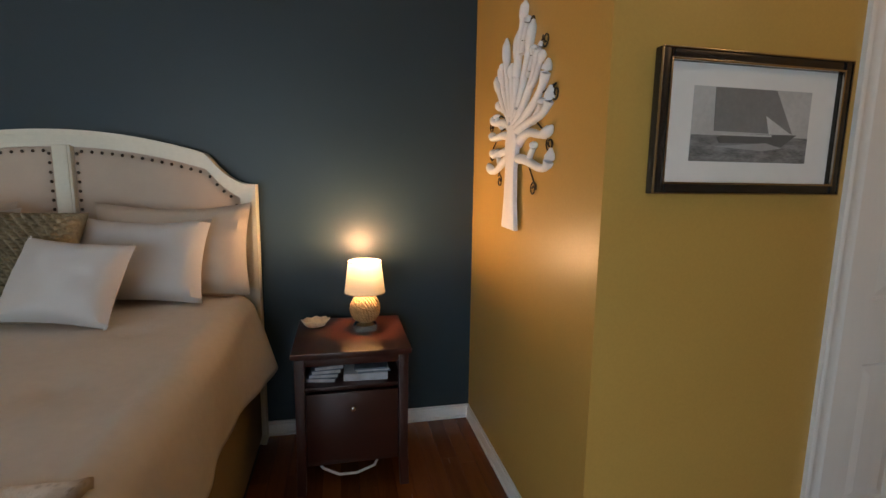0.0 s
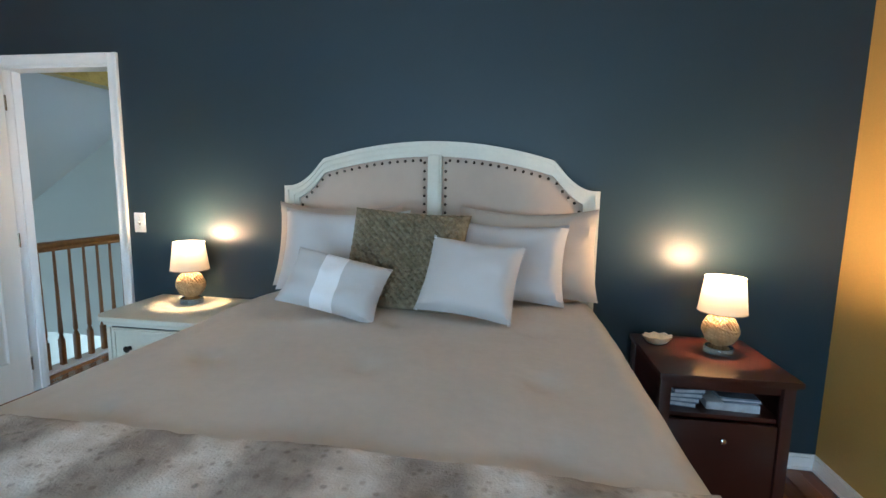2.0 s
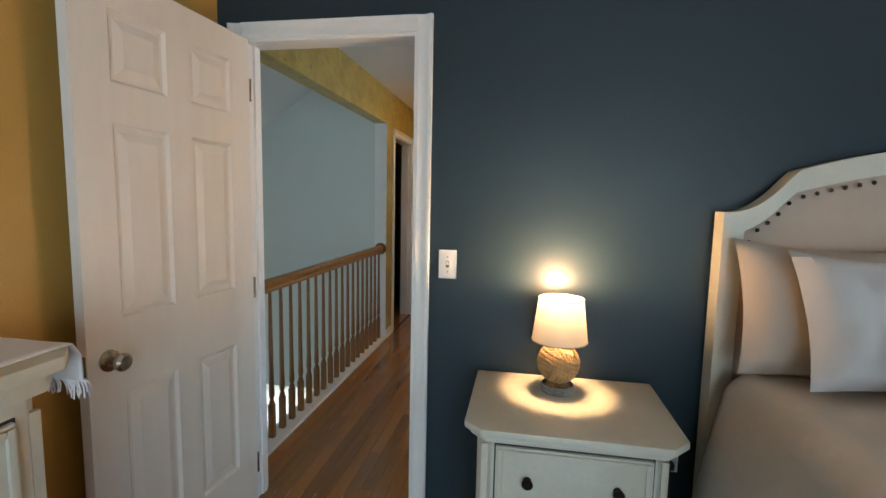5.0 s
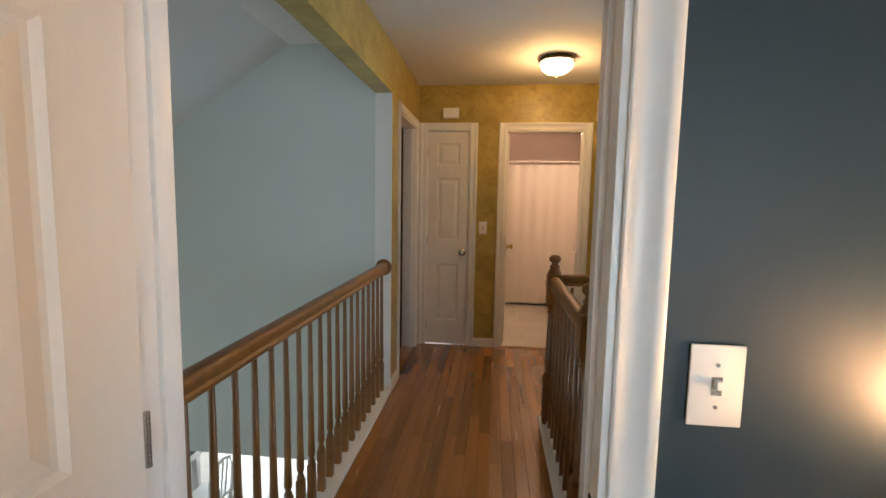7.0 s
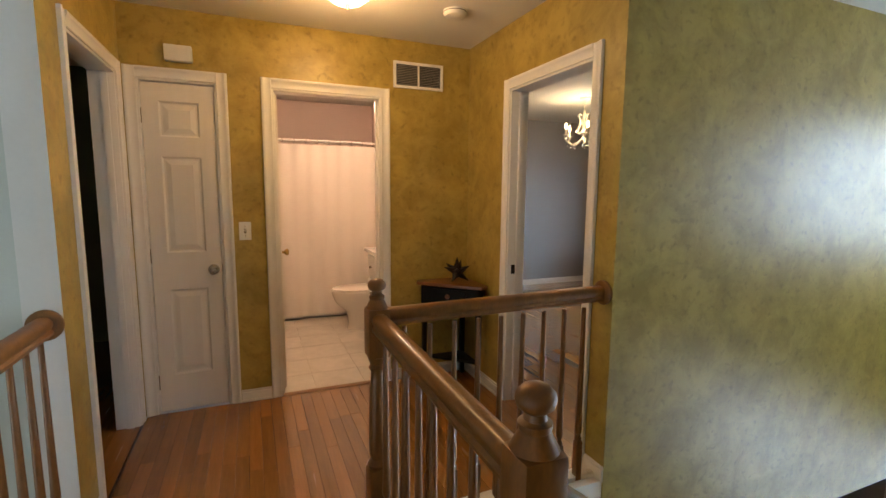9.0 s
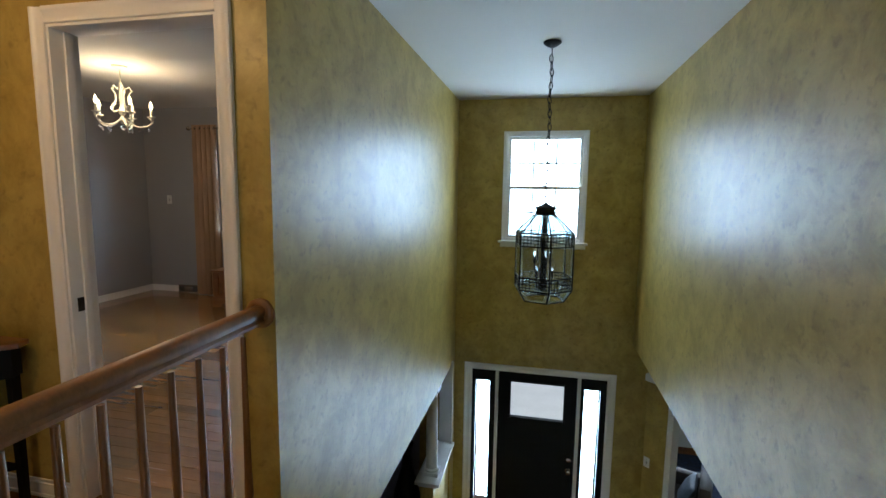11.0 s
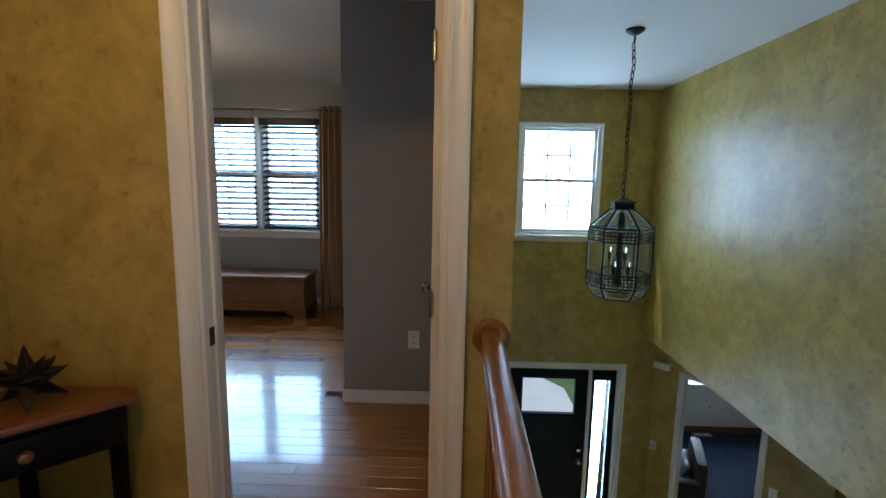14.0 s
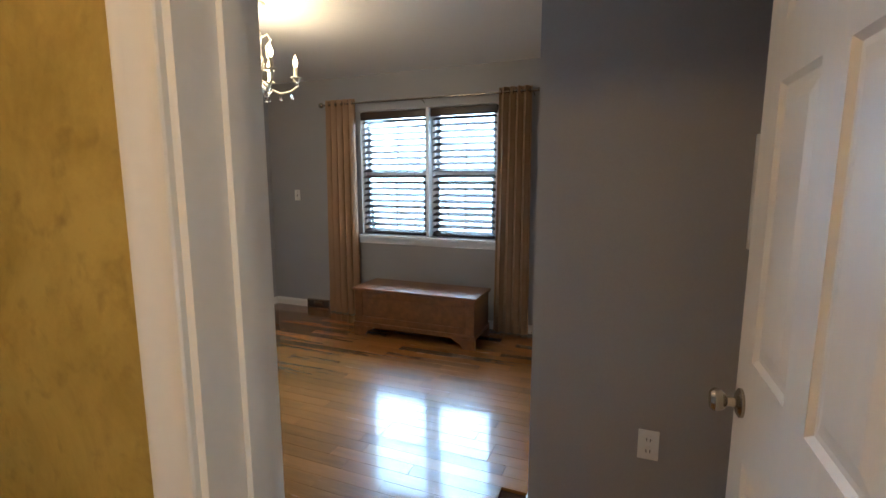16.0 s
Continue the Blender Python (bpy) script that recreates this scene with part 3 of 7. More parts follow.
casing("trim_bedroom_door", "y", -1.895, -1.15, 2.04, 0.0, -0.018)
casing("trim_bedroom_door_hall", "y", -1.895, -1.15, 2.04, 0.105, 0.018)
jamb("frame_bedroom_door", "y", -1.895, -1.15, 2.04, 0.0, 0.105)
casing("trim_closet_corridor", "y", 3.655, 4.42, 2.04, -1.33, -0.018, w=0.075)
casing("trim_linen_closet", "y", -1.965, -1.55, 2.04, 3.70, -0.018)
jamb("frame_linen_closet", "y", -1.965, -1.55, 2.04, 3.70, 3.81)
casing("trim_bath_door", "y", -1.234, -0.526, 2.04, 3.70, -0.018)
jamb("frame_bath_door", "y", -1.234, -0.526, 2.04, 3.70, 3.81)
casing("trim_left_room", "x", 2.83, 3.58, 2.04, -2.04, 0.018)
jamb("frame_left_room", "x", 2.83, 3.58, 2.04, -2.16, -2.04)
casing("trim_bedroom_two", "x", 2.322, 3.09, 2.04, 0.15, -0.018)
casing("trim_bedroom_two_inner", "x", 2.322, 3.09, 2.04, 0.27, 0.018)
jamb("frame_bedroom_two", "x", 2.322, 3.09, 2.04, 0.15, 0.27)
casing("trim_front_door", "x", 0.33, 1.92, -0.70, 3.945, -0.018, bottom=LOW, w=0.075)


def angled_trim():
    m = pose(3.945, -0.08, 0, 0, 0, 225)
    ob = casing("trim_angled_opening", "y", 0.33, 1.08, -0.68, 0.11, 0.018, bottom=LOW)
    ob.matrix_basis = m
    ob = casing("trim_angled_opening_far", "y", 0.33, 1.08, -0.68, 0.0, -0.018, bottom=LOW)
    ob.matrix_basis = m


def baseboard(name, axis, a0, a1, d, s, z=0.0, h=0.082):
    """Moulded skirting along a wall face at d; s is the side it stands out to."""
    def run(depth, z0, z1):
        q = sorted((d, d + s * depth))
        return (a0, a1, q[0], q[1], z + z0, z + z1) if axis == "y" else (q[0], q[1], a0, a1, z + z0, z + z1)
    bm = blocks(run(0.013, 0.0, h - 0.016), run(0.008, h - 0.016, h), run(0.018, 0.0, 0.016), bevel=0.003)
    tagged(mesh_ob(name, bm, TRIM, True), kind="structure")


angled_trim()
baseboard("baseboard_headboard_wall", "y", -1.088, 2.725, 0.0, -1)
baseboard("baseboard_bedroom_right", "x", -1.33, 0.0, 2.725, -1)
baseboard("baseboard_bedroom_closet", "y", 2.725, 3.578, -1.33, -1)
baseboard("baseboard_bedroom_left", "x", -4.7, -0.02, -2.01, 1)
baseboard("baseboard_hall_end_a", "y", -1.486, -1.298, 3.70, -1)
baseboard("baseboard_hall_end_b", "y", -0.462, 0.15, 3.70, -1)
baseboard("baseboard_hall_left", "x", 2.56, 2.766, -2.04, 1)
baseboard("baseboard_landing", "x", 3.154, 3.70, 0.15, -1)
baseboard("baseboard_strip", "x", 2.12, 2.258, 0.15, -1)
baseboard("baseboard_closet_side", "x", 2.25, 2.98, 1.58, -1)
baseboard("baseboard_closet_front", "y", 1.58, 3.945, 2.98, 1)
baseboard("baseboard_bedroom_two_window", "x", 2.98, 5.66, 3.945, -1)
baseboard("baseboard_bedroom_two_window_b", "x", 5.96, 6.40, 3.945, -1)
baseboard("baseboard_bedroom_two_north", "y", 0.27, 3.945, 6.40, -1)
baseboard("baseboard_bedroom_two_door", "x", 3.174, 6.4, 0.27, 1)
baseboard("baseboard_foyer_front", "x", -0.08, 0.25, 3.945, -1, z=LOW)
tagged(mesh_ob("trim_dining_opening", blocks((3.728, 3.735, 2.112, 2.258, -1.57, -0.61), (3.70, 3.76, 2.098, 2.12, -1.60, -0.56), bevel=0.002), TRIM), kind="structure")


# ---- doors ----
def knob(parent, x, z, y, s, mat):
    """Round door knob on a rose at the face y of a leaf, standing out to side s."""
    k = part("door_knob", lathe([(0.033, 0), (0.033, 0.006), (0.026, 0.011), (0.011, 0.014), (0.011, 0.030), (0.020, 0.036), (0.027, 0.046), (0.027, 0.056), (0.020, 0.064), (0.006, 0.066)], 20), mat, parent, "round metal door knob")
    k.matrix_basis = pose(x, y, z, -90 * s, 0, 0)
    return k


def panel_door(name, m, w, h, cols, label, hinge_marks=True, mat=None, knob_x=None, knob_mat=None, knob_sides=(1, -1), front_hinges=False):
    """A moulded panel leaf, hinged at its local origin, running along +x, 35 mm thick."""
    mat = mat or DOORW
    ob = thing(name, m, label, "door", kind="structure")
    t = 0.035
    s = 0.115 if cols == 2 else 0.085
    rows = [(0.24, 0.785), (1.015, 1.595), (1.712, 1.917)] if cols == 2 else [(0.24, 0.785), (1.015, 1.595), (1.712, 1.917)]
    stile = [(0.0, s), (w - s, w)] + ([(w / 2 - 0.05, w / 2 + 0.05)] if cols == 2 else [])
    spec = [(a, b, -t / 2, t / 2, 0.008, h) for a, b in stile]
    cells = [(s, w / 2 - 0.05), (w / 2 + 0.05, w - s)] if cols == 2 else [(s, w - s)]
    rails = [(0.008, rows[0][0]), (rows[0][1], rows[1][0]), (rows[1][1], rows[2][0]), (rows[2][1], h)]
    for a, b in cells:
        for z0, z1 in rails:
            spec.append((a, b, -t / 2, t / 2, z0, z1))
    for k, box in enumerate(spec):
        part("stile" if k < len(stile) else "rail", blocks(box), mat, ob, smooth=False)
    for a, b in cells:
        for z0, z1 in rows:
            bm = bmesh.new()
            for side in (1, -1):
                rim = [(0.0, t / 2 - 0.001), (0.010, t / 2 - 0.009), (0.020, t / 2 - 0.009), (0.048, t / 2 - 0.002)]
                loops = []
                for inset, depth in rim:
                    loops.append([bm.verts.new((x, side * depth, z)) for x, z in ((a + inset, z0 + inset), (b - inset, z0 + inset), (b - inset, z1 - inset), (a + inset, z1 - inset))])
                for p, q in zip(loops, loops[1:]):
                    for k in range(4):
                        bm.faces.new((p[k], p[(k + 1) % 4], q[(k + 1) % 4], q[k]))
                bm.faces.new(loops[-1])
            part("panel", bm, mat, ob, smooth=False)
    kx = knob_x if knob_x is not None else w - 0.065
    for sd in knob_sides:
        knob(ob, kx, 0.90, sd * t / 2, sd, knob_mat or NICKEL)
    part("latch_plate", blocks((w, w + 0.0015, -0.012, 0.012, 0.87, 0.93)), knob_mat or NICKEL, ob)
    if hinge_marks:
        for z in (0.20, 1.0, 1.83):
            part("hinge", lathe([(0.006, -0.045), (0.006, 0.045)], 10, (-0.006, -t / 2 - 0.004 if front_hinges else t / 2, z)), knob_mat or NICKEL, ob)
    return ob


panel_door("door_bedroom", pose(-1.876, -0.022, 0, 0, 0, -94.4), 0.735, 2.03, 2, "white six-panel bedroom door standing open against the wall")
panel_door("door_linen_closet", pose(-1.949, 3.732, 0), 0.383, 2.021, 1, "narrow white three-panel closet door, closed", knob_sides=(-1,), knob_x=0.335, front_hinges=True)
door_bath = panel_door("door_bath", pose(-1.214, 3.815, 0, 0, 0, 88), 0.685, 2.03, 2, "white panel bathroom door swung fully inward", knob_mat=BRASS)
door_two = panel_door("door_bedroom_two", pose(0.285, 2.356, 0, 0, 0, 0.8), 0.755, 2.03, 2, "white six-panel door open into the grey bedroom", knob_mat=NICKEL, knob_x=0.69)
panel_door("door_left_room", pose(-2.175, 2.856, 0, 0, 0, 182), 0.725, 2.03, 2, "white panel door open into a dark room", knob_mat=BRASS)
panel_door("door_corridor", pose(3.66, -1.312, 0), 0.75, 2.03, 2, "closed white panel door off the bedroom", knob_mat=NICKEL, knob_sides=(-1,))


def strike_plates():
    for m in (pose(-1.163, 0.05, 0.90), pose(0.19, 3.077, 0.90, 0, 0, 90), pose(-2.09, 3.567, 0.90, 0, 0, 90)):
        ob = thing("strike_plate", m, "small dark metal strike plate in a white jamb", "strike plate", "strike plates")
        part("plate", blocks((-0.0015, 0.0015, -0.014, 0.014, -0.03, 0.03)), BRONZE, ob)


strike_plates()


for z in (0.25, 1.0, 1.80):
    part("hinge_plate", blocks((-0.080, -0.010, -0.017, -0.0125, z - 0.045, z + 0.045), bevel=0.001), BRASS, door_two, "brass butt hinge")


for z in (0.25, 1.0, 1.80):
    part("hinge_plate", blocks((-0.050, -0.012, -0.005, -0.001, z - 0.045, z + 0.045), bevel=0.001), BRONZE, door_bath, "dark bronze butt hinge")


# ---- windows ----
def sash_window(name, y0, y1, z0, z1, x, cols, label, sill=True, bar=0.011):
    """Double-hung window in a wall at x, seen from the -x side."""
    ob = thing(name, Matrix(), label, "window", kind="structure")
    fw = 0.035
    part("window_frame", blocks((x + 0.02, x + 0.11, y0, y0 + fw, z0, z1), (x + 0.02, x + 0.11, y1 - fw, y1, z0, z1), (x + 0.02, x + 0.11, y0 + fw, y1 - fw, z1 - fw, z1), (x + 0.02, x + 0.11, y0 + fw, y1 - fw, z0, z0 + fw), bevel=0.003), TRIM, ob)
    zm = (z0 + z1) / 2
    for b, t, dx in ((z0 + fw, zm + 0.018, 0.035), (zm - 0.018, z1 - fw, 0.065)):
        sx = x + dx
        a, c = y0 + fw, y1 - fw
        r = 0.032
        spec = [(sx, sx + 0.028, a, a + r, b, t), (sx, sx + 0.028, c - r, c, b, t), (sx, sx + 0.028, a + r, c - r, b, b + r), (sx, sx + 0.028, a + r, c - r, t - r, t)]
        sash = part("sash", blocks(*spec, bevel=0.003), TRIM, ob)
        bars = []
        for k in range(1, cols):
            yy = a + r + (c - a - 2 * r) * k / cols
            bars.append((sx + 0.008, sx + 0.020, yy - bar, yy + bar, b + r, t - r))
        zz = (b + t) / 2
        bars.append((sx + 0.0085, sx + 0.0195, a + r, c - r, zz - bar, zz + bar))
        part("glazing_bars", blocks(*bars), TRIM, sash)
        pane = part("pane", blocks((sx + 0.012, sx + 0.016, a + r - 0.003, c - r + 0.003, b + r - 0.003, t - r + 0.003)), CLEAR, sash)
        pane.visible_shadow = False
    part("sash_lock", blocks((x + 0.02, x + 0.035, (y0 + y1) / 2 - 0.025, (y0 + y1) / 2 + 0.025, zm + 0.018, zm + 0.030), bevel=0.003), PLASTIC, ob)
    if sill:
        part("window_sill", blocks((x - 0.045, x + 0.02, y0 - 0.05, y1 + 0.05, z0 - 0.022, z0 + 0.002), (x - 0.014, x, y0 - 0.03, y1 + 0.03, z0 - 0.07, z0 - 0.022), bevel=0.004), TRIM, ob)
    return ob


sash_window("window_foyer", 0.70, 1.585, 0.86, 2.07, 3.945, 3, "white double-hung window with grids high above the front door", bar=0.009)
tagged(mesh_ob("trim_foyer_window", blocks((3.937, 3.945, 0.682, 0.70, 0.86, 2.088), (3.937, 3.945, 1.585, 1.603, 0.86, 2.088), (3.937, 3.945, 0.70, 1.585, 2.07, 2.088), bevel=0.002), TRIM), kind="structure")
sash_window("window_bedroom_two_a", 3.79, 4.455, 0.855, 2.09, 3.96, 2, "white double-hung window behind wooden blinds", sill=False, bar=0.005)
sash_window("window_bedroom_two_b", 4.485, 5.23, 0.855, 2.09, 3.96, 2, "white double-hung window behind wooden blinds", sill=False, bar=0.005)
tagged(mesh_ob("trim_bedroom_two_window", blocks((3.90, 4.07, 4.455, 4.485, 0.857, 2.088), (3.895, 3.945, 3.74, 5.28, 0.825, 0.855), (3.931, 3.945, 3.76, 5.26, 0.765, 0.825), bevel=0.003), TRIM), kind="structure")
sash_window("window_bedroom_back", -1.1, 1.9, 0.04, 2.12, 0.0, 4, "white bedroom window").matrix_basis = pose(0, -4.7, 0, 0, 0, -90)
sash_window("window_family", -2.9, -1.0, -1.78, -0.75, 6.6, 3, "wide white window in the family room")


def front_door():
    ob = thing("door_front", Matrix(), "black front door with a glass light and two glazed sidelights", "front door", kind="structure")
    x0, x1 = 3.975, 4.02
    z1 = -0.712
    # mullions and head
    part("door_frame", blocks((3.95, 4.06, 1.588, 1.622, LOW, -0.70), (3.95, 4.06, 0.632, 0.668, LOW, -0.70), (3.95, 4.06, 0.33, 0.345, LOW, -0.70), (3.95, 4.06, 1.905, 1.92, LOW, -0.70), (3.952, 4.06, 0.345, 1.905, -0.708, -0.70), bevel=0.003), TRIM, ob)
    gy0, gy1, gz0, gz1 = 0.818, 1.436, -1.271, -0.831
    a, b = 0.672, 1.584
    part("door_leaf", blocks((x0, x1, a, gy0, LOW + 0.02, z1), (x0, x1, gy1, b, LOW + 0.02, z1), (x0, x1, gy0, gy1, gz1, z1), (x0, x1, gy0, gy1, LOW + 0.02, gz0)), BLACKW, ob, "black painted leaf", smooth=False)
    part("light_frame", blocks((x0 - 0.012, x0, gy0 - 0.02, gy0, gz0 - 0.02, gz1 + 0.02), (x0 - 0.012, x0, gy1, gy1 + 0.02, gz0 - 0.02, gz1 + 0.02), (x0 - 0.012, x0, gy0, gy1, gz1, gz1 + 0.02), (x0 - 0.012, x0, gy0, gy1, gz0 - 0.02, gz0), bevel=0.003), BLACKW, ob)
    pane = part("pane", blocks((3.995, 4.0, gy0, gy1, gz0, gz1)), CLEAR, ob)
    pane.visible_shadow = False
    for s0, s1, g0, g1 in ((1.622, 1.905, 1.69, 1.862), (0.345, 0.632, 0.413, 0.59)):
        gz0, gz1 = -2.52, -0.845
        sl = part("sidelight", blocks((x0, x1, s0, g0, LOW, z1), (x0, x1, g1, s1, LOW, z1), (x0, x1, g0, g1, gz1, z1), (x0, x1, g0, g1, LOW, gz0)), BLACKW, ob, smooth=False)
        pane = part("pane", blocks((3.995, 4.0, g0, g1, gz0, gz1)), CLEAR, sl)
        pane.visible_shadow = False
        yc = (g0 + g1) / 2
        part("leaded_bars", blocks((3.988, 3.994, g0, g1, -0.93, -0.924), (3.988, 3.994, yc - 0.003, yc + 0.003, -0.93, gz1), (3.988, 3.994, yc - 0.04, yc + 0.04, -0.985, -0.979), (3.988, 3.994, g0, yc - 0.037, -0.979, -0.973)), BRONZE, sl)
    for z, r in ((-1.87, 0.032), (-1.735, 0.028)):
        k = part("knob" if z < -1.8 else "deadbolt", lathe([(r, 0), (r, 0.008), (0.012, 0.012), (0.012, 0.03), (0.026, 0.04), (0.026, 0.055), (0.01, 0.062)] if z < -1.8 else [(r, 0), (r, 0.012), (0.02, 0.02), (0.004, 0.022)], 18), NICKEL, ob)
        k.matrix_basis = pose(x0, 0.735, z, 0, -90, 0)
    for z in (-1.0, -1.75):
        part("hinge", lathe([(0.007, -0.05), (0.007, 0.05)], 10, (x0 - 0.004, 1.586, z)), NICKEL, ob)
    part("threshold", blocks((3.93, 4.09, 0.345, 1.905, LOW, LOW + 0.02), bevel=0.004), NICKEL, ob)


front_door()


# ---- stair and railings ----
def staircase():
    ob = thing("staircase", Matrix(), "oak stair treads with white risers going down to the foyer", "stairs", kind="structure")
    rise, run = 2.74 / 15, 0.23
    tread = None
    for k in range(14):
        z = -rise * (k + 1)
        x = -0.90 + run * k
        m = Matrix.Translation((x, 0, z))
        if tread is None:
            tread = part("tread", blocks((-0.028, run, 0.105, 1.14, -0.03, 0.0), bevel=0.008), OAK, ob, at=m)
            riser = part("riser", blocks((-0.012, 0.006, 0.105, 1.12, -0.0, rise - 0.03), bevel=0.001), TRIM, ob, at=m)
        else:
            twin(tread, ob, m)
            twin(riser, ob, m)
    pts = [(-0.90, 0.0 - 0.03)] + [(-0.90 + run * 14, -rise * 14.2), (-0.90 + run * 14, LOW), (-0.90 + run * 12.2, LOW), (-0.90, -0.32)]
    part("stringer", prism(pts, 1.10, 1.135), TRIM, ob, smooth=False)
    part("soffit", prism([(-0.895, -0.30), (-0.895 + run * 12.0, LOW + 0.02), (-0.895 + run * 12.0, LOW + 0.05), (-0.895, -0.26)], 0.11, 1.10), WHITEWALL, ob, smooth=False)


staircase()


def rail_bar(p0, p1):
    """Moulded handrail between two centre points of its top part."""
    a, b = Vector(p0), Vector(p1)
    prof = [(-0.029, -0.034), (0.029, -0.034), (0.031, -0.022), (0.024, -0.012), (0.030, 0.002), (0.031, 0.014), (0.024, 0.027), (0.012, 0.033), (-0.012, 0.033), (-0.024, 0.027), (-0.031, 0.014), (-0.030, 0.002), (-0.024, -0.012), (-0.031, -0.022)]
    way = (b - a).normalized()
    side = Vector((way.y, -way.x, 0)).normalized()
    up = side.cross(way)
    bm = bmesh.new()
    ends = []
    for e in (a, b):
        ends.append([bm.verts.new(e + side * u + up * v) for u, v in prof])
    n = len(prof)
    for k in range(n):
        bm.faces.new((ends[0][k], ends[0][(k + 1) % n], ends[1][(k + 1) % n], ends[1][k]))
    bm.faces.new(ends[0])
    bm.faces.new(ends[1][::-1])
    return bm


def baluster_mesh(h, foot):
    """Square block below, turned and tapered shaft above."""
    bm = blocks((-0.016, 0.016, -0.016, 0.016, 0.0, foot), bevel=0.002)
    prof = [(0.015, foot), (0.017, foot + 0.012), (0.010, foot + 0.028), (0.016, foot + 0.045), (0.0165, foot + 0.06), (0.014, foot + 0.14), (0.0095, h)]
    lz = lathe(prof, 10)
    me = bpy.data.meshes.new("tmp")
    lz.to_mesh(me)
    lz.free()
    bm.from_mesh(me)
    bpy.data.meshes.remove(me)
    return bm


def newel_mesh(h, block=0.195):
    """Square base, turned shaft, square block at the rails and a mushroom cap."""
    bm = blocks((-0.044, 0.044, -0.044, 0.044, 0.0, 0.30), (-0.044, 0.044, -0.044, 0.044, h - 0.115 - block, h - 0.115), bevel=0.014)
    prof = [(0.040, 0.30), (0.043, 0.315), (0.030, 0.335), (0.036, 0.36), (0.036, 0.40), (0.028, h - 0.205 - block), (0.026, h - 0.175 - block), (0.036, h - 0.160 - block), (0.028, h - 0.145 - block), (0.040, h - 0.115 - block)]
    cap = [(0.044, h - 0.115), (0.040, h - 0.108), (0.027, h - 0.082), (0.030, h - 0.076), (0.030, h - 0.068), (0.021, h - 0.062), (0.019, h - 0.050), (0.032, h - 0.040), (0.036, h - 0.028), (0.034, h - 0.016), (0.022, h - 0.004), (0.004, h)]
    for p in (prof, cap):
        lz = lathe(p, 20)
        me = bpy.data.meshes.new("tmp")
        lz.to_mesh(me)
        lz.free()
        bm.from_mesh(me)
        bpy.data.meshes.remove(me)
    return bm


RAILZ = 0.905


def rosette(parent, m):
    return part("rosette", lathe([(0.058, 0.0), (0.058, 0.012), (0.050, 0.020), (0.036, 0.022)], 28), OAK, parent, "round oak wall rosette", at=m)


def railings():
    left = thing("hall_railing", Matrix(), "oak handrail with turned balusters above the living room", "railing")
    part("handrail", rail_bar((-2.095, 0.105, RAILZ), (-2.095, 2.548, RAILZ)), OAK, left)
    rosette(left, pose(-2.095, 2.56, RAILZ, 90, 0, 0))
    part("base_strip", blocks((-2.15, -2.035, 0.105, 2.56, -0.26, 0.012), (-2.155, -2.025, 0.105, 2.56, 0.0, 0.016), bevel=0.003), TRIM, left, "white painted shoe board")
    first = None
    n = 21
    for k in range(n):
        m = Matrix.Translation((-2.095, 0.16 + (2.50 - 0.16) * k / (n - 1), 0.014))
        first = part("baluster", baluster_mesh(RAILZ - 0.045, 0.20), OAK, left, at=m) if k == 0 else (twin(first, left, m), first)[1]
    right = thing("landing_railing", Matrix(), "oak handrail, newel posts and balusters round the stair opening", "railing")
    x, yn, ys = -0.945, 2.20, 1.104
    n1 = part("newel_post", newel_mesh(1.07), OAK, right, "turned oak newel post with a mushroom cap", at=Matrix.Translation((x, yn, 0)))
    n2 = part("newel_post", newel_mesh(1.088, 0.16), OAK, right, at=Matrix.Translation((x - 0.007, ys, 0)))
    tagged(n2, "turned oak newel post with a mushroom cap")
    part("handrail", rail_bar((x, ys, RAILZ), (x, yn, RAILZ)), OAK, right)
    part("handrail", rail_bar((x, yn, RAILZ + 0.012), (0.14, yn - 0.02, RAILZ + 0.03)), OAK, right)
    rosette(right, pose(0.15, yn - 0.02, RAILZ + 0.03, 0, -90, 0))
    slope = (2.74 / 15) / 0.23
    part("handrail", rail_bar((x, ys, RAILZ - 0.01), (2.3, ys, RAILZ - 0.01 - slope * (2.3 - x))), OAK, right, "oak stair rail falling to the foyer")
    part("base_strip", blocks((-1.005, -0.88, 1.06, 2.27, -0.10, 0.010), (-0.88, 0.15, 2.125, 2.265, -0.101, 0.009), bevel=0.003), TRIM, right, "white painted nosing board")
    tall = None
    for k in range(8):
        m = Matrix.Translation((x, ys + (yn - ys) * (k + 1) / 9, 0.01))
        tall = part("baluster", baluster_mesh(RAILZ - 0.045, 0.20), OAK, right, at=m) if k == 0 else (twin(tall, right, m), tall)[1]
    for k in range(9):
        twin(tall, right, Matrix.Translation((x + (0.15 - x) * (k + 1) / 10, yn - 0.018 * (k + 1) / 10, 0.01)))
    for k in range(8):
        y0, y1 = ys + (yn - ys) * (k + 1) / 9 + 0.017, ys + (yn - ys) * (k + 2) / 9 - 0.017
        part("fillet", blocks((x - 0.018, x + 0.018, y0, min(y1, yn - 0.047), 0.010, 0.034), bevel=0.002), TRIM, right, "white painted fillet between balusters")
    for k in range(9):
        x0 = x + (0.15 - x) * (k + 1) / 10 + 0.017
        x1 = min(x + (0.15 - x) * (k + 2) / 10 - 0.017, 0.148)
        part("fillet", blocks((x0, x1, yn - 0.034, yn + 0.002, 0.009, 0.034), bevel=0.002), TRIM, right, "white painted fillet between balusters")
    run, rise = 0.23, 2.74 / 15
    for k in range(16):
        xx = x + 0.125 * (k + 1)
        step = int((xx + 0.90) / run) + 1
        twin(tall, right, Matrix.Translation((xx, ys, RAILZ - 0.01 - slope * (xx - x) - (RAILZ - 0.03))))


railings()


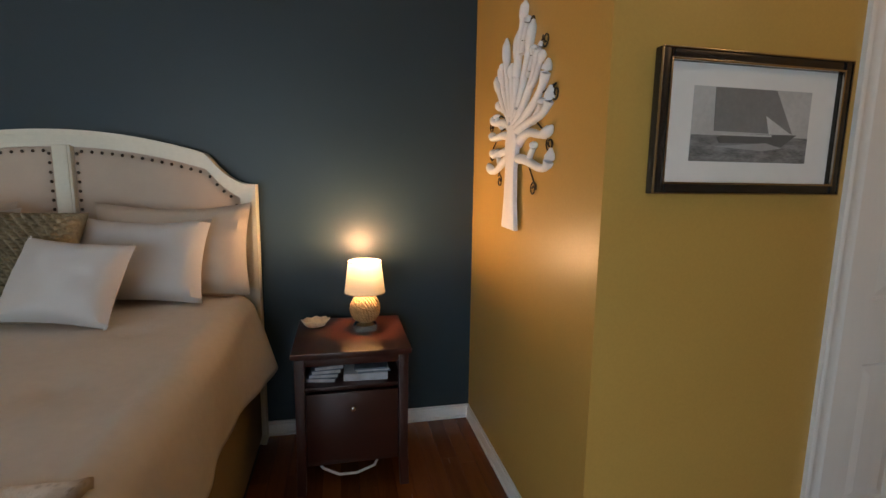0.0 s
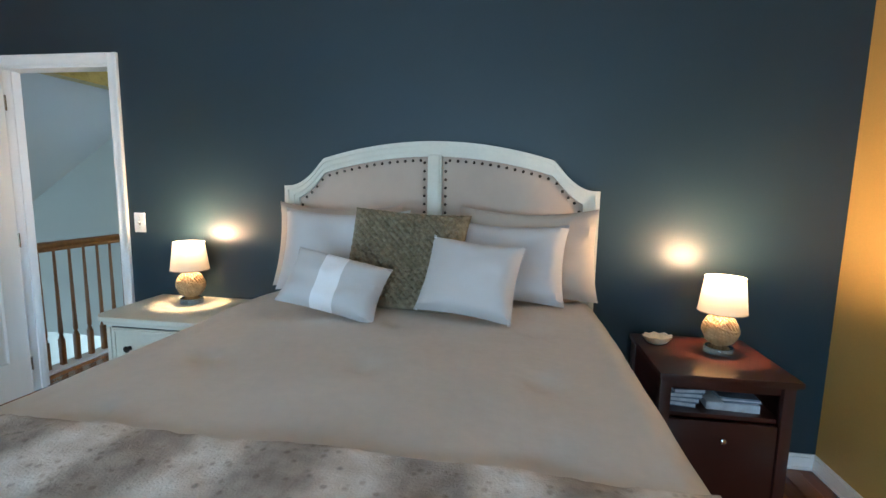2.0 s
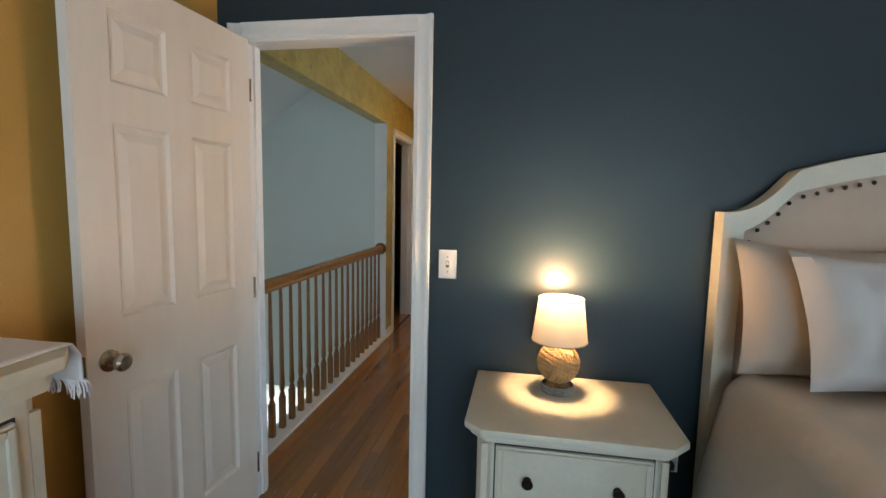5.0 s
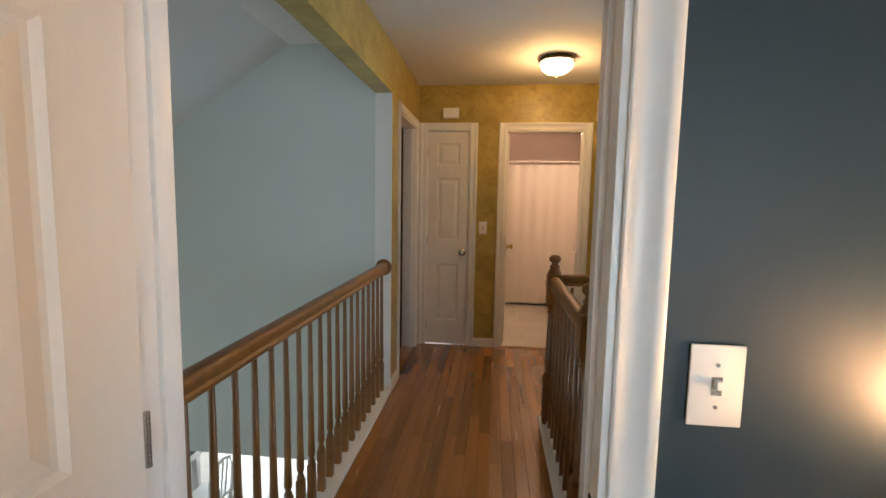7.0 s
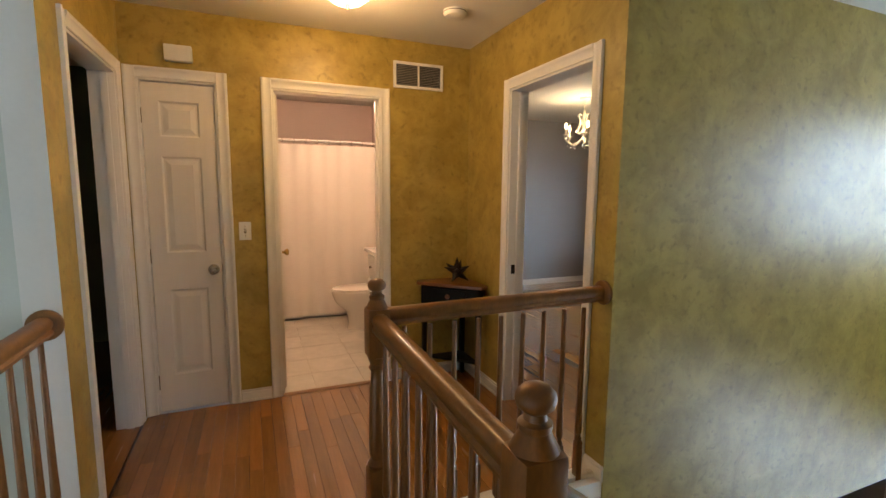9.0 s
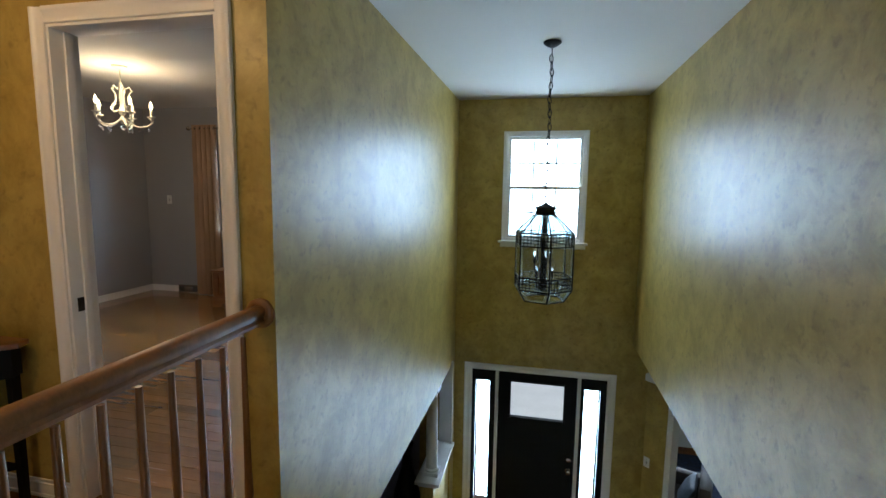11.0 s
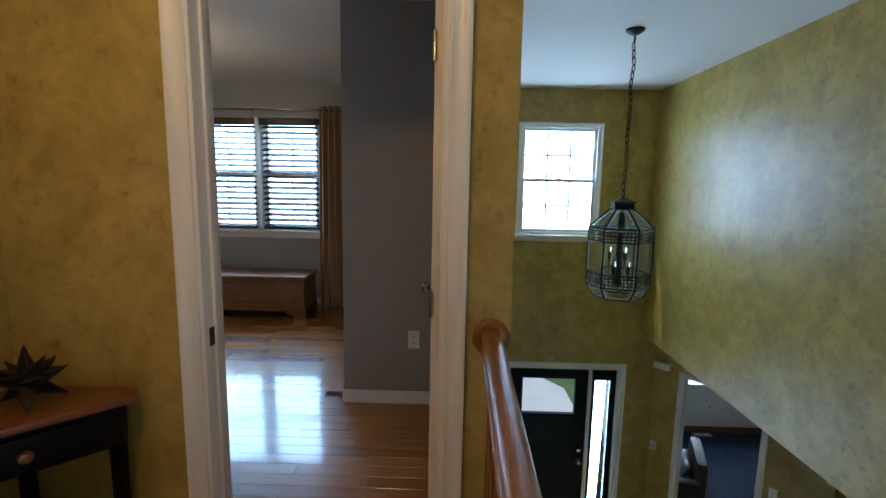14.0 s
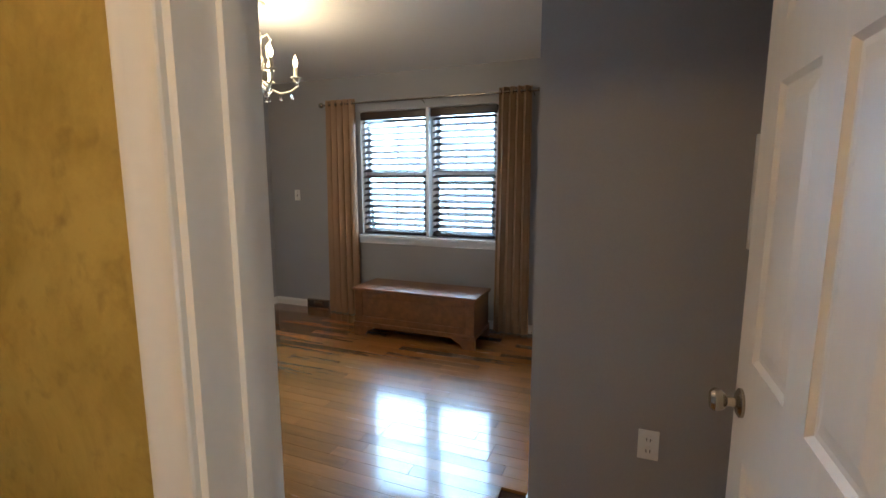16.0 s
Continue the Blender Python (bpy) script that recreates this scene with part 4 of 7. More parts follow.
# ---- main bedroom ----
def bed():
    ob = thing("bed", pose(0.775, 0, 0), "queen bed with a cream arched headboard and beige upholstered panels", "bed")

    def top(u):
        u = abs(u)
        if u <= 0.598:
            return 1.607 - 0.093 * (u / 0.598) ** 2
        return 1.372 + 0.142 * (1 - min(1, (u - 0.598) / 0.19)) ** 1.9

    us = [-0.815] + [-0.788 + 1.576 * k / 64 for k in range(65)] + [0.815]
    outer = [(u, top(u)) for u in us]

    def inner(u, drop, edge):
        return (max(-edge, min(edge, u)), top(u) - drop)

    def band(d0, d1, y0, y1, name, mat):
        o = [(max(-0.815 + d0, min(0.815 - d0, u)), top(u) - d0) for u in us]
        i = [(max(-0.815 + d1, min(0.815 - d1, u)), top(u) - d1) for u in us]
        pts = [(o[0][0], 0.0)] + o + [(o[-1][0], 0.0), (i[-1][0], 0.0)] + i[::-1] + [(i[0][0], 0.0)]
        return part(name, prism(pts, y0, y1), mat, ob)

    band(0.0, 0.022, -0.098, -0.02, "outer_moulding", CREAM)
    band(0.022, 0.050, -0.090, -0.02, "head_frame", CREAM)
    band(0.050, 0.074, -0.083, -0.03, "inner_moulding", CREAM)
    part("centre_stile", blocks((-0.036, 0.036, -0.094, -0.03, 0.3, 1.54), (-0.026, 0.026, -0.099, -0.03, 0.3, 1.538), bevel=0.004), CREAM, ob)
    for s in (-1, 1):
        n = 40
        bm = bmesh.new()
        front = []
        for i in range(n + 1):
            u = 0.036 + (0.741 - 0.036) * i / n
            col = []
            hi = top(u) - 0.074
            for k in range(13):
                z = 0.5 + (hi - 0.5) * k / 12
                edge = min(1, min(i, n - i) / 4) * min(1, (12 - k) / 2)
                col.append(bm.verts.new((s * u, -0.062 - 0.016 * math.sqrt(edge), z)))
            front.append(col)
        for i in range(n):
            for k in range(12):
                bm.faces.new((front[i][k], front[i + 1][k], front[i + 1][k + 1], front[i][k + 1]))
        pan = part("upholstered_panel", bm, LINEN, ob, "beige linen panel edged with dark nailheads")
        bm = bmesh.new()
        spots = [(0.055, 1.50 - 0.042 * k) for k in range(9)] + [(0.722, 1.27 - 0.042 * k) for k in range(4)]
        u = 0.075
        while u < 0.722:
            spots.append((u, top(u) - 0.094))
            u += 0.041 if u < 0.57 else 0.030
        for u, z in spots:
            bmesh.ops.create_uvsphere(bm, u_segments=8, v_segments=6, radius=0.0075, matrix=Matrix.Translation((s * u, -0.079, z)) @ Matrix.Diagonal((1, 0.55, 1, 1)))
        tagged(part("nailhead_trim", bm, NAIL, pan), kind="stuff")
    part("back_board", blocks((-0.74, 0.74, -0.055, -0.022, 0.3, 1.30)), CREAM, ob)
    for s in (-1, 1):
        part("side_rail", blocks((s * 0.775 - 0.02, s * 0.775 + 0.02, -2.08, -0.11, 0.18, 0.30), bevel=0.006), CREAM, ob)
    part("foot_rail", blocks((-0.79, 0.79, -2.12, -2.08, 0.18, 0.45), bevel=0.006), CREAM, ob)
    for s in (-1, 1):
        part("leg", blocks((s * 0.75 - 0.035, s * 0.75 + 0.035, -2.12, -2.05, 0.0, 0.18), bevel=0.006), CREAM, ob)
    part("box_spring", blocks((-0.802, 0.802, -2.06, -0.115, 0.05, 0.52), bevel=0.03), SKIRT, ob, "gold-brown fabric box base")
    part("mattress", blocks((-0.745, 0.745, -2.06, -0.115, 0.50, 0.82), bevel=0.06), WHITECL, ob)


bed()


def comforter():
    """Quilted cover lying on the bed and hanging over both sides and the foot."""
    ob = thing("comforter", pose(0.775, 0, 0), "smooth beige comforter spread over the bed with soft creases", "comforter")
    bm = bmesh.new()
    half, ztop, r = 0.815, 0.862, 0.10
    prof = []
    drop = 0.25
    total = half - r + math.pi / 2 * r + drop
    n = 56
    for k in range(-n, n + 1):
        s = abs(k) / n * total
        sg = 1 if k >= 0 else -1
        if s < half - r:
            p = (s, 0.0, 0.0)
        elif s < half - r + math.pi / 2 * r:
            a = (s - half + r) / r
            p = (half - r + r * math.sin(a), -(r - r * math.cos(a)), 0.3)
        else:
            q = s - (half - r + math.pi / 2 * r)
            p = (half + 0.02 * math.sin(min(1, q / 0.2) * math.pi / 2), -r - q, 1.0)
        prof.append((sg * p[0], p[1], p[2] * sg, s))
    rows = []
    ys = [-0.20 - 1.88 * j / 60 for j in range(61)]
    tufts = [(tx, ty) for tx in (-0.5, 0.0, 0.5) for ty in (-0.75, -1.2, -1.6)]
    for j, y in enumerate(ys):
        row = []
        for x, dz, side, s in prof:
            hang = abs(side) > 0.9
            lift = 0.012 * math.sin(min(1, (j / 60) * 6) * math.pi / 2)
            z = ztop + dz + lift - 0.012
            w = noise.noise((x * 2.2, y * 2.2, 1.7)) * 0.010 + noise.noise((x * 6, y * 6, 4.0)) * 0.004
            for tx, ty in tufts:
                d2 = (x - tx) ** 2 + (y - ty) ** 2
                if d2 < 0.09:
                    w -= 0.020 * math.exp(-d2 / 0.0022) + 0.006 * math.exp(-d2 / 0.012) * abs(math.sin(5 * math.atan2(y - ty, x - tx)))
            xx, yy = x, y
            if hang:
                q = (s - (half - r + math.pi / 2 * r)) / drop
                wave = 0.008 * math.sin(y * 9 + 0.8 * side) + 0.005 * math.sin(y * 21 + 1.3) + 0.085 * math.exp(-((y + 0.33) / 0.22) ** 2)
                xx += math.copysign(1, side) * wave * q
                z += 0.012 * noise.noise((y * 3, side, 0)) * q - (0.16 * q if side < 0 else 0.0)
            else:
                z += w
            if dz == 0.0:
                z -= 0.018 * max(0.0, abs(x) / half - 0.55)
            row.append(bm.verts.new((xx, yy, z)))
        rows.append(row)
    last = rows[-1]
    for step in range(1, 9):
        a = step / 8
        row = []
        for v in last:
            row.append(bm.verts.new((v.co.x, -2.08 - 0.07 * math.sin(min(1, a * 3) * math.pi / 2), v.co.z - 0.5 * a * a if v.co.z > 0.6 else v.co.z - 0.02 * a)))
        rows.append(row)
    for p, q in zip(rows, rows[1:]):
        for k in range(len(p) - 1):
            bm.faces.new((p[k], p[k + 1], q[k + 1], q[k]))
    cover = part("cover", bm, DUVET, ob)
    mod = cover.modifiers.new("thick", "SOLIDIFY")
    mod.thickness, mod.offset = 0.03, -1


comforter()


def throw():
    ob = thing("fur_throw", pose(0.775, 0, 0), "grey-brown spotted faux fur throw folded across the bed foot", "throw blanket")
    bm = bmesh.new()
    rows = []
    for j in range(31):
        y = -1.64 - 0.46 * j / 30
        row = []
        for i in range(71):
            u = -1 + 2 * i / 70
            x = u * 0.775
            z = 0.878 + 0.012 * noise.noise((x * 4, y * 5, 2)) + 0.006 * noise.noise((x * 25, y * 25, 5))
            z -= 0.018 * max(0, abs(u) - 0.55)
            yy = y + (0.012 * noise.noise((x * 5, 0, 3)) if j == 0 else 0)
            if j == 0:
                z -= 0.012
            row.append(bm.verts.new((x + 0.01 * noise.noise((y * 6, u, 0)) * (abs(u) == 1), yy, z)))
        rows.append(row)
    for p, q in zip(rows, rows[1:]):
        for k in range(len(p) - 1):
            bm.faces.new((p[k], p[k + 1], q[k + 1], q[k]))
    fur = part("fur", bm, FUR, ob)
    mod = fur.modifiers.new("thick", "SOLIDIFY")
    mod.thickness, mod.offset = 0.02, -1


throw()


def cushion_mesh(w, h, t, seed, knit=False, n=18, sag=0.0, span=(-1, 1)):
    """A stuffed cushion: two bulged sheets meeting in a seam, drawn in along the sides, creased."""
    if knit:
        n = 150
    bm = bmesh.new()
    sheets = []
    for s in (1, -1):
        rows = []
        for i in range(n + 1):
            row = []
            for k in range(n + 1):
                u, v = span[0] + (span[1] - span[0]) * i / n, -1 + 2 * k / n
                body = max(0, (1 - u ** 4)) ** 0.5 * max(0, (1 - v ** 4)) ** 0.5
                x = w / 2 * u * (1 - 0.07 * (1 - v * v))
                z = h / 2 * v * (1 - 0.07 * (1 - u * u)) - sag * (1 - u * u) * max(0, v)
                y = s * t / 2 * body
                y += s * body * (0.014 * noise.noise((u * 2 + seed, v * 2, seed)) + 0.006 * noise.noise((u * 5, v * 5 + seed, seed)))
                if knit and s < 0:
                    a, b = u * 15.5 * math.pi / 2, v * 14.0 * math.pi / 2
                    y -= 0.026 * body * (abs(math.sin(a + b)) * abs(math.sin(a - b)))
                edge = (i in (0, n) and span == (-1, 1)) or k in (0, n)
                row.append(sheets[0][i][k] if edge and s < 0 else bm.verts.new((x, y, z)))
            rows.append(row)
        sheets.append(rows)
        for i in range(n):
            for k in range(n):
                bm.faces.new((rows[i][k], rows[i + 1][k], rows[i + 1][k + 1], rows[i][k + 1]))
    return bm


def cushion(name, at, w, h, t, lean, turn, roll, mat, label, seed, knit=False, sag=0.0):
    m = pose(at[0], at[1], at[2]) @ pose(0, 0, 0, 0, 0, turn) @ pose(0, 0, 0, -lean, 0, 0) @ pose(0, 0, 0, 0, roll, 0)
    ob = thing(name, m, label, "pillow", "pillows on the bed")
    part("cover", cushion_mesh(w, h, t, seed, knit, sag=sag), mat, ob)
    return ob


cushion("pillow_sham", (0.30, -0.215, 1.075), 0.66, 0.44, 0.15, 14, 0, 0, TANCL, "tan pillow sham leaning on the headboard", 1.3, sag=0.02)
cushion("pillow_sham", (1.25, -0.215, 1.075), 0.66, 0.44, 0.15, 14, 0, 0, TANCL, "tan pillow sham leaning on the headboard", 2.1, sag=0.02)
cushion("pillow", (0.385, -0.345, 1.075), 0.62, 0.41, 0.16, 22, 4, 0, PALE, "pale grey cotton pillow propped against a sham", 3.7, sag=0.02)
cushion("pillow", (1.125, -0.335, 1.055), 0.60, 0.38, 0.16, 22, -4, 2, PALE, "pale grey cotton pillow propped against a sham", 4.4, sag=0.02)
cushion("knit_pillow", (0.715, -0.475, 1.055), 0.54, 0.47, 0.15, 26, 0, 3, KNIT, "olive-grey chunky woven square pillow", 5.2, knit=True)
fp = cushion("fringed_pillow", (1.02, -0.63, 1.02), 0.39, 0.33, 0.14, 33, -6, 5, PALE, "pale grey pillow with frayed fringe edges", 6.6)


def fringe(parent, w, h):
    rng = random.Random(4)
    bm = bmesh.new()
    for s in (1, -1):
        for k in range(60):
            z = -h / 2 + h * k / 59
            x = s * w / 2 * (1 - 0.07 * (1 - (1 - (2 * z / h) ** 2) * 0)) * (1 - 0.07 * (1 - (2 * abs(z) / h) ** 2) * 0 - 0.07 * (0)) * (1 - 0.07 * (1 - (2 * z / h) ** 2))
            l = 0.012 + 0.008 * rng.random()
            q = [bm.verts.new(p) for p in ((x, 0.001, z - 0.003), (x + s * l, 0.002 * rng.uniform(-1, 1), z + rng.uniform(-0.006, 0.006)), (x, -0.002, z + 0.003))]
            bm.faces.new(q)
    tagged(part("fringe", bm, WHITECL, parent, "frayed white cotton fringe"), kind="stuff")


fringe(fp, 0.39, 0.33)
sp = cushion("striped_pillow", (0.487, -0.715, 0.985), 0.41, 0.25, 0.13, 36, 8, 14, PALE, "small grey lumbar pillow with a wide white centre stripe", 7.9)


def stripe(parent):
    bm = cushion_mesh(0.41, 0.252, 0.136, 7.9, span=(-0.28, 0.18))
    part("stripe", bm, WHITECL, parent, "white band sewn across the middle")


stripe(sp)


def bedside_lamp(x, y, z, turn):
    ob = thing("bedside_lamp", pose(x, y, z, 0, 0, turn), "lit lamp with a rope-ball base and cream drum shade", "table lamp", "bedside lamps")
    part("base_disc", lathe([(0.058, 0.0), (0.060, 0.004), (0.060, 0.022), (0.057, 0.026), (0.004, 0.026)], 32), FACETRIM, ob, "clear acrylic disc")
    part("base_ring", lathe([(0.052, 0.0262), (0.055, 0.029), (0.040, 0.034), (0.02, 0.036)], 28), STEEL, ob, "polished metal ring")
    r = 0.070
    c = 0.036 + r
    part("core", sphere(r - 0.008, (0, 0, c), u=24, v=16), ROPE, ob)
    groups = [(Vector((1, 0.25, 0.35)), 5), (Vector((-0.35, 1, 0.2)), 5), (Vector((0.15, -0.35, 1)), 5), (Vector((0.8, -0.8, 0.25)), 4)]
    for axis, count in groups:
        axis = axis.normalized()
        u = axis.cross(Vector((0.3, 0.2, 1))).normalized()
        v = axis.cross(u)
        for k in range(count):
            d = (k - (count - 1) / 2) * 0.0145
            rr = math.sqrt(max(1e-6, (r - 0.001) ** 2 - d * d))
            pts = [Vector((0, 0, c)) + axis * d + (u * math.cos(a) + v * math.sin(a)) * rr * (1 + 0.012 * math.sin(9 * a + k)) for a in [2 * math.pi * q / 36 for q in range(37)]]
            part("rope", tube(pts, 0.0068, 6), ROPE, ob)
    part("neck", lathe([(0.014, c + r - 0.006), (0.012, c + r + 0.006), (0.008, c + r + 0.018), (0.008, c + r + 0.05)], 16), STEEL, ob)
    z0, z1, r0, r1 = c + r + 0.012, c + r + 0.164, 0.098, 0.079
    bm = bmesh.new()
    rings = []
    for rad, zz in ((r0, z0), (r1, z1), (r1 - 0.0015, z1), (r0 - 0.0015, z0)):
        rings.append([bm.verts.new((rad * math.cos(2 * math.pi * k / 48), rad * math.sin(2 * math.pi * k / 48), zz)) for k in range(48)])
    for a, b in zip(rings[:1] , rings[1:2]):
        for k in range(48):
            bm.faces.new((a[k], a[(k + 1) % 48], b[(k + 1) % 48], b[k]))
    sh = part("shade", bm, SHADE, ob, "cream cloth shade, glowing")
    for rad, zz in ((r0, z0), (r1, z1)):
        pts = [((rad + 0.0005) * Vector((math.cos(2 * math.pi * k / 48), math.sin(2 * math.pi * k / 48), 0)) + Vector((0, 0, zz))) for k in range(49)]
        part("shade_trim", tube(pts, 0.0022, 6), SHADERIM, sh)
    part("bulb", sphere(0.020, (0, 0, c + r + 0.130), (1, 1, 1.2)), glow_bulb, ob, "lit bulb")
    return ob


glow_bulb = glow("lit_bulb", (1.0, 0.78, 0.48), 5)
bedside_lamp(2.105, -0.285, 0.672, 20)
bedside_lamp(-0.575, -0.165, 0.714, 75)


def cherry_nightstand():
    ob = thing("nightstand", pose(2.035, -0.315, 0), "dark cherry nightstand with an open shelf, one drop-front drawer", "nightstand")
    w, d, h = 0.225, 0.225, 0.64
    part("top", blocks((-0.258, 0.258, -0.275, 0.245, h + 0.008, h + 0.032), (-0.245, 0.245, -0.255, 0.235, h - 0.004, h + 0.008), bevel=0.005), CHERRY, ob, "glossy cherry top")
    leg = None
    for sx in (-1, 1):
        for sy in (-1, 1):
            pts = [(-0.021, h - 0.004), (0.021, h - 0.004), (0.020, 0.18), (0.026 if sx > 0 else 0.014, 0.0), (-0.014 if sx > 0 else -0.026, 0.0), (-0.020, 0.18)]
            part("leg", prism(pts, -0.021, 0.021, bevel=0.002), CHERRY, ob, at=Matrix.Translation((sx * w, sy * d, 0)))
    part("side_panel", blocks((-0.232, -0.220, -0.205, 0.205, 0.13, h - 0.004)), CHERRY, ob)
    part("side_panel", blocks((0.220, 0.232, -0.205, 0.205, 0.13, h - 0.004)), CHERRY, ob)
    part("back_panel", blocks((-0.205, 0.205, 0.212, 0.222, 0.13, h - 0.004)), CHERRY, ob)
    part("shelf", blocks((-0.219, 0.219, -0.215, 0.211, 0.475, 0.493), bevel=0.002), CHERRY, ob)
    part("front_rail", blocks((-0.204, 0.204, -0.225, -0.205, h - 0.045, h - 0.004), bevel=0.003), CHERRY, ob)
    part("bottom_rail", blocks((-0.204, 0.204, -0.222, 0.205, 0.125, 0.148), bevel=0.003), CHERRY, ob)
    dr = part("drawer_front", blocks((-0.202, 0.202, -0.236, -0.216, 0.152, 0.470), bevel=0.004), CHERRY, ob, "plain cherry drawer front")
    k = part("knob", lathe([(0.006, 0), (0.005, 0.010), (0.012, 0.016), (0.012, 0.022), (0.004, 0.027)], 16), STEEL, dr, "small round nickel knob")
    k.matrix_basis = pose(0.0, -0.236, 0.40, 90, 0, 0)


cherry_nightstand()


def nightstand_clutter():
    ob = thing("shell_dish", pose(1.865, -0.22, 0.672, 0, 0, 15), "small cream shell-shaped dish on the cherry nightstand", "dish")
    bm = bmesh.new()
    rings = []
    for rad, z in ((0.020, 0.0), (0.045, 0.008), (0.062, 0.028), (0.070, 0.040), (0.066, 0.040), (0.056, 0.026), (0.040, 0.013), (0.004, 0.010)):
        rings.append([bm.verts.new((rad * (1 + 0.05 * math.cos(9 * a)) * math.cos(a), 0.72 * rad * (1 + 0.05 * math.cos(9 * a)) * math.sin(a), z + 0.003 * math.cos(9 * a) * rad / 0.07)) for a in [2 * math.pi * k / 45 for k in range(45)]])
    for a, b in zip(rings, rings[1:]):
        for k in range(45):
            bm.faces.new((a[k], a[(k + 1) % 45], b[(k + 1) % 45], b[k]))
    bm.faces.new(rings[0][::-1])
    bm.faces.new(rings[-1])
    part("bowl", bm, SHELL, ob)
    ob = thing("white_box", pose(2.10, -0.40, 0.493, 0, 0, -3), "flat white box on the nightstand shelf", "box")
    part("carton", blocks((-0.10, 0.10, -0.09, 0.09, 0, 0.034), bevel=0.003), PAPER, ob)
    for k in range(3):
        ob = thing("magazine", pose(2.125, -0.39, 0.5272 + 0.0075 * k, 0, 0, 6 - 5 * k), "thin magazine lying on a white box", "magazine", "magazines on the shelf")
        part("pages", blocks((-0.075, 0.075, -0.095, 0.095, 0, 0.0072), bevel=0.001), PAPER if k % 2 else BOOKB, ob)
    for k in range(4):
        ob = thing("book", pose(1.905 + 0.006 * k, -0.39, 0.493 + 0.019 * k, 0, 0, -8 + 5 * k), "thin book in a small stack on the shelf", "book", "books on the shelf")
        part("pages", blocks((-0.062, 0.062, -0.085, 0.085, 0.002, 0.0165)), PAPER, ob)
        part("cover", blocks((-0.066, 0.066, -0.089, 0.089, 0, 0.002), (-0.066, 0.066, -0.089, 0.089, 0.0165, 0.0187), bevel=0.0005), BOOKB, ob)
    ob = thing("extension_lead", Matrix(), "white power cord drooping under the cherry nightstand", "cord")
    pts = [(1.86, -0.48, 0.135), (1.90, -0.52, 0.10), (1.97, -0.54, 0.075), (2.05, -0.535, 0.070), (2.13, -0.52, 0.09), (2.16, -0.48, 0.128)]
    part("cable", tube(pts, 0.006, 8), PLASTIC, ob)


nightstand_clutter()


def framed_drawer(parent, x0, x1, z0, z1, y):
    d = part("drawer", blocks((x0, x1, y - 0.012, y + 0.02, z0, z1), bevel=0.002), CREAM, parent, "cream drawer with a raised border")
    b = 0.022
    part("border", blocks((x0 + 0.006, x0 + b, y - 0.020, y - 0.011, z0 + 0.006, z1 - 0.006), (x1 - b, x1 - 0.006, y - 0.020, y - 0.011, z0 + 0.006, z1 - 0.006), (x0 + b, x1 - b, y - 0.020, y - 0.011, z1 - b, z1 - 0.006), (x0 + b, x1 - b, y - 0.020, y - 0.011, z0 + 0.006, z0 + b), bevel=0.004), CREAM, d)
    return d


def chamfered(x0, x1, y0, y1, c):
    return [(x0, y1), (x0, y0 + c), (x0 + c, y0), (x1 - c, y0), (x1, y0 + c), (x1, y1)]


def cream_nightstand():
    ob = thing("nightstand", pose(-0.548, -0.02, 0), "cream painted two-drawer nightstand with canted corners, dark knobs", "nightstand")
    h = 0.714
    part("top", prism(chamfered(-0.328, 0.328, -0.495, 0.0, 0.055), h - 0.024, h, "z", 0.006), CREAM, ob, "cream top with clipped corners")
    part("crown", prism(chamfered(-0.310, 0.310, -0.482, -0.002, 0.05), h - 0.045, h - 0.024, "z", 0.008), CREAM, ob)
    part("body", prism(chamfered(-0.285, 0.285, -0.458, -0.004, 0.045), 0.17, h - 0.045, "z", 0.003), CREAM, ob)
    part("plinth", prism(chamfered(-0.300, 0.300, -0.476, -0.003, 0.05), 0.135, 0.215, "z", 0.008), CREAM, ob)
    for x in (-0.25, 0.25):
        for y in (-0.42, -0.06):
            part("bun_foot", lathe([(0.024, 0.0), (0.030, 0.014), (0.024, 0.032), (0.030, 0.044), (0.048, 0.066), (0.052, 0.090), (0.046, 0.115), (0.036, 0.136)], 20), CREAM, ob, at=Matrix.Translation((x, y, 0)))
    for s in (-1, 1):
        part("reeded_post", blocks((s * 0.262 - 0.010, s * 0.262 + 0.010, -0.455, -0.444, 0.23, 0.65), (s * 0.2855 - 0.004, s * 0.2855 + 0.004, -0.40, -0.375, 0.23, 0.65), bevel=0.003), CREAM, ob)
    for z0, z1 in ((0.243, 0.437), (0.457, 0.655)):
        part("drawer_gap", blocks((-0.232, 0.232, -0.4595, -0.4575, z0 - 0.005, z1 + 0.005)), DARKPL, ob)
        d = framed_drawer(ob, -0.227, 0.227, z0, z1, -0.458)
        for x in (-0.130, 0.130):
            k = part("knob", lathe([(0.012, 0), (0.007, 0.004), (0.006, 0.012), (0.016, 0.018), (0.017, 0.024), (0.010, 0.031), (0.002, 0.032)], 18), BRONZE, d, "round dark bronze knob")
            k.matrix_basis = pose(x, -0.470, (z0 + z1) / 2, 90, 0, 0)


cream_nightstand()


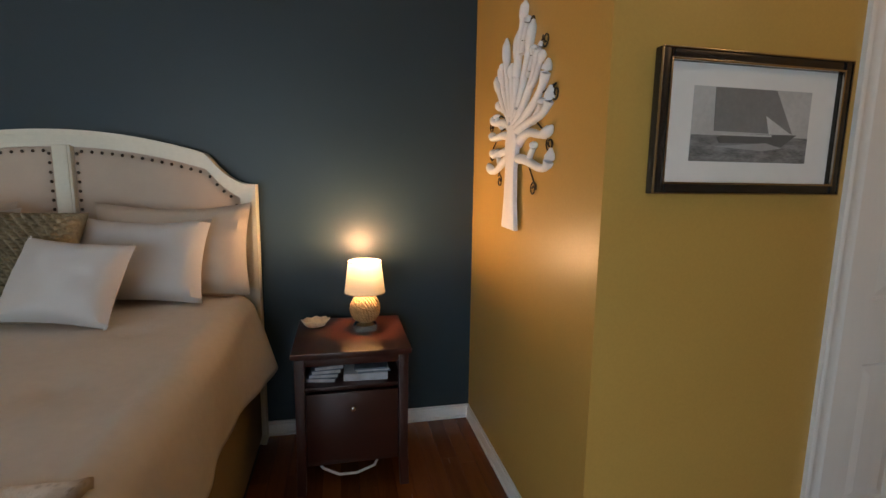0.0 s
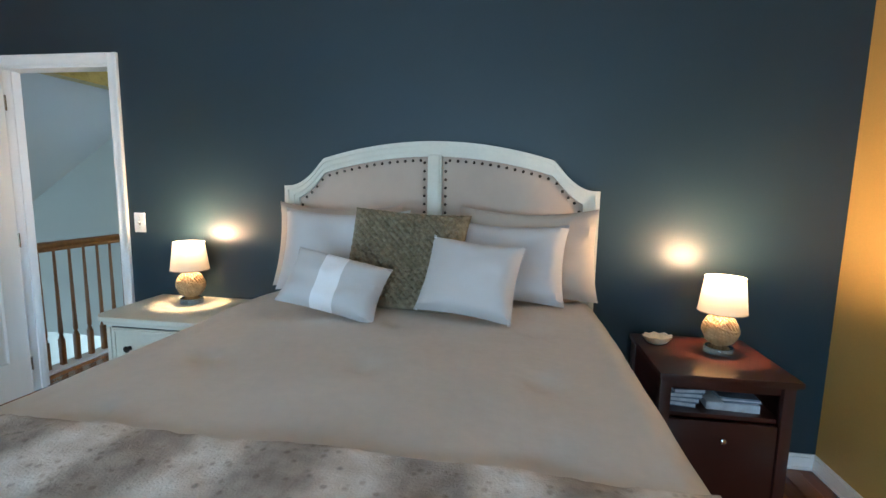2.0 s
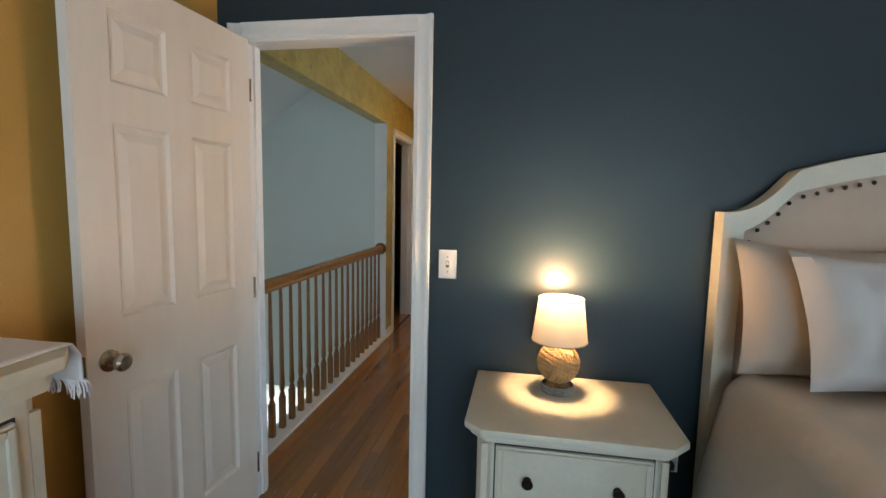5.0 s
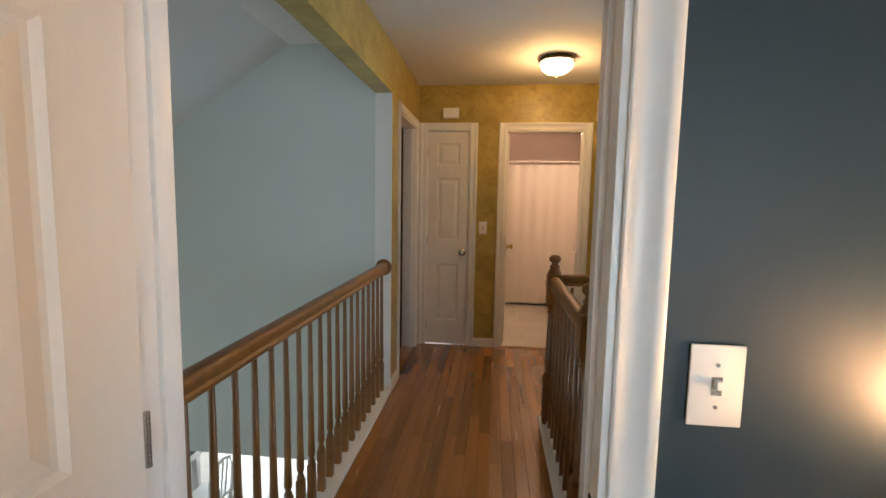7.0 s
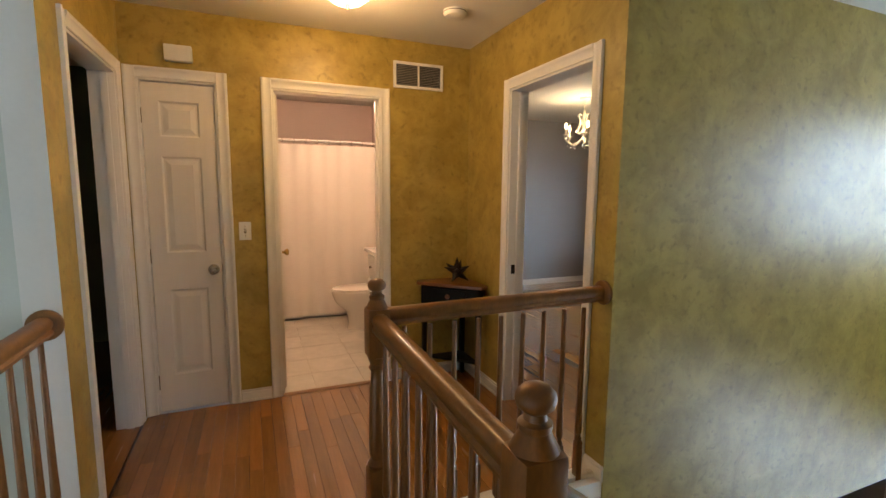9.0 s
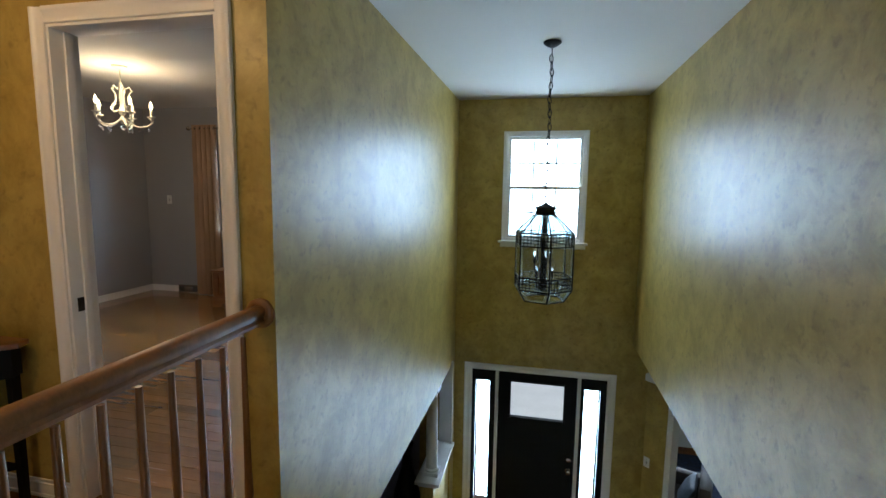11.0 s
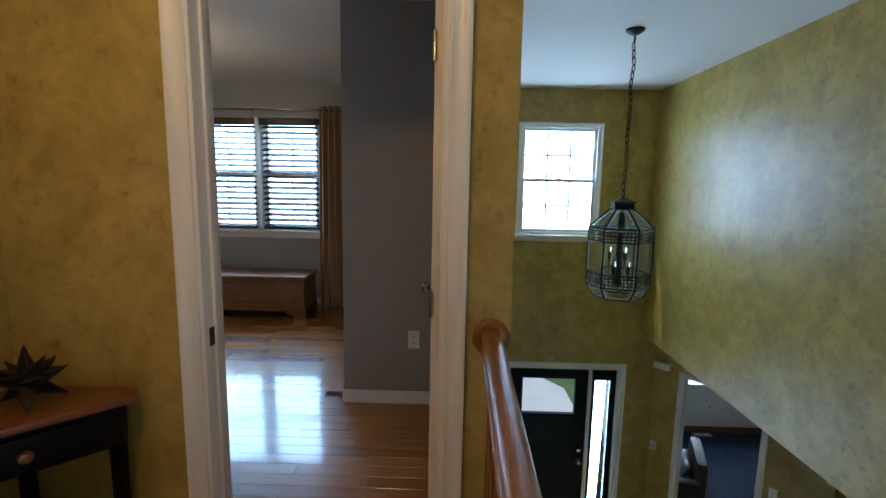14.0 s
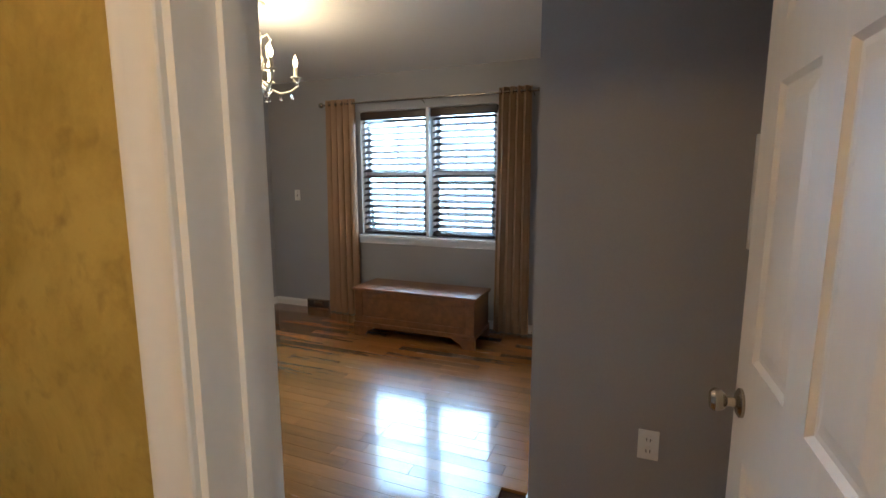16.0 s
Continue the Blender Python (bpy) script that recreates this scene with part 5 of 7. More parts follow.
def dresser():
    ob = thing("dresser", pose(-1.99, -1.75, 0, 0, 0, 90), "cream painted dresser with canted corners and framed drawers", "dresser")
    h = 1.07
    part("top", prism(chamfered(-0.72, 0.72, -0.385, 0.0, 0.05), h - 0.03, h, "z", 0.008), CREAM, ob)
    part("crown", prism(chamfered(-0.70, 0.70, -0.365, -0.002, 0.05), h - 0.07, h - 0.03, "z", 0.012), CREAM, ob)
    part("body", prism(chamfered(-0.675, 0.675, -0.335, -0.004, 0.045), 0.12, h - 0.07, "z", 0.003), CREAM, ob)
    part("plinth", prism(chamfered(-0.70, 0.70, -0.360, -0.003, 0.05), 0.06, 0.14, "z", 0.01), CREAM, ob)
    for x in (-0.62, 0.62):
        for y in (-0.29, -0.05):
            part("bun_foot", lathe([(0.025, 0.0), (0.045, 0.02), (0.045, 0.045), (0.03, 0.062)], 16), CREAM, ob, at=Matrix.Translation((x, y, 0)))
    for s in (-1, 1):
        part("reeded_post", blocks((s * 0.645 - 0.012, s * 0.645 + 0.012, -0.333, -0.320, 0.17, 0.96), bevel=0.003), CREAM, ob)
    for x0, x1 in ((-0.60, -0.02), (0.02, 0.60)):
        for z0, z1 in ((0.17, 0.42), (0.45, 0.70), (0.73, 0.96)):
            part("drawer_gap", blocks((x0 - 0.006, x1 + 0.006, -0.3365, -0.3345, z0 - 0.006, z1 + 0.006)), DARKPL, ob)
            d = framed_drawer(ob, x0, x1, z0, z1, -0.335)
            for x in (x0 + 0.14, x1 - 0.14):
                k = part("knob", lathe([(0.012, 0), (0.006, 0.012), (0.016, 0.018), (0.010, 0.031), (0.002, 0.032)], 16), BRONZE, d, "round dark bronze knob")
                k.matrix_basis = pose(x, -0.347, (z0 + z1) / 2, 90, 0, 0)


dresser()


def runner():
    ob = thing("table_runner", pose(-1.99, -1.75, 1.072, 0, 0, 90), "white woven runner with frayed ends over the dresser", "table runner")
    bm = bmesh.new()
    rows = []
    for i in range(61):
        x = -0.80 + 1.60 * i / 60
        row = []
        for k in range(17):
            y = -0.345 + 0.30 * k / 16
            over = max(0, abs(x) - 0.72)
            xx = math.copysign(0.72 + 0.02 * min(1, over / 0.03), x) if over else x
            z = 0.004 - (over * 1.1 if over else 0) + 0.004 * noise.noise((x * 7, y * 9, 1))
            row.append(bm.verts.new((xx, y, z)))
        rows.append(row)
    for a, b in zip(rows, rows[1:]):
        for k in range(16):
            bm.faces.new((a[k], a[k + 1], b[k + 1], b[k]))
    cl = part("cloth", bm, WHITECL, ob)
    mod = cl.modifiers.new("thick", "SOLIDIFY")
    mod.thickness = 0.004
    rng = random.Random(9)
    bm = bmesh.new()
    for s in (-1, 1):
        for k in range(70):
            y = -0.345 + 0.30 * k / 69
            l = 0.03 + 0.02 * rng.random()
            a = Vector((s * 0.742, y, -0.083))
            b = a + Vector((s * rng.uniform(0.0, 0.02), rng.uniform(-0.01, 0.01), -l))
            tube([a, (a + b) / 2 + Vector((s * 0.004, 0, 0)), b], 0.0017, 4, into=bm)
    tagged(part("tassels", bm, WHITECL, ob, "frayed cotton tassels"), kind="stuff")


runner()


def tree_art():
    """Carved tree relief on the gold wall: the trunk splits into many knobbed branches, with thin iron scrolls behind."""
    ob = thing("tree_wall_art", pose(2.713, -0.65, 1.205, 0, 0, -90), "white carved wooden tree wall art with iron scrolls", "wall art")
    rng = random.Random(12)

    def limb(pts, r0, r1, bm, knob_r=0.0):
        P = [Vector((p[0] * (1.12 if p[0] < 0 else 0.95) - 0.12 * max(0.0, p[1] - 0.40), 0, p[1])) for p in pts]
        out = []
        n = 30
        for i in range(n + 1):
            t = i / n
            out.append((1 - t) ** 3 * P[0] + 3 * (1 - t) ** 2 * t * P[1] + 3 * (1 - t) * t * t * P[2] + t ** 3 * P[3])
        rad = []
        for i in range(n + 1):
            t = i / n
            q = (t - 0.88) / 0.125
            rad.append(max(r0 + (r1 - r0) * t ** 0.6, r1 + (knob_r - r1) * max(0.0, 1 - q * q) ** 0.5) * min(1.0, 0.35 + 9 * (1 - t)))
        tube(out, rad, 10, into=bm)

    bm = bmesh.new()
    trunk = prism([(-0.075, 0.0), (0.080, -0.005), (0.058, 0.12), (0.052, 0.26), (0.075, 0.36), (0.03, 0.43), (-0.03, 0.43), (-0.06, 0.36), (-0.048, 0.25), (-0.056, 0.12)], -0.022, 0.0, bevel=0.006)
    part("trunk", trunk, PLASTER, ob)
    main = [
        ((0.04, 0.29), (0.20, 0.30), (0.36, 0.17), (0.375, 0.315)), ((-0.02, 0.30), (-0.13, 0.31), (-0.22, 0.18), (-0.31, 0.285)),
        ((-0.03, 0.32), (-0.14, 0.35), (-0.18, 0.29), (-0.27, 0.34)), ((0.05, 0.35), (0.19, 0.44), (0.26, 0.32), (0.375, 0.39)),
        ((-0.03, 0.38), (-0.15, 0.43), (-0.25, 0.36), (-0.27, 0.43)), ((-0.03, 0.42), (-0.13, 0.49), (-0.22, 0.43), (-0.255, 0.50)),
        ((-0.02, 0.44), (-0.08, 0.53), (-0.15, 0.50), (-0.185, 0.555)), ((-0.02, 0.44), (-0.10, 0.52), (-0.16, 0.56), (-0.20, 0.675)),
        ((-0.02, 0.46), (-0.08, 0.55), (-0.13, 0.60), (-0.145, 0.715)), ((-0.01, 0.46), (-0.05, 0.57), (-0.09, 0.64), (-0.075, 0.81)),
        ((0.0, 0.40), (0.01, 0.52), (0.03, 0.64), (0.055, 0.80)), ((0.03, 0.62), (0.05, 0.72), (0.10, 0.80), (0.135, 0.895)),
        ((0.0, 0.44), (0.0, 0.54), (-0.03, 0.60), (-0.02, 0.69)), ((0.03, 0.46), (0.10, 0.56), (0.14, 0.66), (0.215, 0.80)),
        ((0.03, 0.44), (0.13, 0.52), (0.20, 0.56), (0.285, 0.70)), ((0.04, 0.42), (0.16, 0.47), (0.30, 0.50), (0.35, 0.625)),
        ((0.05, 0.40), (0.18, 0.45), (0.36, 0.40), (0.365, 0.53)),
    ]
    for k, pts in enumerate(main):
        br = bmesh.new()
        limb(pts, 0.022, 0.0125, br, 0.021)
        part("branch", br, PLASTER, ob)
    twigs = [
        ((0.18, 0.27), (0.16, 0.30), (0.22, 0.31), (0.215, 0.35)), ((-0.14, 0.27), (-0.19, 0.29), (-0.16, 0.31), (-0.20, 0.34)),
        ((0.095, 0.70), (0.09, 0.74), (0.15, 0.79), (0.165, 0.83)), ((0.19, 0.56), (0.24, 0.57), (0.25, 0.63), (0.31, 0.66)),
        ((-0.09, 0.60), (-0.13, 0.62), (-0.11, 0.68), (-0.13, 0.715)), ((-0.14, 0.44), (-0.19, 0.46), (-0.20, 0.48), (-0.20, 0.505)),
        ((0.16, 0.60), (0.19, 0.63), (0.19, 0.67), (0.23, 0.70)), ((0.20, 0.42), (0.25, 0.46), (0.28, 0.46), (0.285, 0.50)),
    ]
    for pts in twigs:
        br = bmesh.new()
        limb(pts, 0.014, 0.011, br, 0.018)
        part("twig", br, PLASTER, ob)
    for x, z, s, a in ((-0.19, 0.20, -1, 0.4), (-0.07, 0.20, -1, 0.2), (0.20, 0.17, 1, 0.0), (0.33, 0.33, 1, 1.0), (0.36, 0.50, 1, 0.8), (0.26, 0.70, 1, 1.2), (-0.05, 0.76, -1, 1.3), (-0.24, 0.66, -1, 1.4), (-0.33, 0.46, -1, 1.1), (-0.31, 0.32, -1, 0.9), (0.13, 0.80, 1, 1.2)):
        pts = []
        for k in range(30):
            t = k / 29
            ang = a * 2 + t * 9.0
            rad = 0.030 * (1 - 0.75 * t)
            pts.append(Vector((x + s * rad * math.cos(ang), 0.006, z + rad * math.sin(ang))))
        start = Vector((0.0 + s * 0.03, 0.006, min(z + 0.12, 0.44)))
        mid = (start + pts[0]) / 2 + Vector((s * 0.02, 0, 0.03))
        part("scroll", tube([start, mid] + pts, 0.0032, 6), IRON, ob, "thin dark iron scroll")


tree_art()


def ship_picture():
    ob = thing("framed_picture", pose(3.185, -1.333, 1.574), "sailing yacht photograph in a pewter frame with white mat", "picture")
    w, h = 0.328, 0.2
    fw = 0.034
    for x0, x1, z0, z1 in ((-w, -w + fw, -h, h), (w - fw, w, -h, h), (-w + fw, w - fw, h - fw, h), (-w + fw, w - fw, -h, -h + fw)):
        part("frame_side", blocks((x0, x1, -0.028, -0.003, z0, z1), (x0 + 0.006, x1 - 0.006, -0.034, -0.026, z0 + (0.006 if z1 - z0 < 0.1 else 0), z1 - (0.006 if z1 - z0 < 0.1 else 0)), bevel=0.003), PEWTER, ob)
    for e, lip in ((0.0, 0.004), (fw - 0.006, 0.006)):
        part("silver_lip", blocks((-w + e, -w + e + lip, -0.037, -0.030, -h + e, h - e), (w - e - lip, w - e, -0.037, -0.030, -h + e, h - e), (-w + e + lip, w - e - lip, -0.037, -0.030, h - e - lip, h - e), (-w + e + lip, w - e - lip, -0.037, -0.030, -h + e, -h + e + lip), bevel=0.001), NICKEL, ob, "worn silver bead")
    part("mat_board", blocks((-w + fw, w - fw, -0.016, -0.004, -h + fw, h - fw)), MATB, ob)
    a, b, c, d = -0.205, 0.205, -0.105, 0.105
    tone = lambda n, v: material(n, (v, v * 0.97, v * 0.93), 0.7, var=0.12, scale=12, grain=80)
    photo = part("photograph", blocks((a, b, -0.0175, -0.015, c, d)), tone("photo_sky", 0.46), ob, "black and white photograph")
    part("sea", blocks((a, b, -0.0185, -0.017, c, c + 0.075)), material("photo_sea", (0.20, 0.195, 0.19), 0.7, var=0.55, scale=14, grain=60, stretch=(1, 1, 4)), photo)
    part("main_sail", prism([(-0.135, 0.104), (0.075, 0.104), (0.145, -0.018), (0.05, -0.020), (-0.13, -0.018)], -0.0195, -0.018), tone("photo_sail", 0.20), photo)
    part("jib_sail", prism([(0.045, 0.03), (0.14, -0.020), (0.062, -0.024)], -0.0203, -0.0188), tone("photo_jib", 0.50), photo)
    part("hull", prism([(-0.12, -0.035), (-0.08, -0.024), (0.16, -0.022), (0.11, -0.058), (0.02, -0.050), (-0.11, -0.052)], -0.0212, -0.0195), tone("photo_hull", 0.12), photo)
    part("deck", blocks((-0.10, 0.07, -0.0218, -0.0208, -0.030, -0.024)), tone("photo_deck", 0.5), photo)
    part("spray", prism([(-0.13, -0.062), (0.05, -0.048), (0.11, -0.062), (0.04, -0.072)], -0.0222, -0.021), tone("photo_spray", 0.34), photo)


ship_picture()


def switch_plate(name, m, label, outlet=False, group="wall plates"):
    ob = thing(name, m, label, "switch" if not outlet else "outlet", group)
    part("plate", blocks((-0.036, 0.036, -0.006, 0.0, -0.058, 0.058), bevel=0.0025), PLASTIC, ob)
    if outlet:
        for z in (-0.022, 0.022):
            o = part("socket", lathe([(0.017, 0), (0.016, 0.003), (0.002, 0.0032)], 18), PLASTIC, ob)
            o.matrix_basis = pose(0, -0.006, z, 90, 0, 0)
            part("slot", blocks((-0.008, -0.005, -0.0096, -0.0088, -0.006 , 0.006), (0.005, 0.008, -0.0096, -0.0088, -0.006, 0.006)), DARKPL, ob, at=Matrix.Translation((0, 0, z)))
    else:
        part("toggle_slot", blocks((-0.007, 0.007, -0.0072, -0.0058, -0.013, 0.013)), NICKEL, ob)
        part("toggle", blocks((-0.004, 0.004, -0.017, -0.006, -0.002, 0.010), bevel=0.0015), PLASTIC, ob)
        for z in (-0.030, 0.030):
            part("screw", lathe([(0.003, 0), (0.003, 0.001)], 10), NICKEL, ob, at=pose(0, -0.006, z, 90, 0, 0))
    return ob


switch_plate("light_switch", pose(-1.013, -0.0005, 1.136), "white toggle switch on the blue wall")
switch_plate("light_switch", pose(-1.422, 3.6995, 1.14), "white toggle switch on the gold glazed wall")
switch_plate("wall_outlet", pose(-0.13, -0.0005, 0.42), "white outlet on the blue wall beside the bed", True)
switch_plate("wall_outlet", pose(1.5795, 2.535, 0.425, 0, 0, -90), "white outlet low on the grey closet wall", True)
switch_plate("light_switch", pose(3.91, -0.116, -1.60, 0, 0, 225), "white switch on the angled foyer wall")
switch_plate("light_switch", pose(3.075, -0.95, -1.60, 0, 0, 225), "white switch beside the family room opening")
switch_plate("light_switch", pose(3.9445, 6.05, 1.25, 0, 0, -90), "white switch plate on the grey wall")


def waste_bin():
    """Slim lidded bin between the nightstand and the bed, and the plug above it."""
    ob = thing("waste_bin", pose(-0.135, -0.25, 0), "slim black lidded bin on the floor beside the bed", "bin")
    part("body", prism([(-0.062, 0.0), (0.062, 0.0), (0.074, 0.262), (-0.074, 0.262)], -0.085, 0.085, bevel=0.012), DARKPL, ob)
    lid = part("lid", blocks((-0.078, 0.078, -0.090, 0.090, 0.264, 0.292), bevel=0.012), BLACKW, ob, "glossy black lid")
    part("lid_rim", blocks((-0.080, 0.080, -0.092, 0.092, 0.258, 0.266), bevel=0.003), STEEL, lid, "bright steel rim")
    ob = thing("power_plug", pose(-0.13, -0.0101, 0.398), "black plug in the outlet with a cord hanging down", "plug")
    part("plug_body", blocks((-0.014, 0.014, -0.030, 0.0, -0.014, 0.014), bevel=0.004), DARKPL, ob)
    part("cord", tube([(0.0, -0.026, -0.012), (0.004, -0.034, -0.10), (0.010, -0.030, -0.25), (0.030, -0.026, -0.392)], 0.003, 6), DARKPL, ob, "thin black cord")


waste_bin()


# ---- hall fixtures ----
def hall_light():
    ob = thing("ceiling_light", pose(-0.90, 2.91, TOP), "flush ceiling light with a faceted glass bowl, switched on", "ceiling light")
    bm = bmesh.new()
    part("canopy", lathe([(0.110, -0.001), (0.118, -0.008), (0.136, -0.030), (0.132, -0.036), (0.118, -0.036), (0.10, -0.034)], 8), BRASS, ob, "antique brass eight-sided canopy", smooth=False)
    part("bowl", lathe([(0.115, -0.034), (0.120, -0.050), (0.108, -0.085), (0.070, -0.112), (0.015, -0.120)], 16), DOME, ob, "glowing glass bowl", smooth=False)
    part("finial", lathe([(0.012, -0.120), (0.014, -0.128), (0.006, -0.140), (0.002, -0.144)], 12), BRASS, ob)


def smoke_detector():
    ob = thing("smoke_detector", pose(-0.247, 3.07, TOP), "round white smoke detector on the hall ceiling", "smoke detector")
    part("housing", lathe([(0.068, -0.001), (0.068, -0.018), (0.058, -0.032), (0.030, -0.038), (0.002, -0.038)], 28), PLASTIC, ob)
    part("vent_ring", lathe([(0.0685, -0.010), (0.070, -0.012), (0.0685, -0.014)], 28), DARKPL, ob)


def alarm_box():
    ob = thing("door_chime", pose(-1.738, 3.699, 2.185), "white plastic chime box on the gold wall above the closet", "door chime")
    part("case", blocks((-0.072, 0.072, -0.05, 0.0, -0.045, 0.045), bevel=0.008), PLASTIC, ob)
    part("grille", blocks(*[(-0.05, 0.05, -0.0525, -0.049, -0.028 + 0.012 * k, -0.023 + 0.012 * k) for k in range(5)]), PLASTIC, ob)


def air_vent():
    ob = thing("air_vent", pose(-0.25, 3.699, 2.208), "white return-air grille with dark louvres high on the wall", "air vent")
    part("frame_rim", blocks((-0.185, -0.165, -0.012, 0, -0.09, 0.09), (0.165, 0.185, -0.012, 0, -0.09, 0.09), (-0.165, 0.165, -0.012, 0, 0.07, 0.09), (-0.165, 0.165, -0.012, 0, -0.09, -0.07), (-0.006, 0.006, -0.012, 0, -0.07, 0.07), bevel=0.003), TRIM, ob)
    part("backing", blocks((-0.165, 0.165, -0.003, -0.001, -0.07, 0.07)), DARKPL, ob)
    slat = None
    for k in range(12):
        m = pose(0, -0.006, -0.062 + 0.0112 * k, 35, 0, 0)
        slat = part("slat", blocks((-0.165, 0.165, -0.004, 0.004, -0.0006, 0.0006)), GREY, ob, at=m) if k == 0 else (twin(slat, ob, m), slat)[1]


hall_light()
smoke_detector()
alarm_box()
air_vent()


def corner_table():
    ob = thing("corner_table", pose(0.125, 3.675, 0), "small black corner table with a honey wood top, one drawer", "table")
    tri = [(-0.005, -0.005), (-0.39, -0.005), (-0.42, -0.07), (-0.07, -0.42), (-0.005, -0.39)]
    part("tabletop", prism(tri, 0.73, 0.752, "z", 0.004), TABLEW, ob, "honey wood top")
    inner = [(-0.02, -0.02), (-0.36, -0.02), (-0.385, -0.075), (-0.075, -0.385), (-0.02, -0.36)]
    part("apron", prism(inner, 0.60, 0.73, "z", 0.002), BLACKW, ob, "black painted apron")
    dr = part("drawer", blocks((-0.13, 0.13, -0.008, 0.004, 0.618, 0.712), bevel=0.003), BLACKW, ob, at=pose(-0.235, -0.235, 0, 0, 0, -45))
    k = part("knob", lathe([(0.010, 0), (0.008, 0.01), (0.018, 0.016), (0.014, 0.028), (0.002, 0.03)], 16), TABLEW, dr, "turned wood knob")
    k.matrix_basis = pose(0, -0.008, 0.665, 90, 0, 0)
    for x, y in ((-0.03, -0.03), (-0.352, -0.055), (-0.055, -0.352)):
        part("leg", prism([(-0.018, 0.60), (0.018, 0.60), (0.012, 0.0), (-0.012, 0.0)], -0.016, 0.016), BLACKW, ob, at=Matrix.Translation((x, y, 0)))
    part("low_shelf", prism([(-0.03, -0.03), (-0.33, -0.03), (-0.03, -0.33)], 0.16, 0.178, "z", 0.002), BLACKW, ob)


corner_table()


def star_ornament():
    ob = thing("star_ornament", pose(-0.02, 3.50, 0.752), "dark metal and glass many-pointed star on the corner table", "ornament")
    rng = random.Random(3)
    dirs = [Vector(v).normalized() for v in ((0, 0, 1), (0.9, 0, 0.35), (-0.9, 0.1, 0.35), (0.3, -0.85, 0.35), (-0.4, -0.8, 0.3), (0.3, 0.85, 0.4), (-0.5, 0.7, 0.5), (0.6, -0.5, -0.55), (-0.6, -0.5, -0.55), (0.0, 0.75, -0.55), (0.55, 0.5, 0.8), (-0.1, -0.7, 0.85))]
    c = Vector((0, 0, 0.075))
    core = part("core", sphere(0.036, tuple(c), u=10, v=7), BRONZE, ob, smooth=False)
    for d in dirs:
        u = d.cross(Vector((0.3, 0.5, 0.8))).normalized()
        v = d.cross(u)
        base = [c + d * 0.028 + (u * math.cos(a) + v * math.sin(a)) * 0.026 for a in [math.pi / 2 * k for k in range(4)]]
        tip = c + d * 0.105
        if tip.z < 0.002:
            tip = c + d * (0.073 / -d.z)
        bm = bmesh.new()
        vs = [bm.verts.new(p) for p in base]
        t = bm.verts.new(tip)
        for k in range(4):
            bm.faces.new((vs[k], vs[(k + 1) % 4], t))
        bm.faces.new(vs[::-1])
        pt = part("point", bm, BRONZE, ob, smooth=False)
        for p in base[:2]:
            part("edge_wire", tube([p, tip], 0.0025, 5), IRON, pt)


star_ornament()


# ---- bathroom ----
def shower():
    ob = thing("bathtub", pose(-0.65, 5.98, 0), "white bathtub behind the shower curtain", "bathtub")
    part("apron", blocks((-0.69, 0.69, -0.33, -0.27, 0.0, 0.42), (-0.69, 0.69, -0.33, 0.31, 0.39, 0.42), bevel=0.012), PORC, ob)
    ob = thing("shower_curtain", pose(-0.65, 5.585, 0), "plain white shower curtain hanging in soft folds", "shower curtain")
    bm = bmesh.new()
    rows = []
    for i in range(121):
        x = -0.69 + 1.38 * i / 120
        col = []
        for k in range(9):
            z = 0.045 + 1.83 * k / 8
            col.append(bm.verts.new((x, 0.005 * math.sin(i * 0.47) + 0.007 * math.sin(i * 0.21 + k * 0.2) + 0.01 * noise.noise((i * 0.1, k * 0.3, 0)), z)))
        rows.append(col)
    for a, b in zip(rows, rows[1:]):
        for k in range(8):
            bm.faces.new((a[k], b[k], b[k + 1], a[k + 1]))
    part("cloth", bm, CURT, ob)
    for k in range(12):
        x = -0.65 + 1.30 * k / 11
        pts = [Vector((x, 0.018 * math.cos(a), 1.905 + 0.025 * math.sin(a))) for a in [2 * math.pi * q / 14 for q in range(15)]]
        part("ring", tube(pts, 0.003, 5), STEEL, ob)
    ob = thing("curtain_rod", pose(-0.65, 5.585, 1.915), "white shower curtain rod across the bathroom", "rod")
    part("bar", tube([(-0.70, 0, 0), (0.70, 0, 0)], 0.013, 12), PLASTIC, ob)


shower()


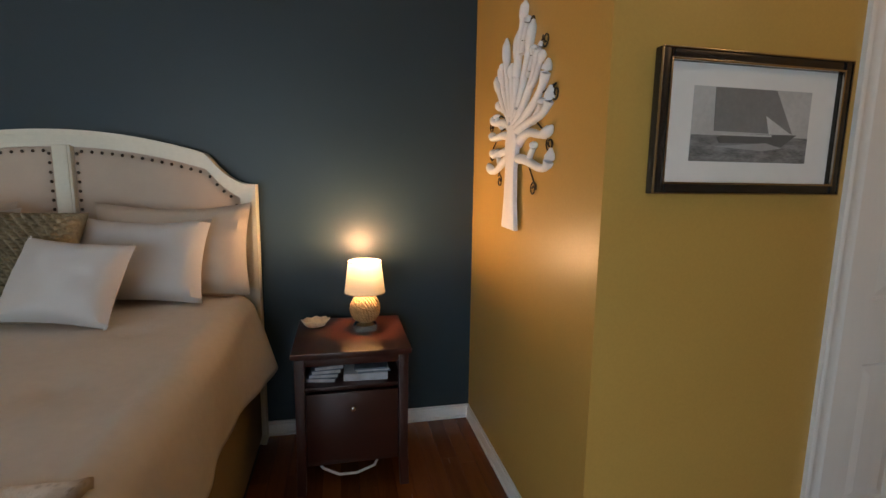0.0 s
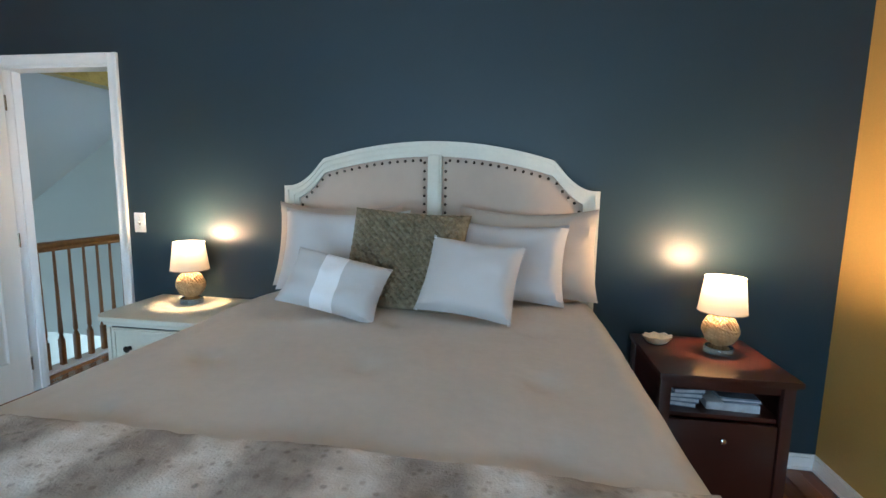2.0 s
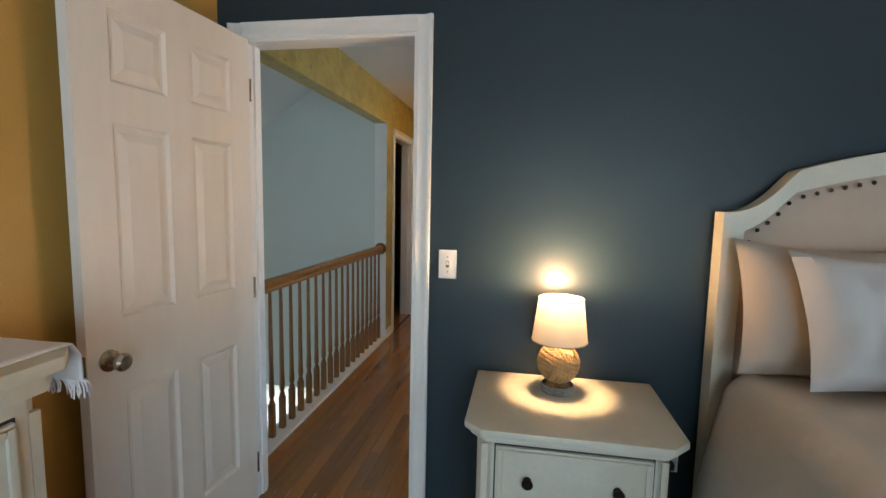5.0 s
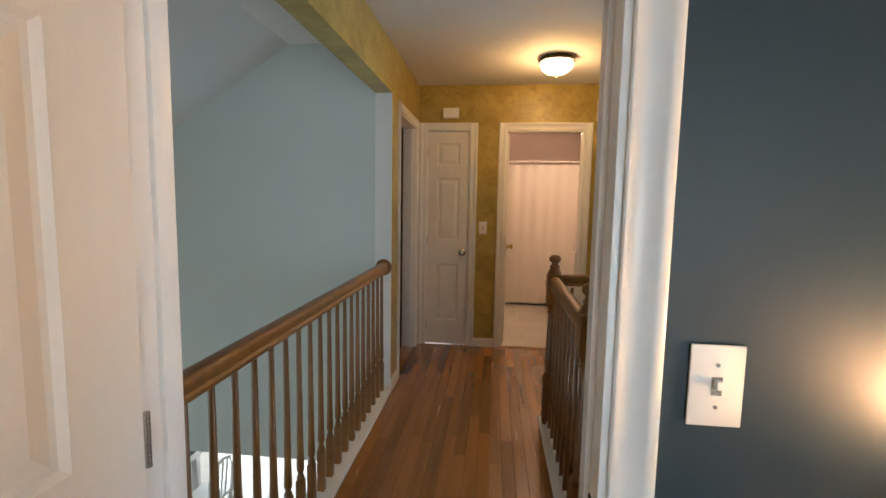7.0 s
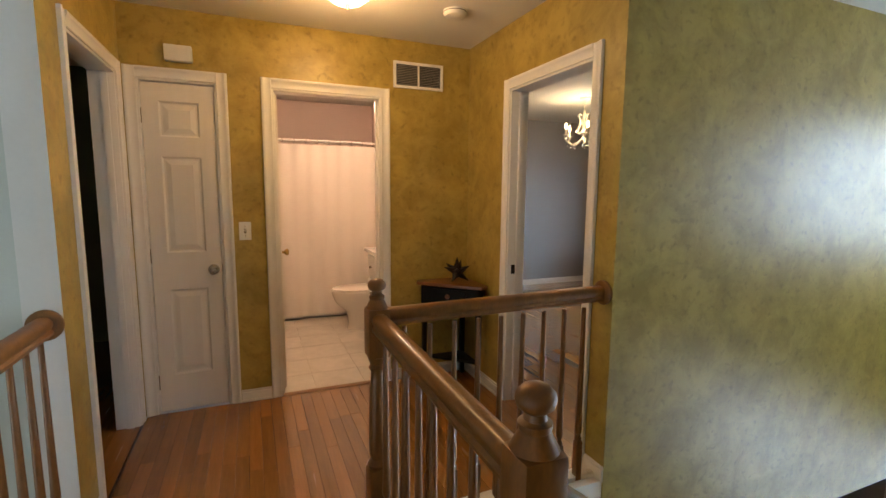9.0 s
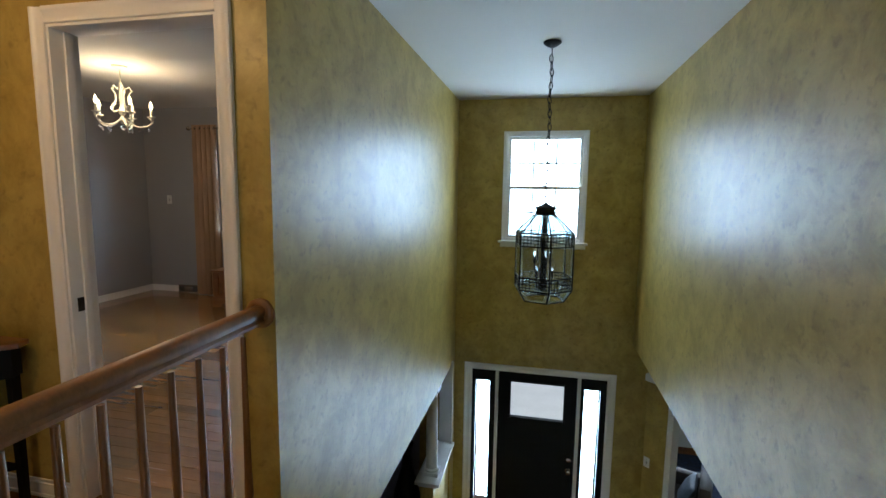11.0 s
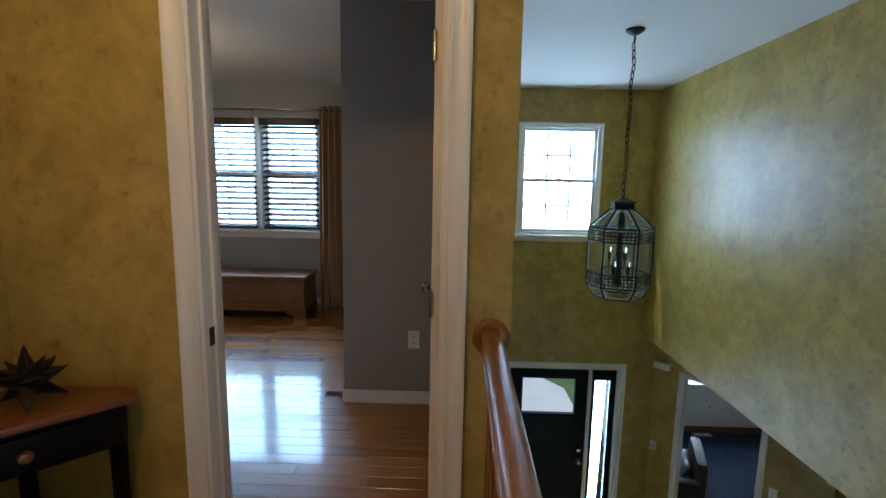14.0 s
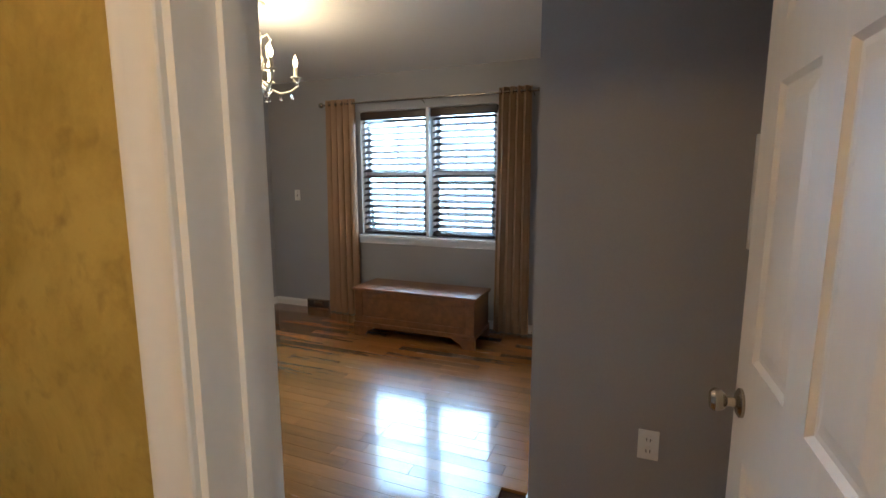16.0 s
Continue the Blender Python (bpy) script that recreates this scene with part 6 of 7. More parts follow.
def toilet():
    ob = thing("toilet", pose(-0.30, 5.12, 0, 0, 0, -90), "white porcelain toilet beside the shower curtain", "toilet")
    bm = bmesh.new()
    rings = []
    for z, w, f, b in ((0.0, 0.10, -0.22, 0.16), (0.05, 0.095, -0.20, 0.15), (0.18, 0.10, -0.22, 0.15), (0.28, 0.15, -0.33, 0.16), (0.36, 0.18, -0.36, 0.17), (0.385, 0.185, -0.365, 0.17)):
        ring = []
        for k in range(28):
            a = 2 * math.pi * k / 28
            yy = math.sin(a)
            ring.append(bm.verts.new((w * math.cos(a), (f if yy < 0 else b) * abs(yy) * (1 if yy < 0 else 1), z)))
        rings.append(ring)
    for p, q in zip(rings, rings[1:]):
        for k in range(28):
            bm.faces.new((p[k], p[(k + 1) % 28], q[(k + 1) % 28], q[k]))
    bm.faces.new(rings[0][::-1])
    bm.faces.new(rings[-1])
    part("bowl", bm, PORC, ob)
    lid = [(0.188 * math.cos(a), (-0.37 if math.sin(a) < 0 else 0.14) * abs(math.sin(a))) for a in [2 * math.pi * k / 32 for k in range(32)]]
    part("seat", prism(lid, 0.386, 0.402, "z", 0.005), PORC, ob)
    part("lid", prism([(x * 0.985, y * 0.985) for x, y in lid], 0.404, 0.424, "z", 0.007), PORC, ob)
    tank = part("tank", blocks((-0.21, 0.21, 0.145, 0.335, 0.39, 0.74), bevel=0.02), PORC, ob)
    part("tank_lid", blocks((-0.22, 0.22, 0.135, 0.345, 0.741, 0.775), bevel=0.01), PORC, tank)


toilet()


def vanity():
    ob = thing("vanity", pose(0.045, 4.42, 0), "white bathroom vanity with drawers beside the door", "vanity")
    part("body", blocks((-0.42, 0.0, -0.30, 0.30, 0.08, 0.84), bevel=0.003), PLASTIC, ob)
    part("toe_kick", blocks((-0.37, 0.0, -0.29, 0.29, 0.0, 0.08)), GREY, ob)
    part("top", blocks((-0.46, 0.0, -0.33, 0.33, 0.841, 0.875), bevel=0.008), PORC, ob, "pale stone top")
    for z0, z1 in ((0.11, 0.34), (0.36, 0.59), (0.61, 0.82)):
        for y0, y1 in ((-0.28, -0.01), (0.01, 0.28)):
            d = part("drawer", blocks((-0.438, -0.42, y0, y1, z0, z1), bevel=0.006), PLASTIC, ob)
            part("knob", sphere(0.012, (-0.448, (y0 + y1) / 2, (z0 + z1) / 2), u=12, v=8), NICKEL, d)


vanity()


def bath_light():
    ob = thing("bath_ceiling_light", pose(-0.55, 4.55, TOP), "round lit ceiling light in the bathroom", "ceiling light")
    part("base", lathe([(0.15, -0.001), (0.15, -0.02), (0.14, -0.025)], 28), PLASTIC, ob)
    part("bowl", lathe([(0.14, -0.025), (0.13, -0.06), (0.08, -0.09), (0.005, -0.1)], 28), DOME, ob)


bath_light()


# ---- dark room ----
def dark_room_things():
    ob = thing("office_chair", pose(-3.2, 4.1, 0, 0, 0, 40), "dark office chair in the unlit room", "chair")
    part("seat", blocks((-0.24, 0.24, -0.24, 0.24, 0.44, 0.52), bevel=0.03), LEATHER, ob)
    part("backrest", blocks((-0.22, 0.22, 0.20, 0.26, 0.55, 1.05), bevel=0.03), LEATHER, ob)
    part("column", lathe([(0.03, 0.10), (0.03, 0.44)], 14), BLACKW, ob)
    for k in range(5):
        a = 2 * math.pi * k / 5
        lg = part("foot", tube([(0, 0, 0.10), (0.28 * math.cos(a), 0.28 * math.sin(a), 0.06)], 0.018, 8), BLACKW, ob)
        part("caster", sphere(0.03, (0.28 * math.cos(a), 0.28 * math.sin(a), 0.03), u=10, v=8), BLACKW, lg)
    ob = thing("tall_cabinet", pose(-4.6, 4.3, 0), "tall dark cabinet against an olive wall", "cabinet")
    part("body", blocks((-0.3, 0.3, -0.6, 0.6, 0.0, 1.5), bevel=0.01), BLACKW, ob)
    part("door", blocks((0.30, 0.315, -0.58, -0.01, 0.05, 1.46), bevel=0.005), BLACKW, ob)
    part("door", blocks((0.30, 0.315, 0.01, 0.58, 0.05, 1.46), bevel=0.005), BLACKW, ob)


dark_room_things()


# ---- foyer ----
def lantern():
    """Six-sided hanging lantern of bevelled panes in dark metal with open fretwork bands."""
    X, Y = 2.02, 1.125
    ob = thing("pendant_lantern", pose(X, Y, 0), "six-sided glass lantern in dark bronze hanging on a chain", "pendant light")
    part("canopy", lathe([(0.002, TOP - 0.001), (0.062, TOP - 0.001), (0.062, TOP - 0.010), (0.035, TOP - 0.030), (0.008, TOP - 0.040)], 24), BRONZE, ob)
    z = TOP - 0.035
    first = None
    k = 0
    chain = part("chain_hook", tube([(0, 0, z), (0, 0, z - 0.02)], 0.004, 6), BRONZE, ob)
    zc = z - 0.03
    while zc > 1.345:
        if first is None:
            pts = []
            for q in range(21):
                a = 2 * math.pi * q / 20
                pts.append(Vector((0.0125 * math.cos(a), 0, 0.029 * math.sin(a))))
            first = part("chain_link", tube(pts, 0.0034, 6), BRONZE, ob, at=Matrix.Translation((0, 0, zc)))
        else:
            twin(first, ob, pose(0.004 * math.sin(1.3 * k), 0.004 * math.cos(0.9 * k), zc, 7 * math.sin(2.1 * k), 6 * math.cos(1.7 * k), 90 * (k % 2) + 25))
        zc -= 0.046
        k += 1
    part("chain_core", tube([(0, 0, z), (0.004, 0.002, 1.9), (-0.003, 0.0, 1.6), (0, 0, 1.33)], 0.0012, 6), BRONZE, ob)
    R, r, zs, zc, zb, zf = 0.215, 0.076, 1.125, 1.255, 0.72, 0.635
    part("crown", lathe([(0.078, zc), (0.078, 1.295), (0.090, 1.297), (0.088, 1.305), (0.05, 1.318), (0.012, 1.335), (0.008, 1.345)], 6), BRONZE, ob, smooth=False)
    turn = math.radians(12)
    cor = lambda rad, zz: [Vector((rad * math.cos(turn + math.pi / 3 * q), rad * math.sin(turn + math.pi / 3 * q), zz)) for q in range(6)]
    top, sh, bo, fo = cor(r, zc), cor(R, zs), cor(R, zb), cor(R - 0.055, zf)
    for q in range(6):
        n = (q + 1) % 6
        for a, b in ((top[q], sh[q]), (sh[q], bo[q]), (bo[q], fo[q]), (fo[q], fo[n]), (top[q], top[n])):
            part("came", tube([a, b], 0.0056, 6), BRONZE, ob)
        for hi, lo in ((1.125, 1.035), (0.81, 0.72)):
            bars = bmesh.new()
            for zz in (hi, hi - 0.022, lo + 0.022, lo):
                tube([Vector((sh[q].x, sh[q].y, zz)), Vector((sh[n].x, sh[n].y, zz))], 0.0052 if zz in (hi, lo) else 0.0030, 5, into=bars)
            tube([Vector((sh[q].x, sh[q].y, (hi + lo) / 2)), Vector((sh[n].x, sh[n].y, (hi + lo) / 2))], 0.0030, 5, into=bars)
            for f in (0.10, 0.22, 0.34, 0.66, 0.78, 0.90):
                p = sh[q].lerp(sh[n], f)
                tube([Vector((p.x, p.y, hi)), Vector((p.x, p.y, lo))], 0.0030, 5, into=bars)
            part("fret_band", bars, BRONZE, ob)
        for quad in ((top[q], top[n], sh[n], sh[q]), (sh[q], sh[n], bo[n], bo[q]), (bo[q], bo[n], fo[n], fo[q])):
            mid = sum(quad, Vector()) / 4
            side = (quad[1] - quad[0]).cross(quad[2] - quad[1]).normalized()
            if side.dot(Vector((mid.x, mid.y, 0))) < 0:
                side = -side
            rim = [mid + (p - mid) * (1 - 0.006 / (p - mid).length) for p in quad]
            flat = [mid + (p - mid) * (1 - 0.030 / (p - mid).length) - side * 0.005 for p in quad]
            bm = bmesh.new()
            bm.faces.new([bm.verts.new(p) for p in flat])
            pane = part("pane", bm, FACET, ob, smooth=False)
            bm = bmesh.new()
            a, b = [bm.verts.new(p) for p in rim], [bm.verts.new(p) for p in flat]
            for e in range(4):
                bm.faces.new((a[e], a[(e + 1) % 4], b[(e + 1) % 4], b[e]))
            border = part("bevelled_edge", bm, FACETRIM, pane, smooth=False)
            for glazing in (pane, border):
                mod = glazing.modifiers.new("thick", "SOLIDIFY")
                mod.thickness = 0.003
                glazing.visible_shadow = False
    part("stem", lathe([(0.012, 1.26), (0.022, 1.20), (0.022, 0.80), (0.030, 0.77), (0.030, 0.72), (0.010, 0.69)], 16), BRONZE, ob)
    for k in range(6):
        a = math.pi / 3 * k + 0.3
        zz = 0.90 if k % 2 else 0.80
        p = Vector((0.065 * math.cos(a), 0.065 * math.sin(a), zz))
        part("candle_arm", tube([Vector((0.018 * math.cos(a), 0.018 * math.sin(a), zz - 0.04)), p - Vector((0, 0, 0.05)), p], 0.006, 8), BRONZE, ob)
        part("candle_sleeve", lathe([(0.010, 0), (0.010, 0.05), (0.006, 0.052)], 12), BRONZE, ob, at=Matrix.Translation(p))
        part("candle_bulb", lathe([(0.008, 0.052), (0.017, 0.080), (0.016, 0.10), (0.006, 0.130), (0.001, 0.142)], 14), CRYSTAL, ob, "unlit clear candle bulb", at=Matrix.Translation(p))


lantern()


def half_wall():
    ob = thing("half_wall", Matrix(), "low wall with a white ledge at the dining room opening", "half wall", kind="structure")
    part("knee_wall", blocks((2.95, 3.73, 2.14, 2.25, LOW, -1.60)), FAUX, ob)
    part("ledge", blocks((2.90, 3.75, 2.07, 2.33, -1.60, -1.565), (2.92, 3.74, 2.10, 2.30, -1.625, -1.60), bevel=0.006), TRIM, ob, "white painted ledge")
    col = thing("column", pose(3.10, 2.195, -1.565), "white round column on the low wall", "column")
    part("plinth", blocks((-0.085, 0.085, -0.085, 0.085, 0.0, 0.04), bevel=0.004), TRIM, col)
    part("shaft", lathe([(0.078, 0.04), (0.078, 0.06), (0.062, 0.075), (0.060, 0.5), (0.054, 0.89), (0.068, 0.905), (0.068, 0.92)], 28), TRIM, col)
    part("cap", blocks((-0.08, 0.08, -0.08, 0.08, 0.92, 0.953), bevel=0.004), TRIM, col)


half_wall()


def dining_things():
    ob = thing("floor_vase", pose(3.28, 2.52, LOW), "tall dark floor vase behind the low wall", "vase")
    part("body", lathe([(0.10, 0.0), (0.13, 0.10), (0.16, 0.45), (0.15, 0.75), (0.09, 0.98), (0.055, 1.10), (0.050, 1.25), (0.075, 1.36), (0.070, 1.365), (0.045, 1.25)], 28), BLACKW, ob)
    ob = thing("candle_sconce", pose(3.945, 2.40, -0.95, 0, 0, -90), "iron wall sconce with a cream candle", "wall sconce")
    part("arm", tube([(0, 0, 0.0), (0, -0.06, -0.06), (0, -0.11, -0.02)], 0.008, 8), IRON, ob)
    part("pan", lathe([(0.045, 0), (0.055, 0.012), (0.05, 0.012), (0.01, 0.004)], 20), IRON, ob, at=Matrix.Translation((0, -0.11, -0.02)))
    part("candle", lathe([(0.035, 0.004), (0.035, 0.15), (0.004, 0.152)], 20), CREAM, ob, at=Matrix.Translation((0, -0.11, -0.02)))
    tagged(mesh_ob("trim_dining_return", blocks((3.938, 3.945, 2.25, 2.55, LOW, -0.61)), FAUX), kind="structure")
    ob = thing("door_chime", pose(3.885, -0.14, -0.60, 0, 0, 225), "white plastic chime box on the angled foyer wall", "door chime")
    part("case", blocks((-0.085, 0.085, -0.06, 0.0, -0.04, 0.04), bevel=0.008), PLASTIC, ob)
    part("grille", blocks(*[(-0.06, 0.06, -0.0625, -0.059, -0.02 + 0.012 * k, -0.016 + 0.012 * k) for k in range(4)]), PLASTIC, ob)


dining_things()


# ---- family room below ----
def family_room():
    ob = thing("navy_rug", pose(5.4, -2.4, LOW), "dark navy carpet covering the family room floor", "carpet")
    part("carpet_top", blocks((-1.25, 0.90, -2.2, 2.05, 0.0, 0.016), bevel=0.004), CARPET, ob)
    ob = thing("armchair", pose(4.42, -0.62, LOW, 0, 0, 160), "brown leather armchair with tapered wooden legs", "armchair")
    part("seat", blocks((-0.30, 0.30, -0.32, 0.25, 0.28, 0.46), bevel=0.05), LEATHER, ob)
    part("backrest", blocks((-0.36, 0.36, 0.22, 0.36, 0.28, 0.86), bevel=0.06), LEATHER, ob)
    for s in (-1, 1):
        part("arm", blocks((s * 0.36 - 0.07, s * 0.36 + 0.07, -0.34, 0.30, 0.26, 0.62), bevel=0.05), LEATHER, ob)
        for y in (-0.28, 0.28):
            part("leg", lathe([(0.014, 0.0), (0.028, 0.27)], 12), CHERRY, ob, at=Matrix.Translation((s * 0.33, y, 0)))
    ob = thing("throw_cushion", pose(4.40, -0.72, LOW + 0.55, -25, 0, 160), "patterned grey cushion on the armchair", "cushion")
    part("cover", cushion_mesh(0.42, 0.36, 0.14, 8.8), BOOKB, ob)
    ob = thing("window_bench", pose(6.42, -2.0, LOW), "low white built-in bench under the family room window", "bench")
    part("body", blocks((-0.16, 0.17, -1.6, 1.6, 0.14, 0.86), bevel=0.005), TRIM, ob)
    part("kick", blocks((-0.14, 0.17, -1.6, 1.6, 0.0, 0.14)), PINE, ob, "wood base")
    part("top", blocks((-0.19, 0.175, -1.62, 1.62, 0.861, 0.90), bevel=0.006), TRIM, ob)
    for k in range(4):
        d = part("door", blocks((-0.175, -0.16, -1.55 + 0.78 * k, -0.82 + 0.78 * k, 0.18, 0.82), bevel=0.005), TRIM, ob)
        part("pull", sphere(0.014, (-0.185, -0.88 + 0.78 * k, 0.5), u=10, v=8), BRONZE, d)
    ob = thing("floor_register", pose(6.2, -2.0, LOW + 0.0165), "pale metal floor register near the bench", "register")
    part("grille", blocks(*[(-0.05, 0.05, -0.15 + 0.02 * k, -0.14 + 0.02 * k, 0, 0.006) for k in range(15)]), PLASTIC, ob)


family_room()


# ---- living room and kitchen below ----
def living_room():
    ob = thing("kitchen_table", pose(-5.9, 4.35, LOW), "large black table with a pale rim seen below the railing", "table")
    part("tabletop", blocks((-0.75, 0.75, -0.6, 0.6, 0.72, 0.755), bevel=0.008), BLACKW, ob)
    part("rim", blocks((-0.78, -0.755, -0.62, 0.62, 0.70, 0.77), (0.755, 0.78, -0.62, 0.62, 0.70, 0.77), (-0.755, 0.755, -0.62, -0.605, 0.70, 0.77), (-0.755, 0.755, 0.605, 0.62, 0.70, 0.77), bevel=0.004), TRIM, ob)
    for x in (-0.68, 0.68):
        for y in (-0.52, 0.52):
            part("leg", blocks((x - 0.04, x + 0.04, y - 0.04, y + 0.04, 0.0, 0.72), bevel=0.005), TRIM, ob)
    chair = thing("dining_chair", pose(-5.35, 3.45, LOW, 0, 0, 190), "white dining chair with a curved back", "chair", "chairs round the black table")
    part("seat", blocks((-0.22, 0.22, -0.21, 0.21, 0.43, 0.46), bevel=0.01), TRIM, chair)
    for x in (-0.19, 0.19):
        for y in (-0.18, 0.18):
            part("leg", blocks((x - 0.018, x + 0.018, y - 0.018, y + 0.018, 0, 0.43), bevel=0.003), TRIM, chair)
    part("backrest", tube([(-0.2, 0.19, 0.46), (-0.21, 0.21, 0.75), (-0.12, 0.23, 0.92), (0, 0.235, 0.95), (0.12, 0.23, 0.92), (0.21, 0.21, 0.75), (0.2, 0.19, 0.46)], 0.018, 10), TRIM, chair)
    for x in (-0.08, 0.0, 0.08):
        part("spindle", tube([(x, 0.19, 0.46), (x, 0.235, 0.93)], 0.009, 8), TRIM, chair)
    copy_thing(chair, pose(-6.4, 3.45, LOW, 0, 0, 175))
    copy_thing(chair, pose(-4.75, 4.4, LOW, 0, 0, 265))
    ob = thing("sofa", pose(-6.2, 0.4, LOW, 0, 0, 90), "dark sofa in the living room", "sofa")
    part("seat", blocks((-1.0, 1.0, -0.45, 0.35, 0.15, 0.45), bevel=0.06), LEATHER, ob)
    part("backrest", blocks((-1.0, 1.0, 0.25, 0.47, 0.15, 0.85), bevel=0.07), LEATHER, ob)
    for s in (-1, 1):
        part("arm", blocks((s * 1.05 - 0.09, s * 1.05 + 0.09, -0.45, 0.45, 0.1, 0.62), bevel=0.06), LEATHER, ob)
    part("plinth", blocks((-1.0, 1.0, -0.40, 0.40, 0.0, 0.16)), BLACKW, ob)


living_room()


# ---- second bedroom ----
def blinds(name, y0, y1, tilt):
    ob = thing(name, pose(3.985, 0, 0), "dark brown wooden blind, slats open, half covering the window", "window blind", "bedroom blinds")
    part("valance", blocks((-0.055, -0.035, y0, y1, 2.005, 2.082), (-0.035, 0.02, y0, y1, 2.03, 2.08), bevel=0.004), BLIND, ob)
    slat = None
    n = 19
    for k in range(n):
        m = pose(-0.008, 0, 0.905 + (1.99 - 0.905) * k / (n - 1), 0, tilt, 0)
        slat = part("slat", blocks((-0.0315, 0.0315, y0 + 0.012, y1 - 0.012, -0.0017, 0.0017)), BLIND, ob, at=m) if k == 0 else (twin(slat, ob, m), slat)[1]
    part("bottom_rail", blocks((-0.032, 0.018, y0 + 0.01, y1 - 0.01, 0.866, 0.885), bevel=0.004), BLIND, ob)
    for y in (y0 + 0.14, y1 - 0.14):
        part("cord", tube([(-0.034, y, 0.88), (-0.034, y, 2.03)], 0.0016, 5), BLIND, ob)


blinds("window_blind", 3.80, 4.447, -33)
blinds("window_blind", 4.492, 5.22, -31)


def drapes():
    rod = thing("curtain_rod", pose(3.865, 0, 2.165), "brushed nickel curtain rod with ball finials", "curtain rod")
    part("bar", tube([(0, 3.42, 0), (0, 5.62, 0)], 0.0095, 12), NICKEL, rod)
    for y in (3.40, 5.64):
        part("finial", sphere(0.027, (0, y, 0), u=16, v=10), NICKEL, rod)
    for y in (3.47, 4.515, 5.57):
        part("bracket", tube([(0, y, -0.012), (0.04, y, -0.012), (0.079, y, -0.03)], 0.006, 8), NICKEL, rod)
    for y0, y1, ph, flare in ((3.475, 3.765, 0.0, -0.10), (5.245, 5.56, 1.2, 0.10)):
        ob = thing("curtain", pose(3.865, 0, 0), "long tan grommet curtain hanging in deep folds", "curtain", "bedroom curtains")
        bm = bmesh.new()
        cols = []
        n = 96
        for i in range(n + 1):
            u = i / n
            col = []
            for k in range(25):
                v = k / 24
                z = 0.012 + 2.195 * v
                spread = 1 + 0.14 * (1 - v)
                mid = (y0 + y1) / 2
                y = mid + (y0 + (y1 - y0) * u - mid) * spread
                depth = 0.034 * (0.75 + 0.25 * v) + 0.006 * math.sin(3 * v + ph)
                x = depth * math.sin(u * 2 * math.pi * 4.5 + ph + 0.5 * (1 - v) * math.sin(u * 5))
                y += 0.010 * math.sin(u * 2 * math.pi * 9 + ph) * (1 - 0.3 * v)
                col.append(bm.verts.new((x - 0.012 * (1 - v), y, z)))
            cols.append(col)
        for a, b in zip(cols, cols[1:]):
            for k in range(24):
                bm.faces.new((a[k], b[k], b[k + 1], a[k + 1]))
        cl = part("cloth", bm, DRAPE, ob)
        for k in range(8):
            y = y0 + (y1 - y0) * (k + 0.5) / 8
            pts = [Vector((0.020 * math.cos(a), y, 2.165 + 0.020 * math.sin(a))) for a in [2 * math.pi * q / 14 for q in range(15)]]
            part("grommet", tube(pts, 0.004, 6), NICKEL, cl)


drapes()


def blanket_chest():
    ob = thing("blanket_chest", pose(3.545, 4.375, 0, 0, 0, -90), "honey wood blanket chest on bracket feet under the window", "chest")
    # local x runs along the window wall, local -y faces the room
    hw, d = 0.575, 0.205
    part("lid", blocks((-hw - 0.02, hw + 0.02, -d - 0.022, d, 0.418, 0.445), bevel=0.006), PINE, ob)
    part("body", blocks((-hw, hw, -d, d - 0.005, 0.10, 0.418), bevel=0.003), PINE, ob)
    part("panel_frame", blocks((-hw, -hw + 0.075, -d - 0.010, -d, 0.12, 0.415), (hw - 0.075, hw, -d - 0.010, -d, 0.12, 0.415), (-hw + 0.075, hw - 0.075, -d - 0.010, -d, 0.36, 0.415), (-hw + 0.075, hw - 0.075, -d - 0.010, -d, 0.12, 0.18), bevel=0.004), PINE, ob)
    part("base_moulding", blocks((-hw - 0.012, hw + 0.012, -d - 0.020, d - 0.004, 0.085, 0.125), bevel=0.006), PINE, ob)
    for s in (-1, 1):
        pts = [(s * (hw + 0.012), 0.0), (s * (hw - 0.10), 0.0), (s * (hw - 0.12), 0.04), (s * (hw - 0.17), 0.06), (s * (hw - 0.20), 0.085), (s * (hw + 0.012), 0.085)]
        part("bracket_foot", prism(pts, -d - 0.018, -d + 0.01), PINE, ob)
        part("bracket_foot", prism(pts, d - 0.03, d - 0.004), PINE, ob)


blanket_chest()


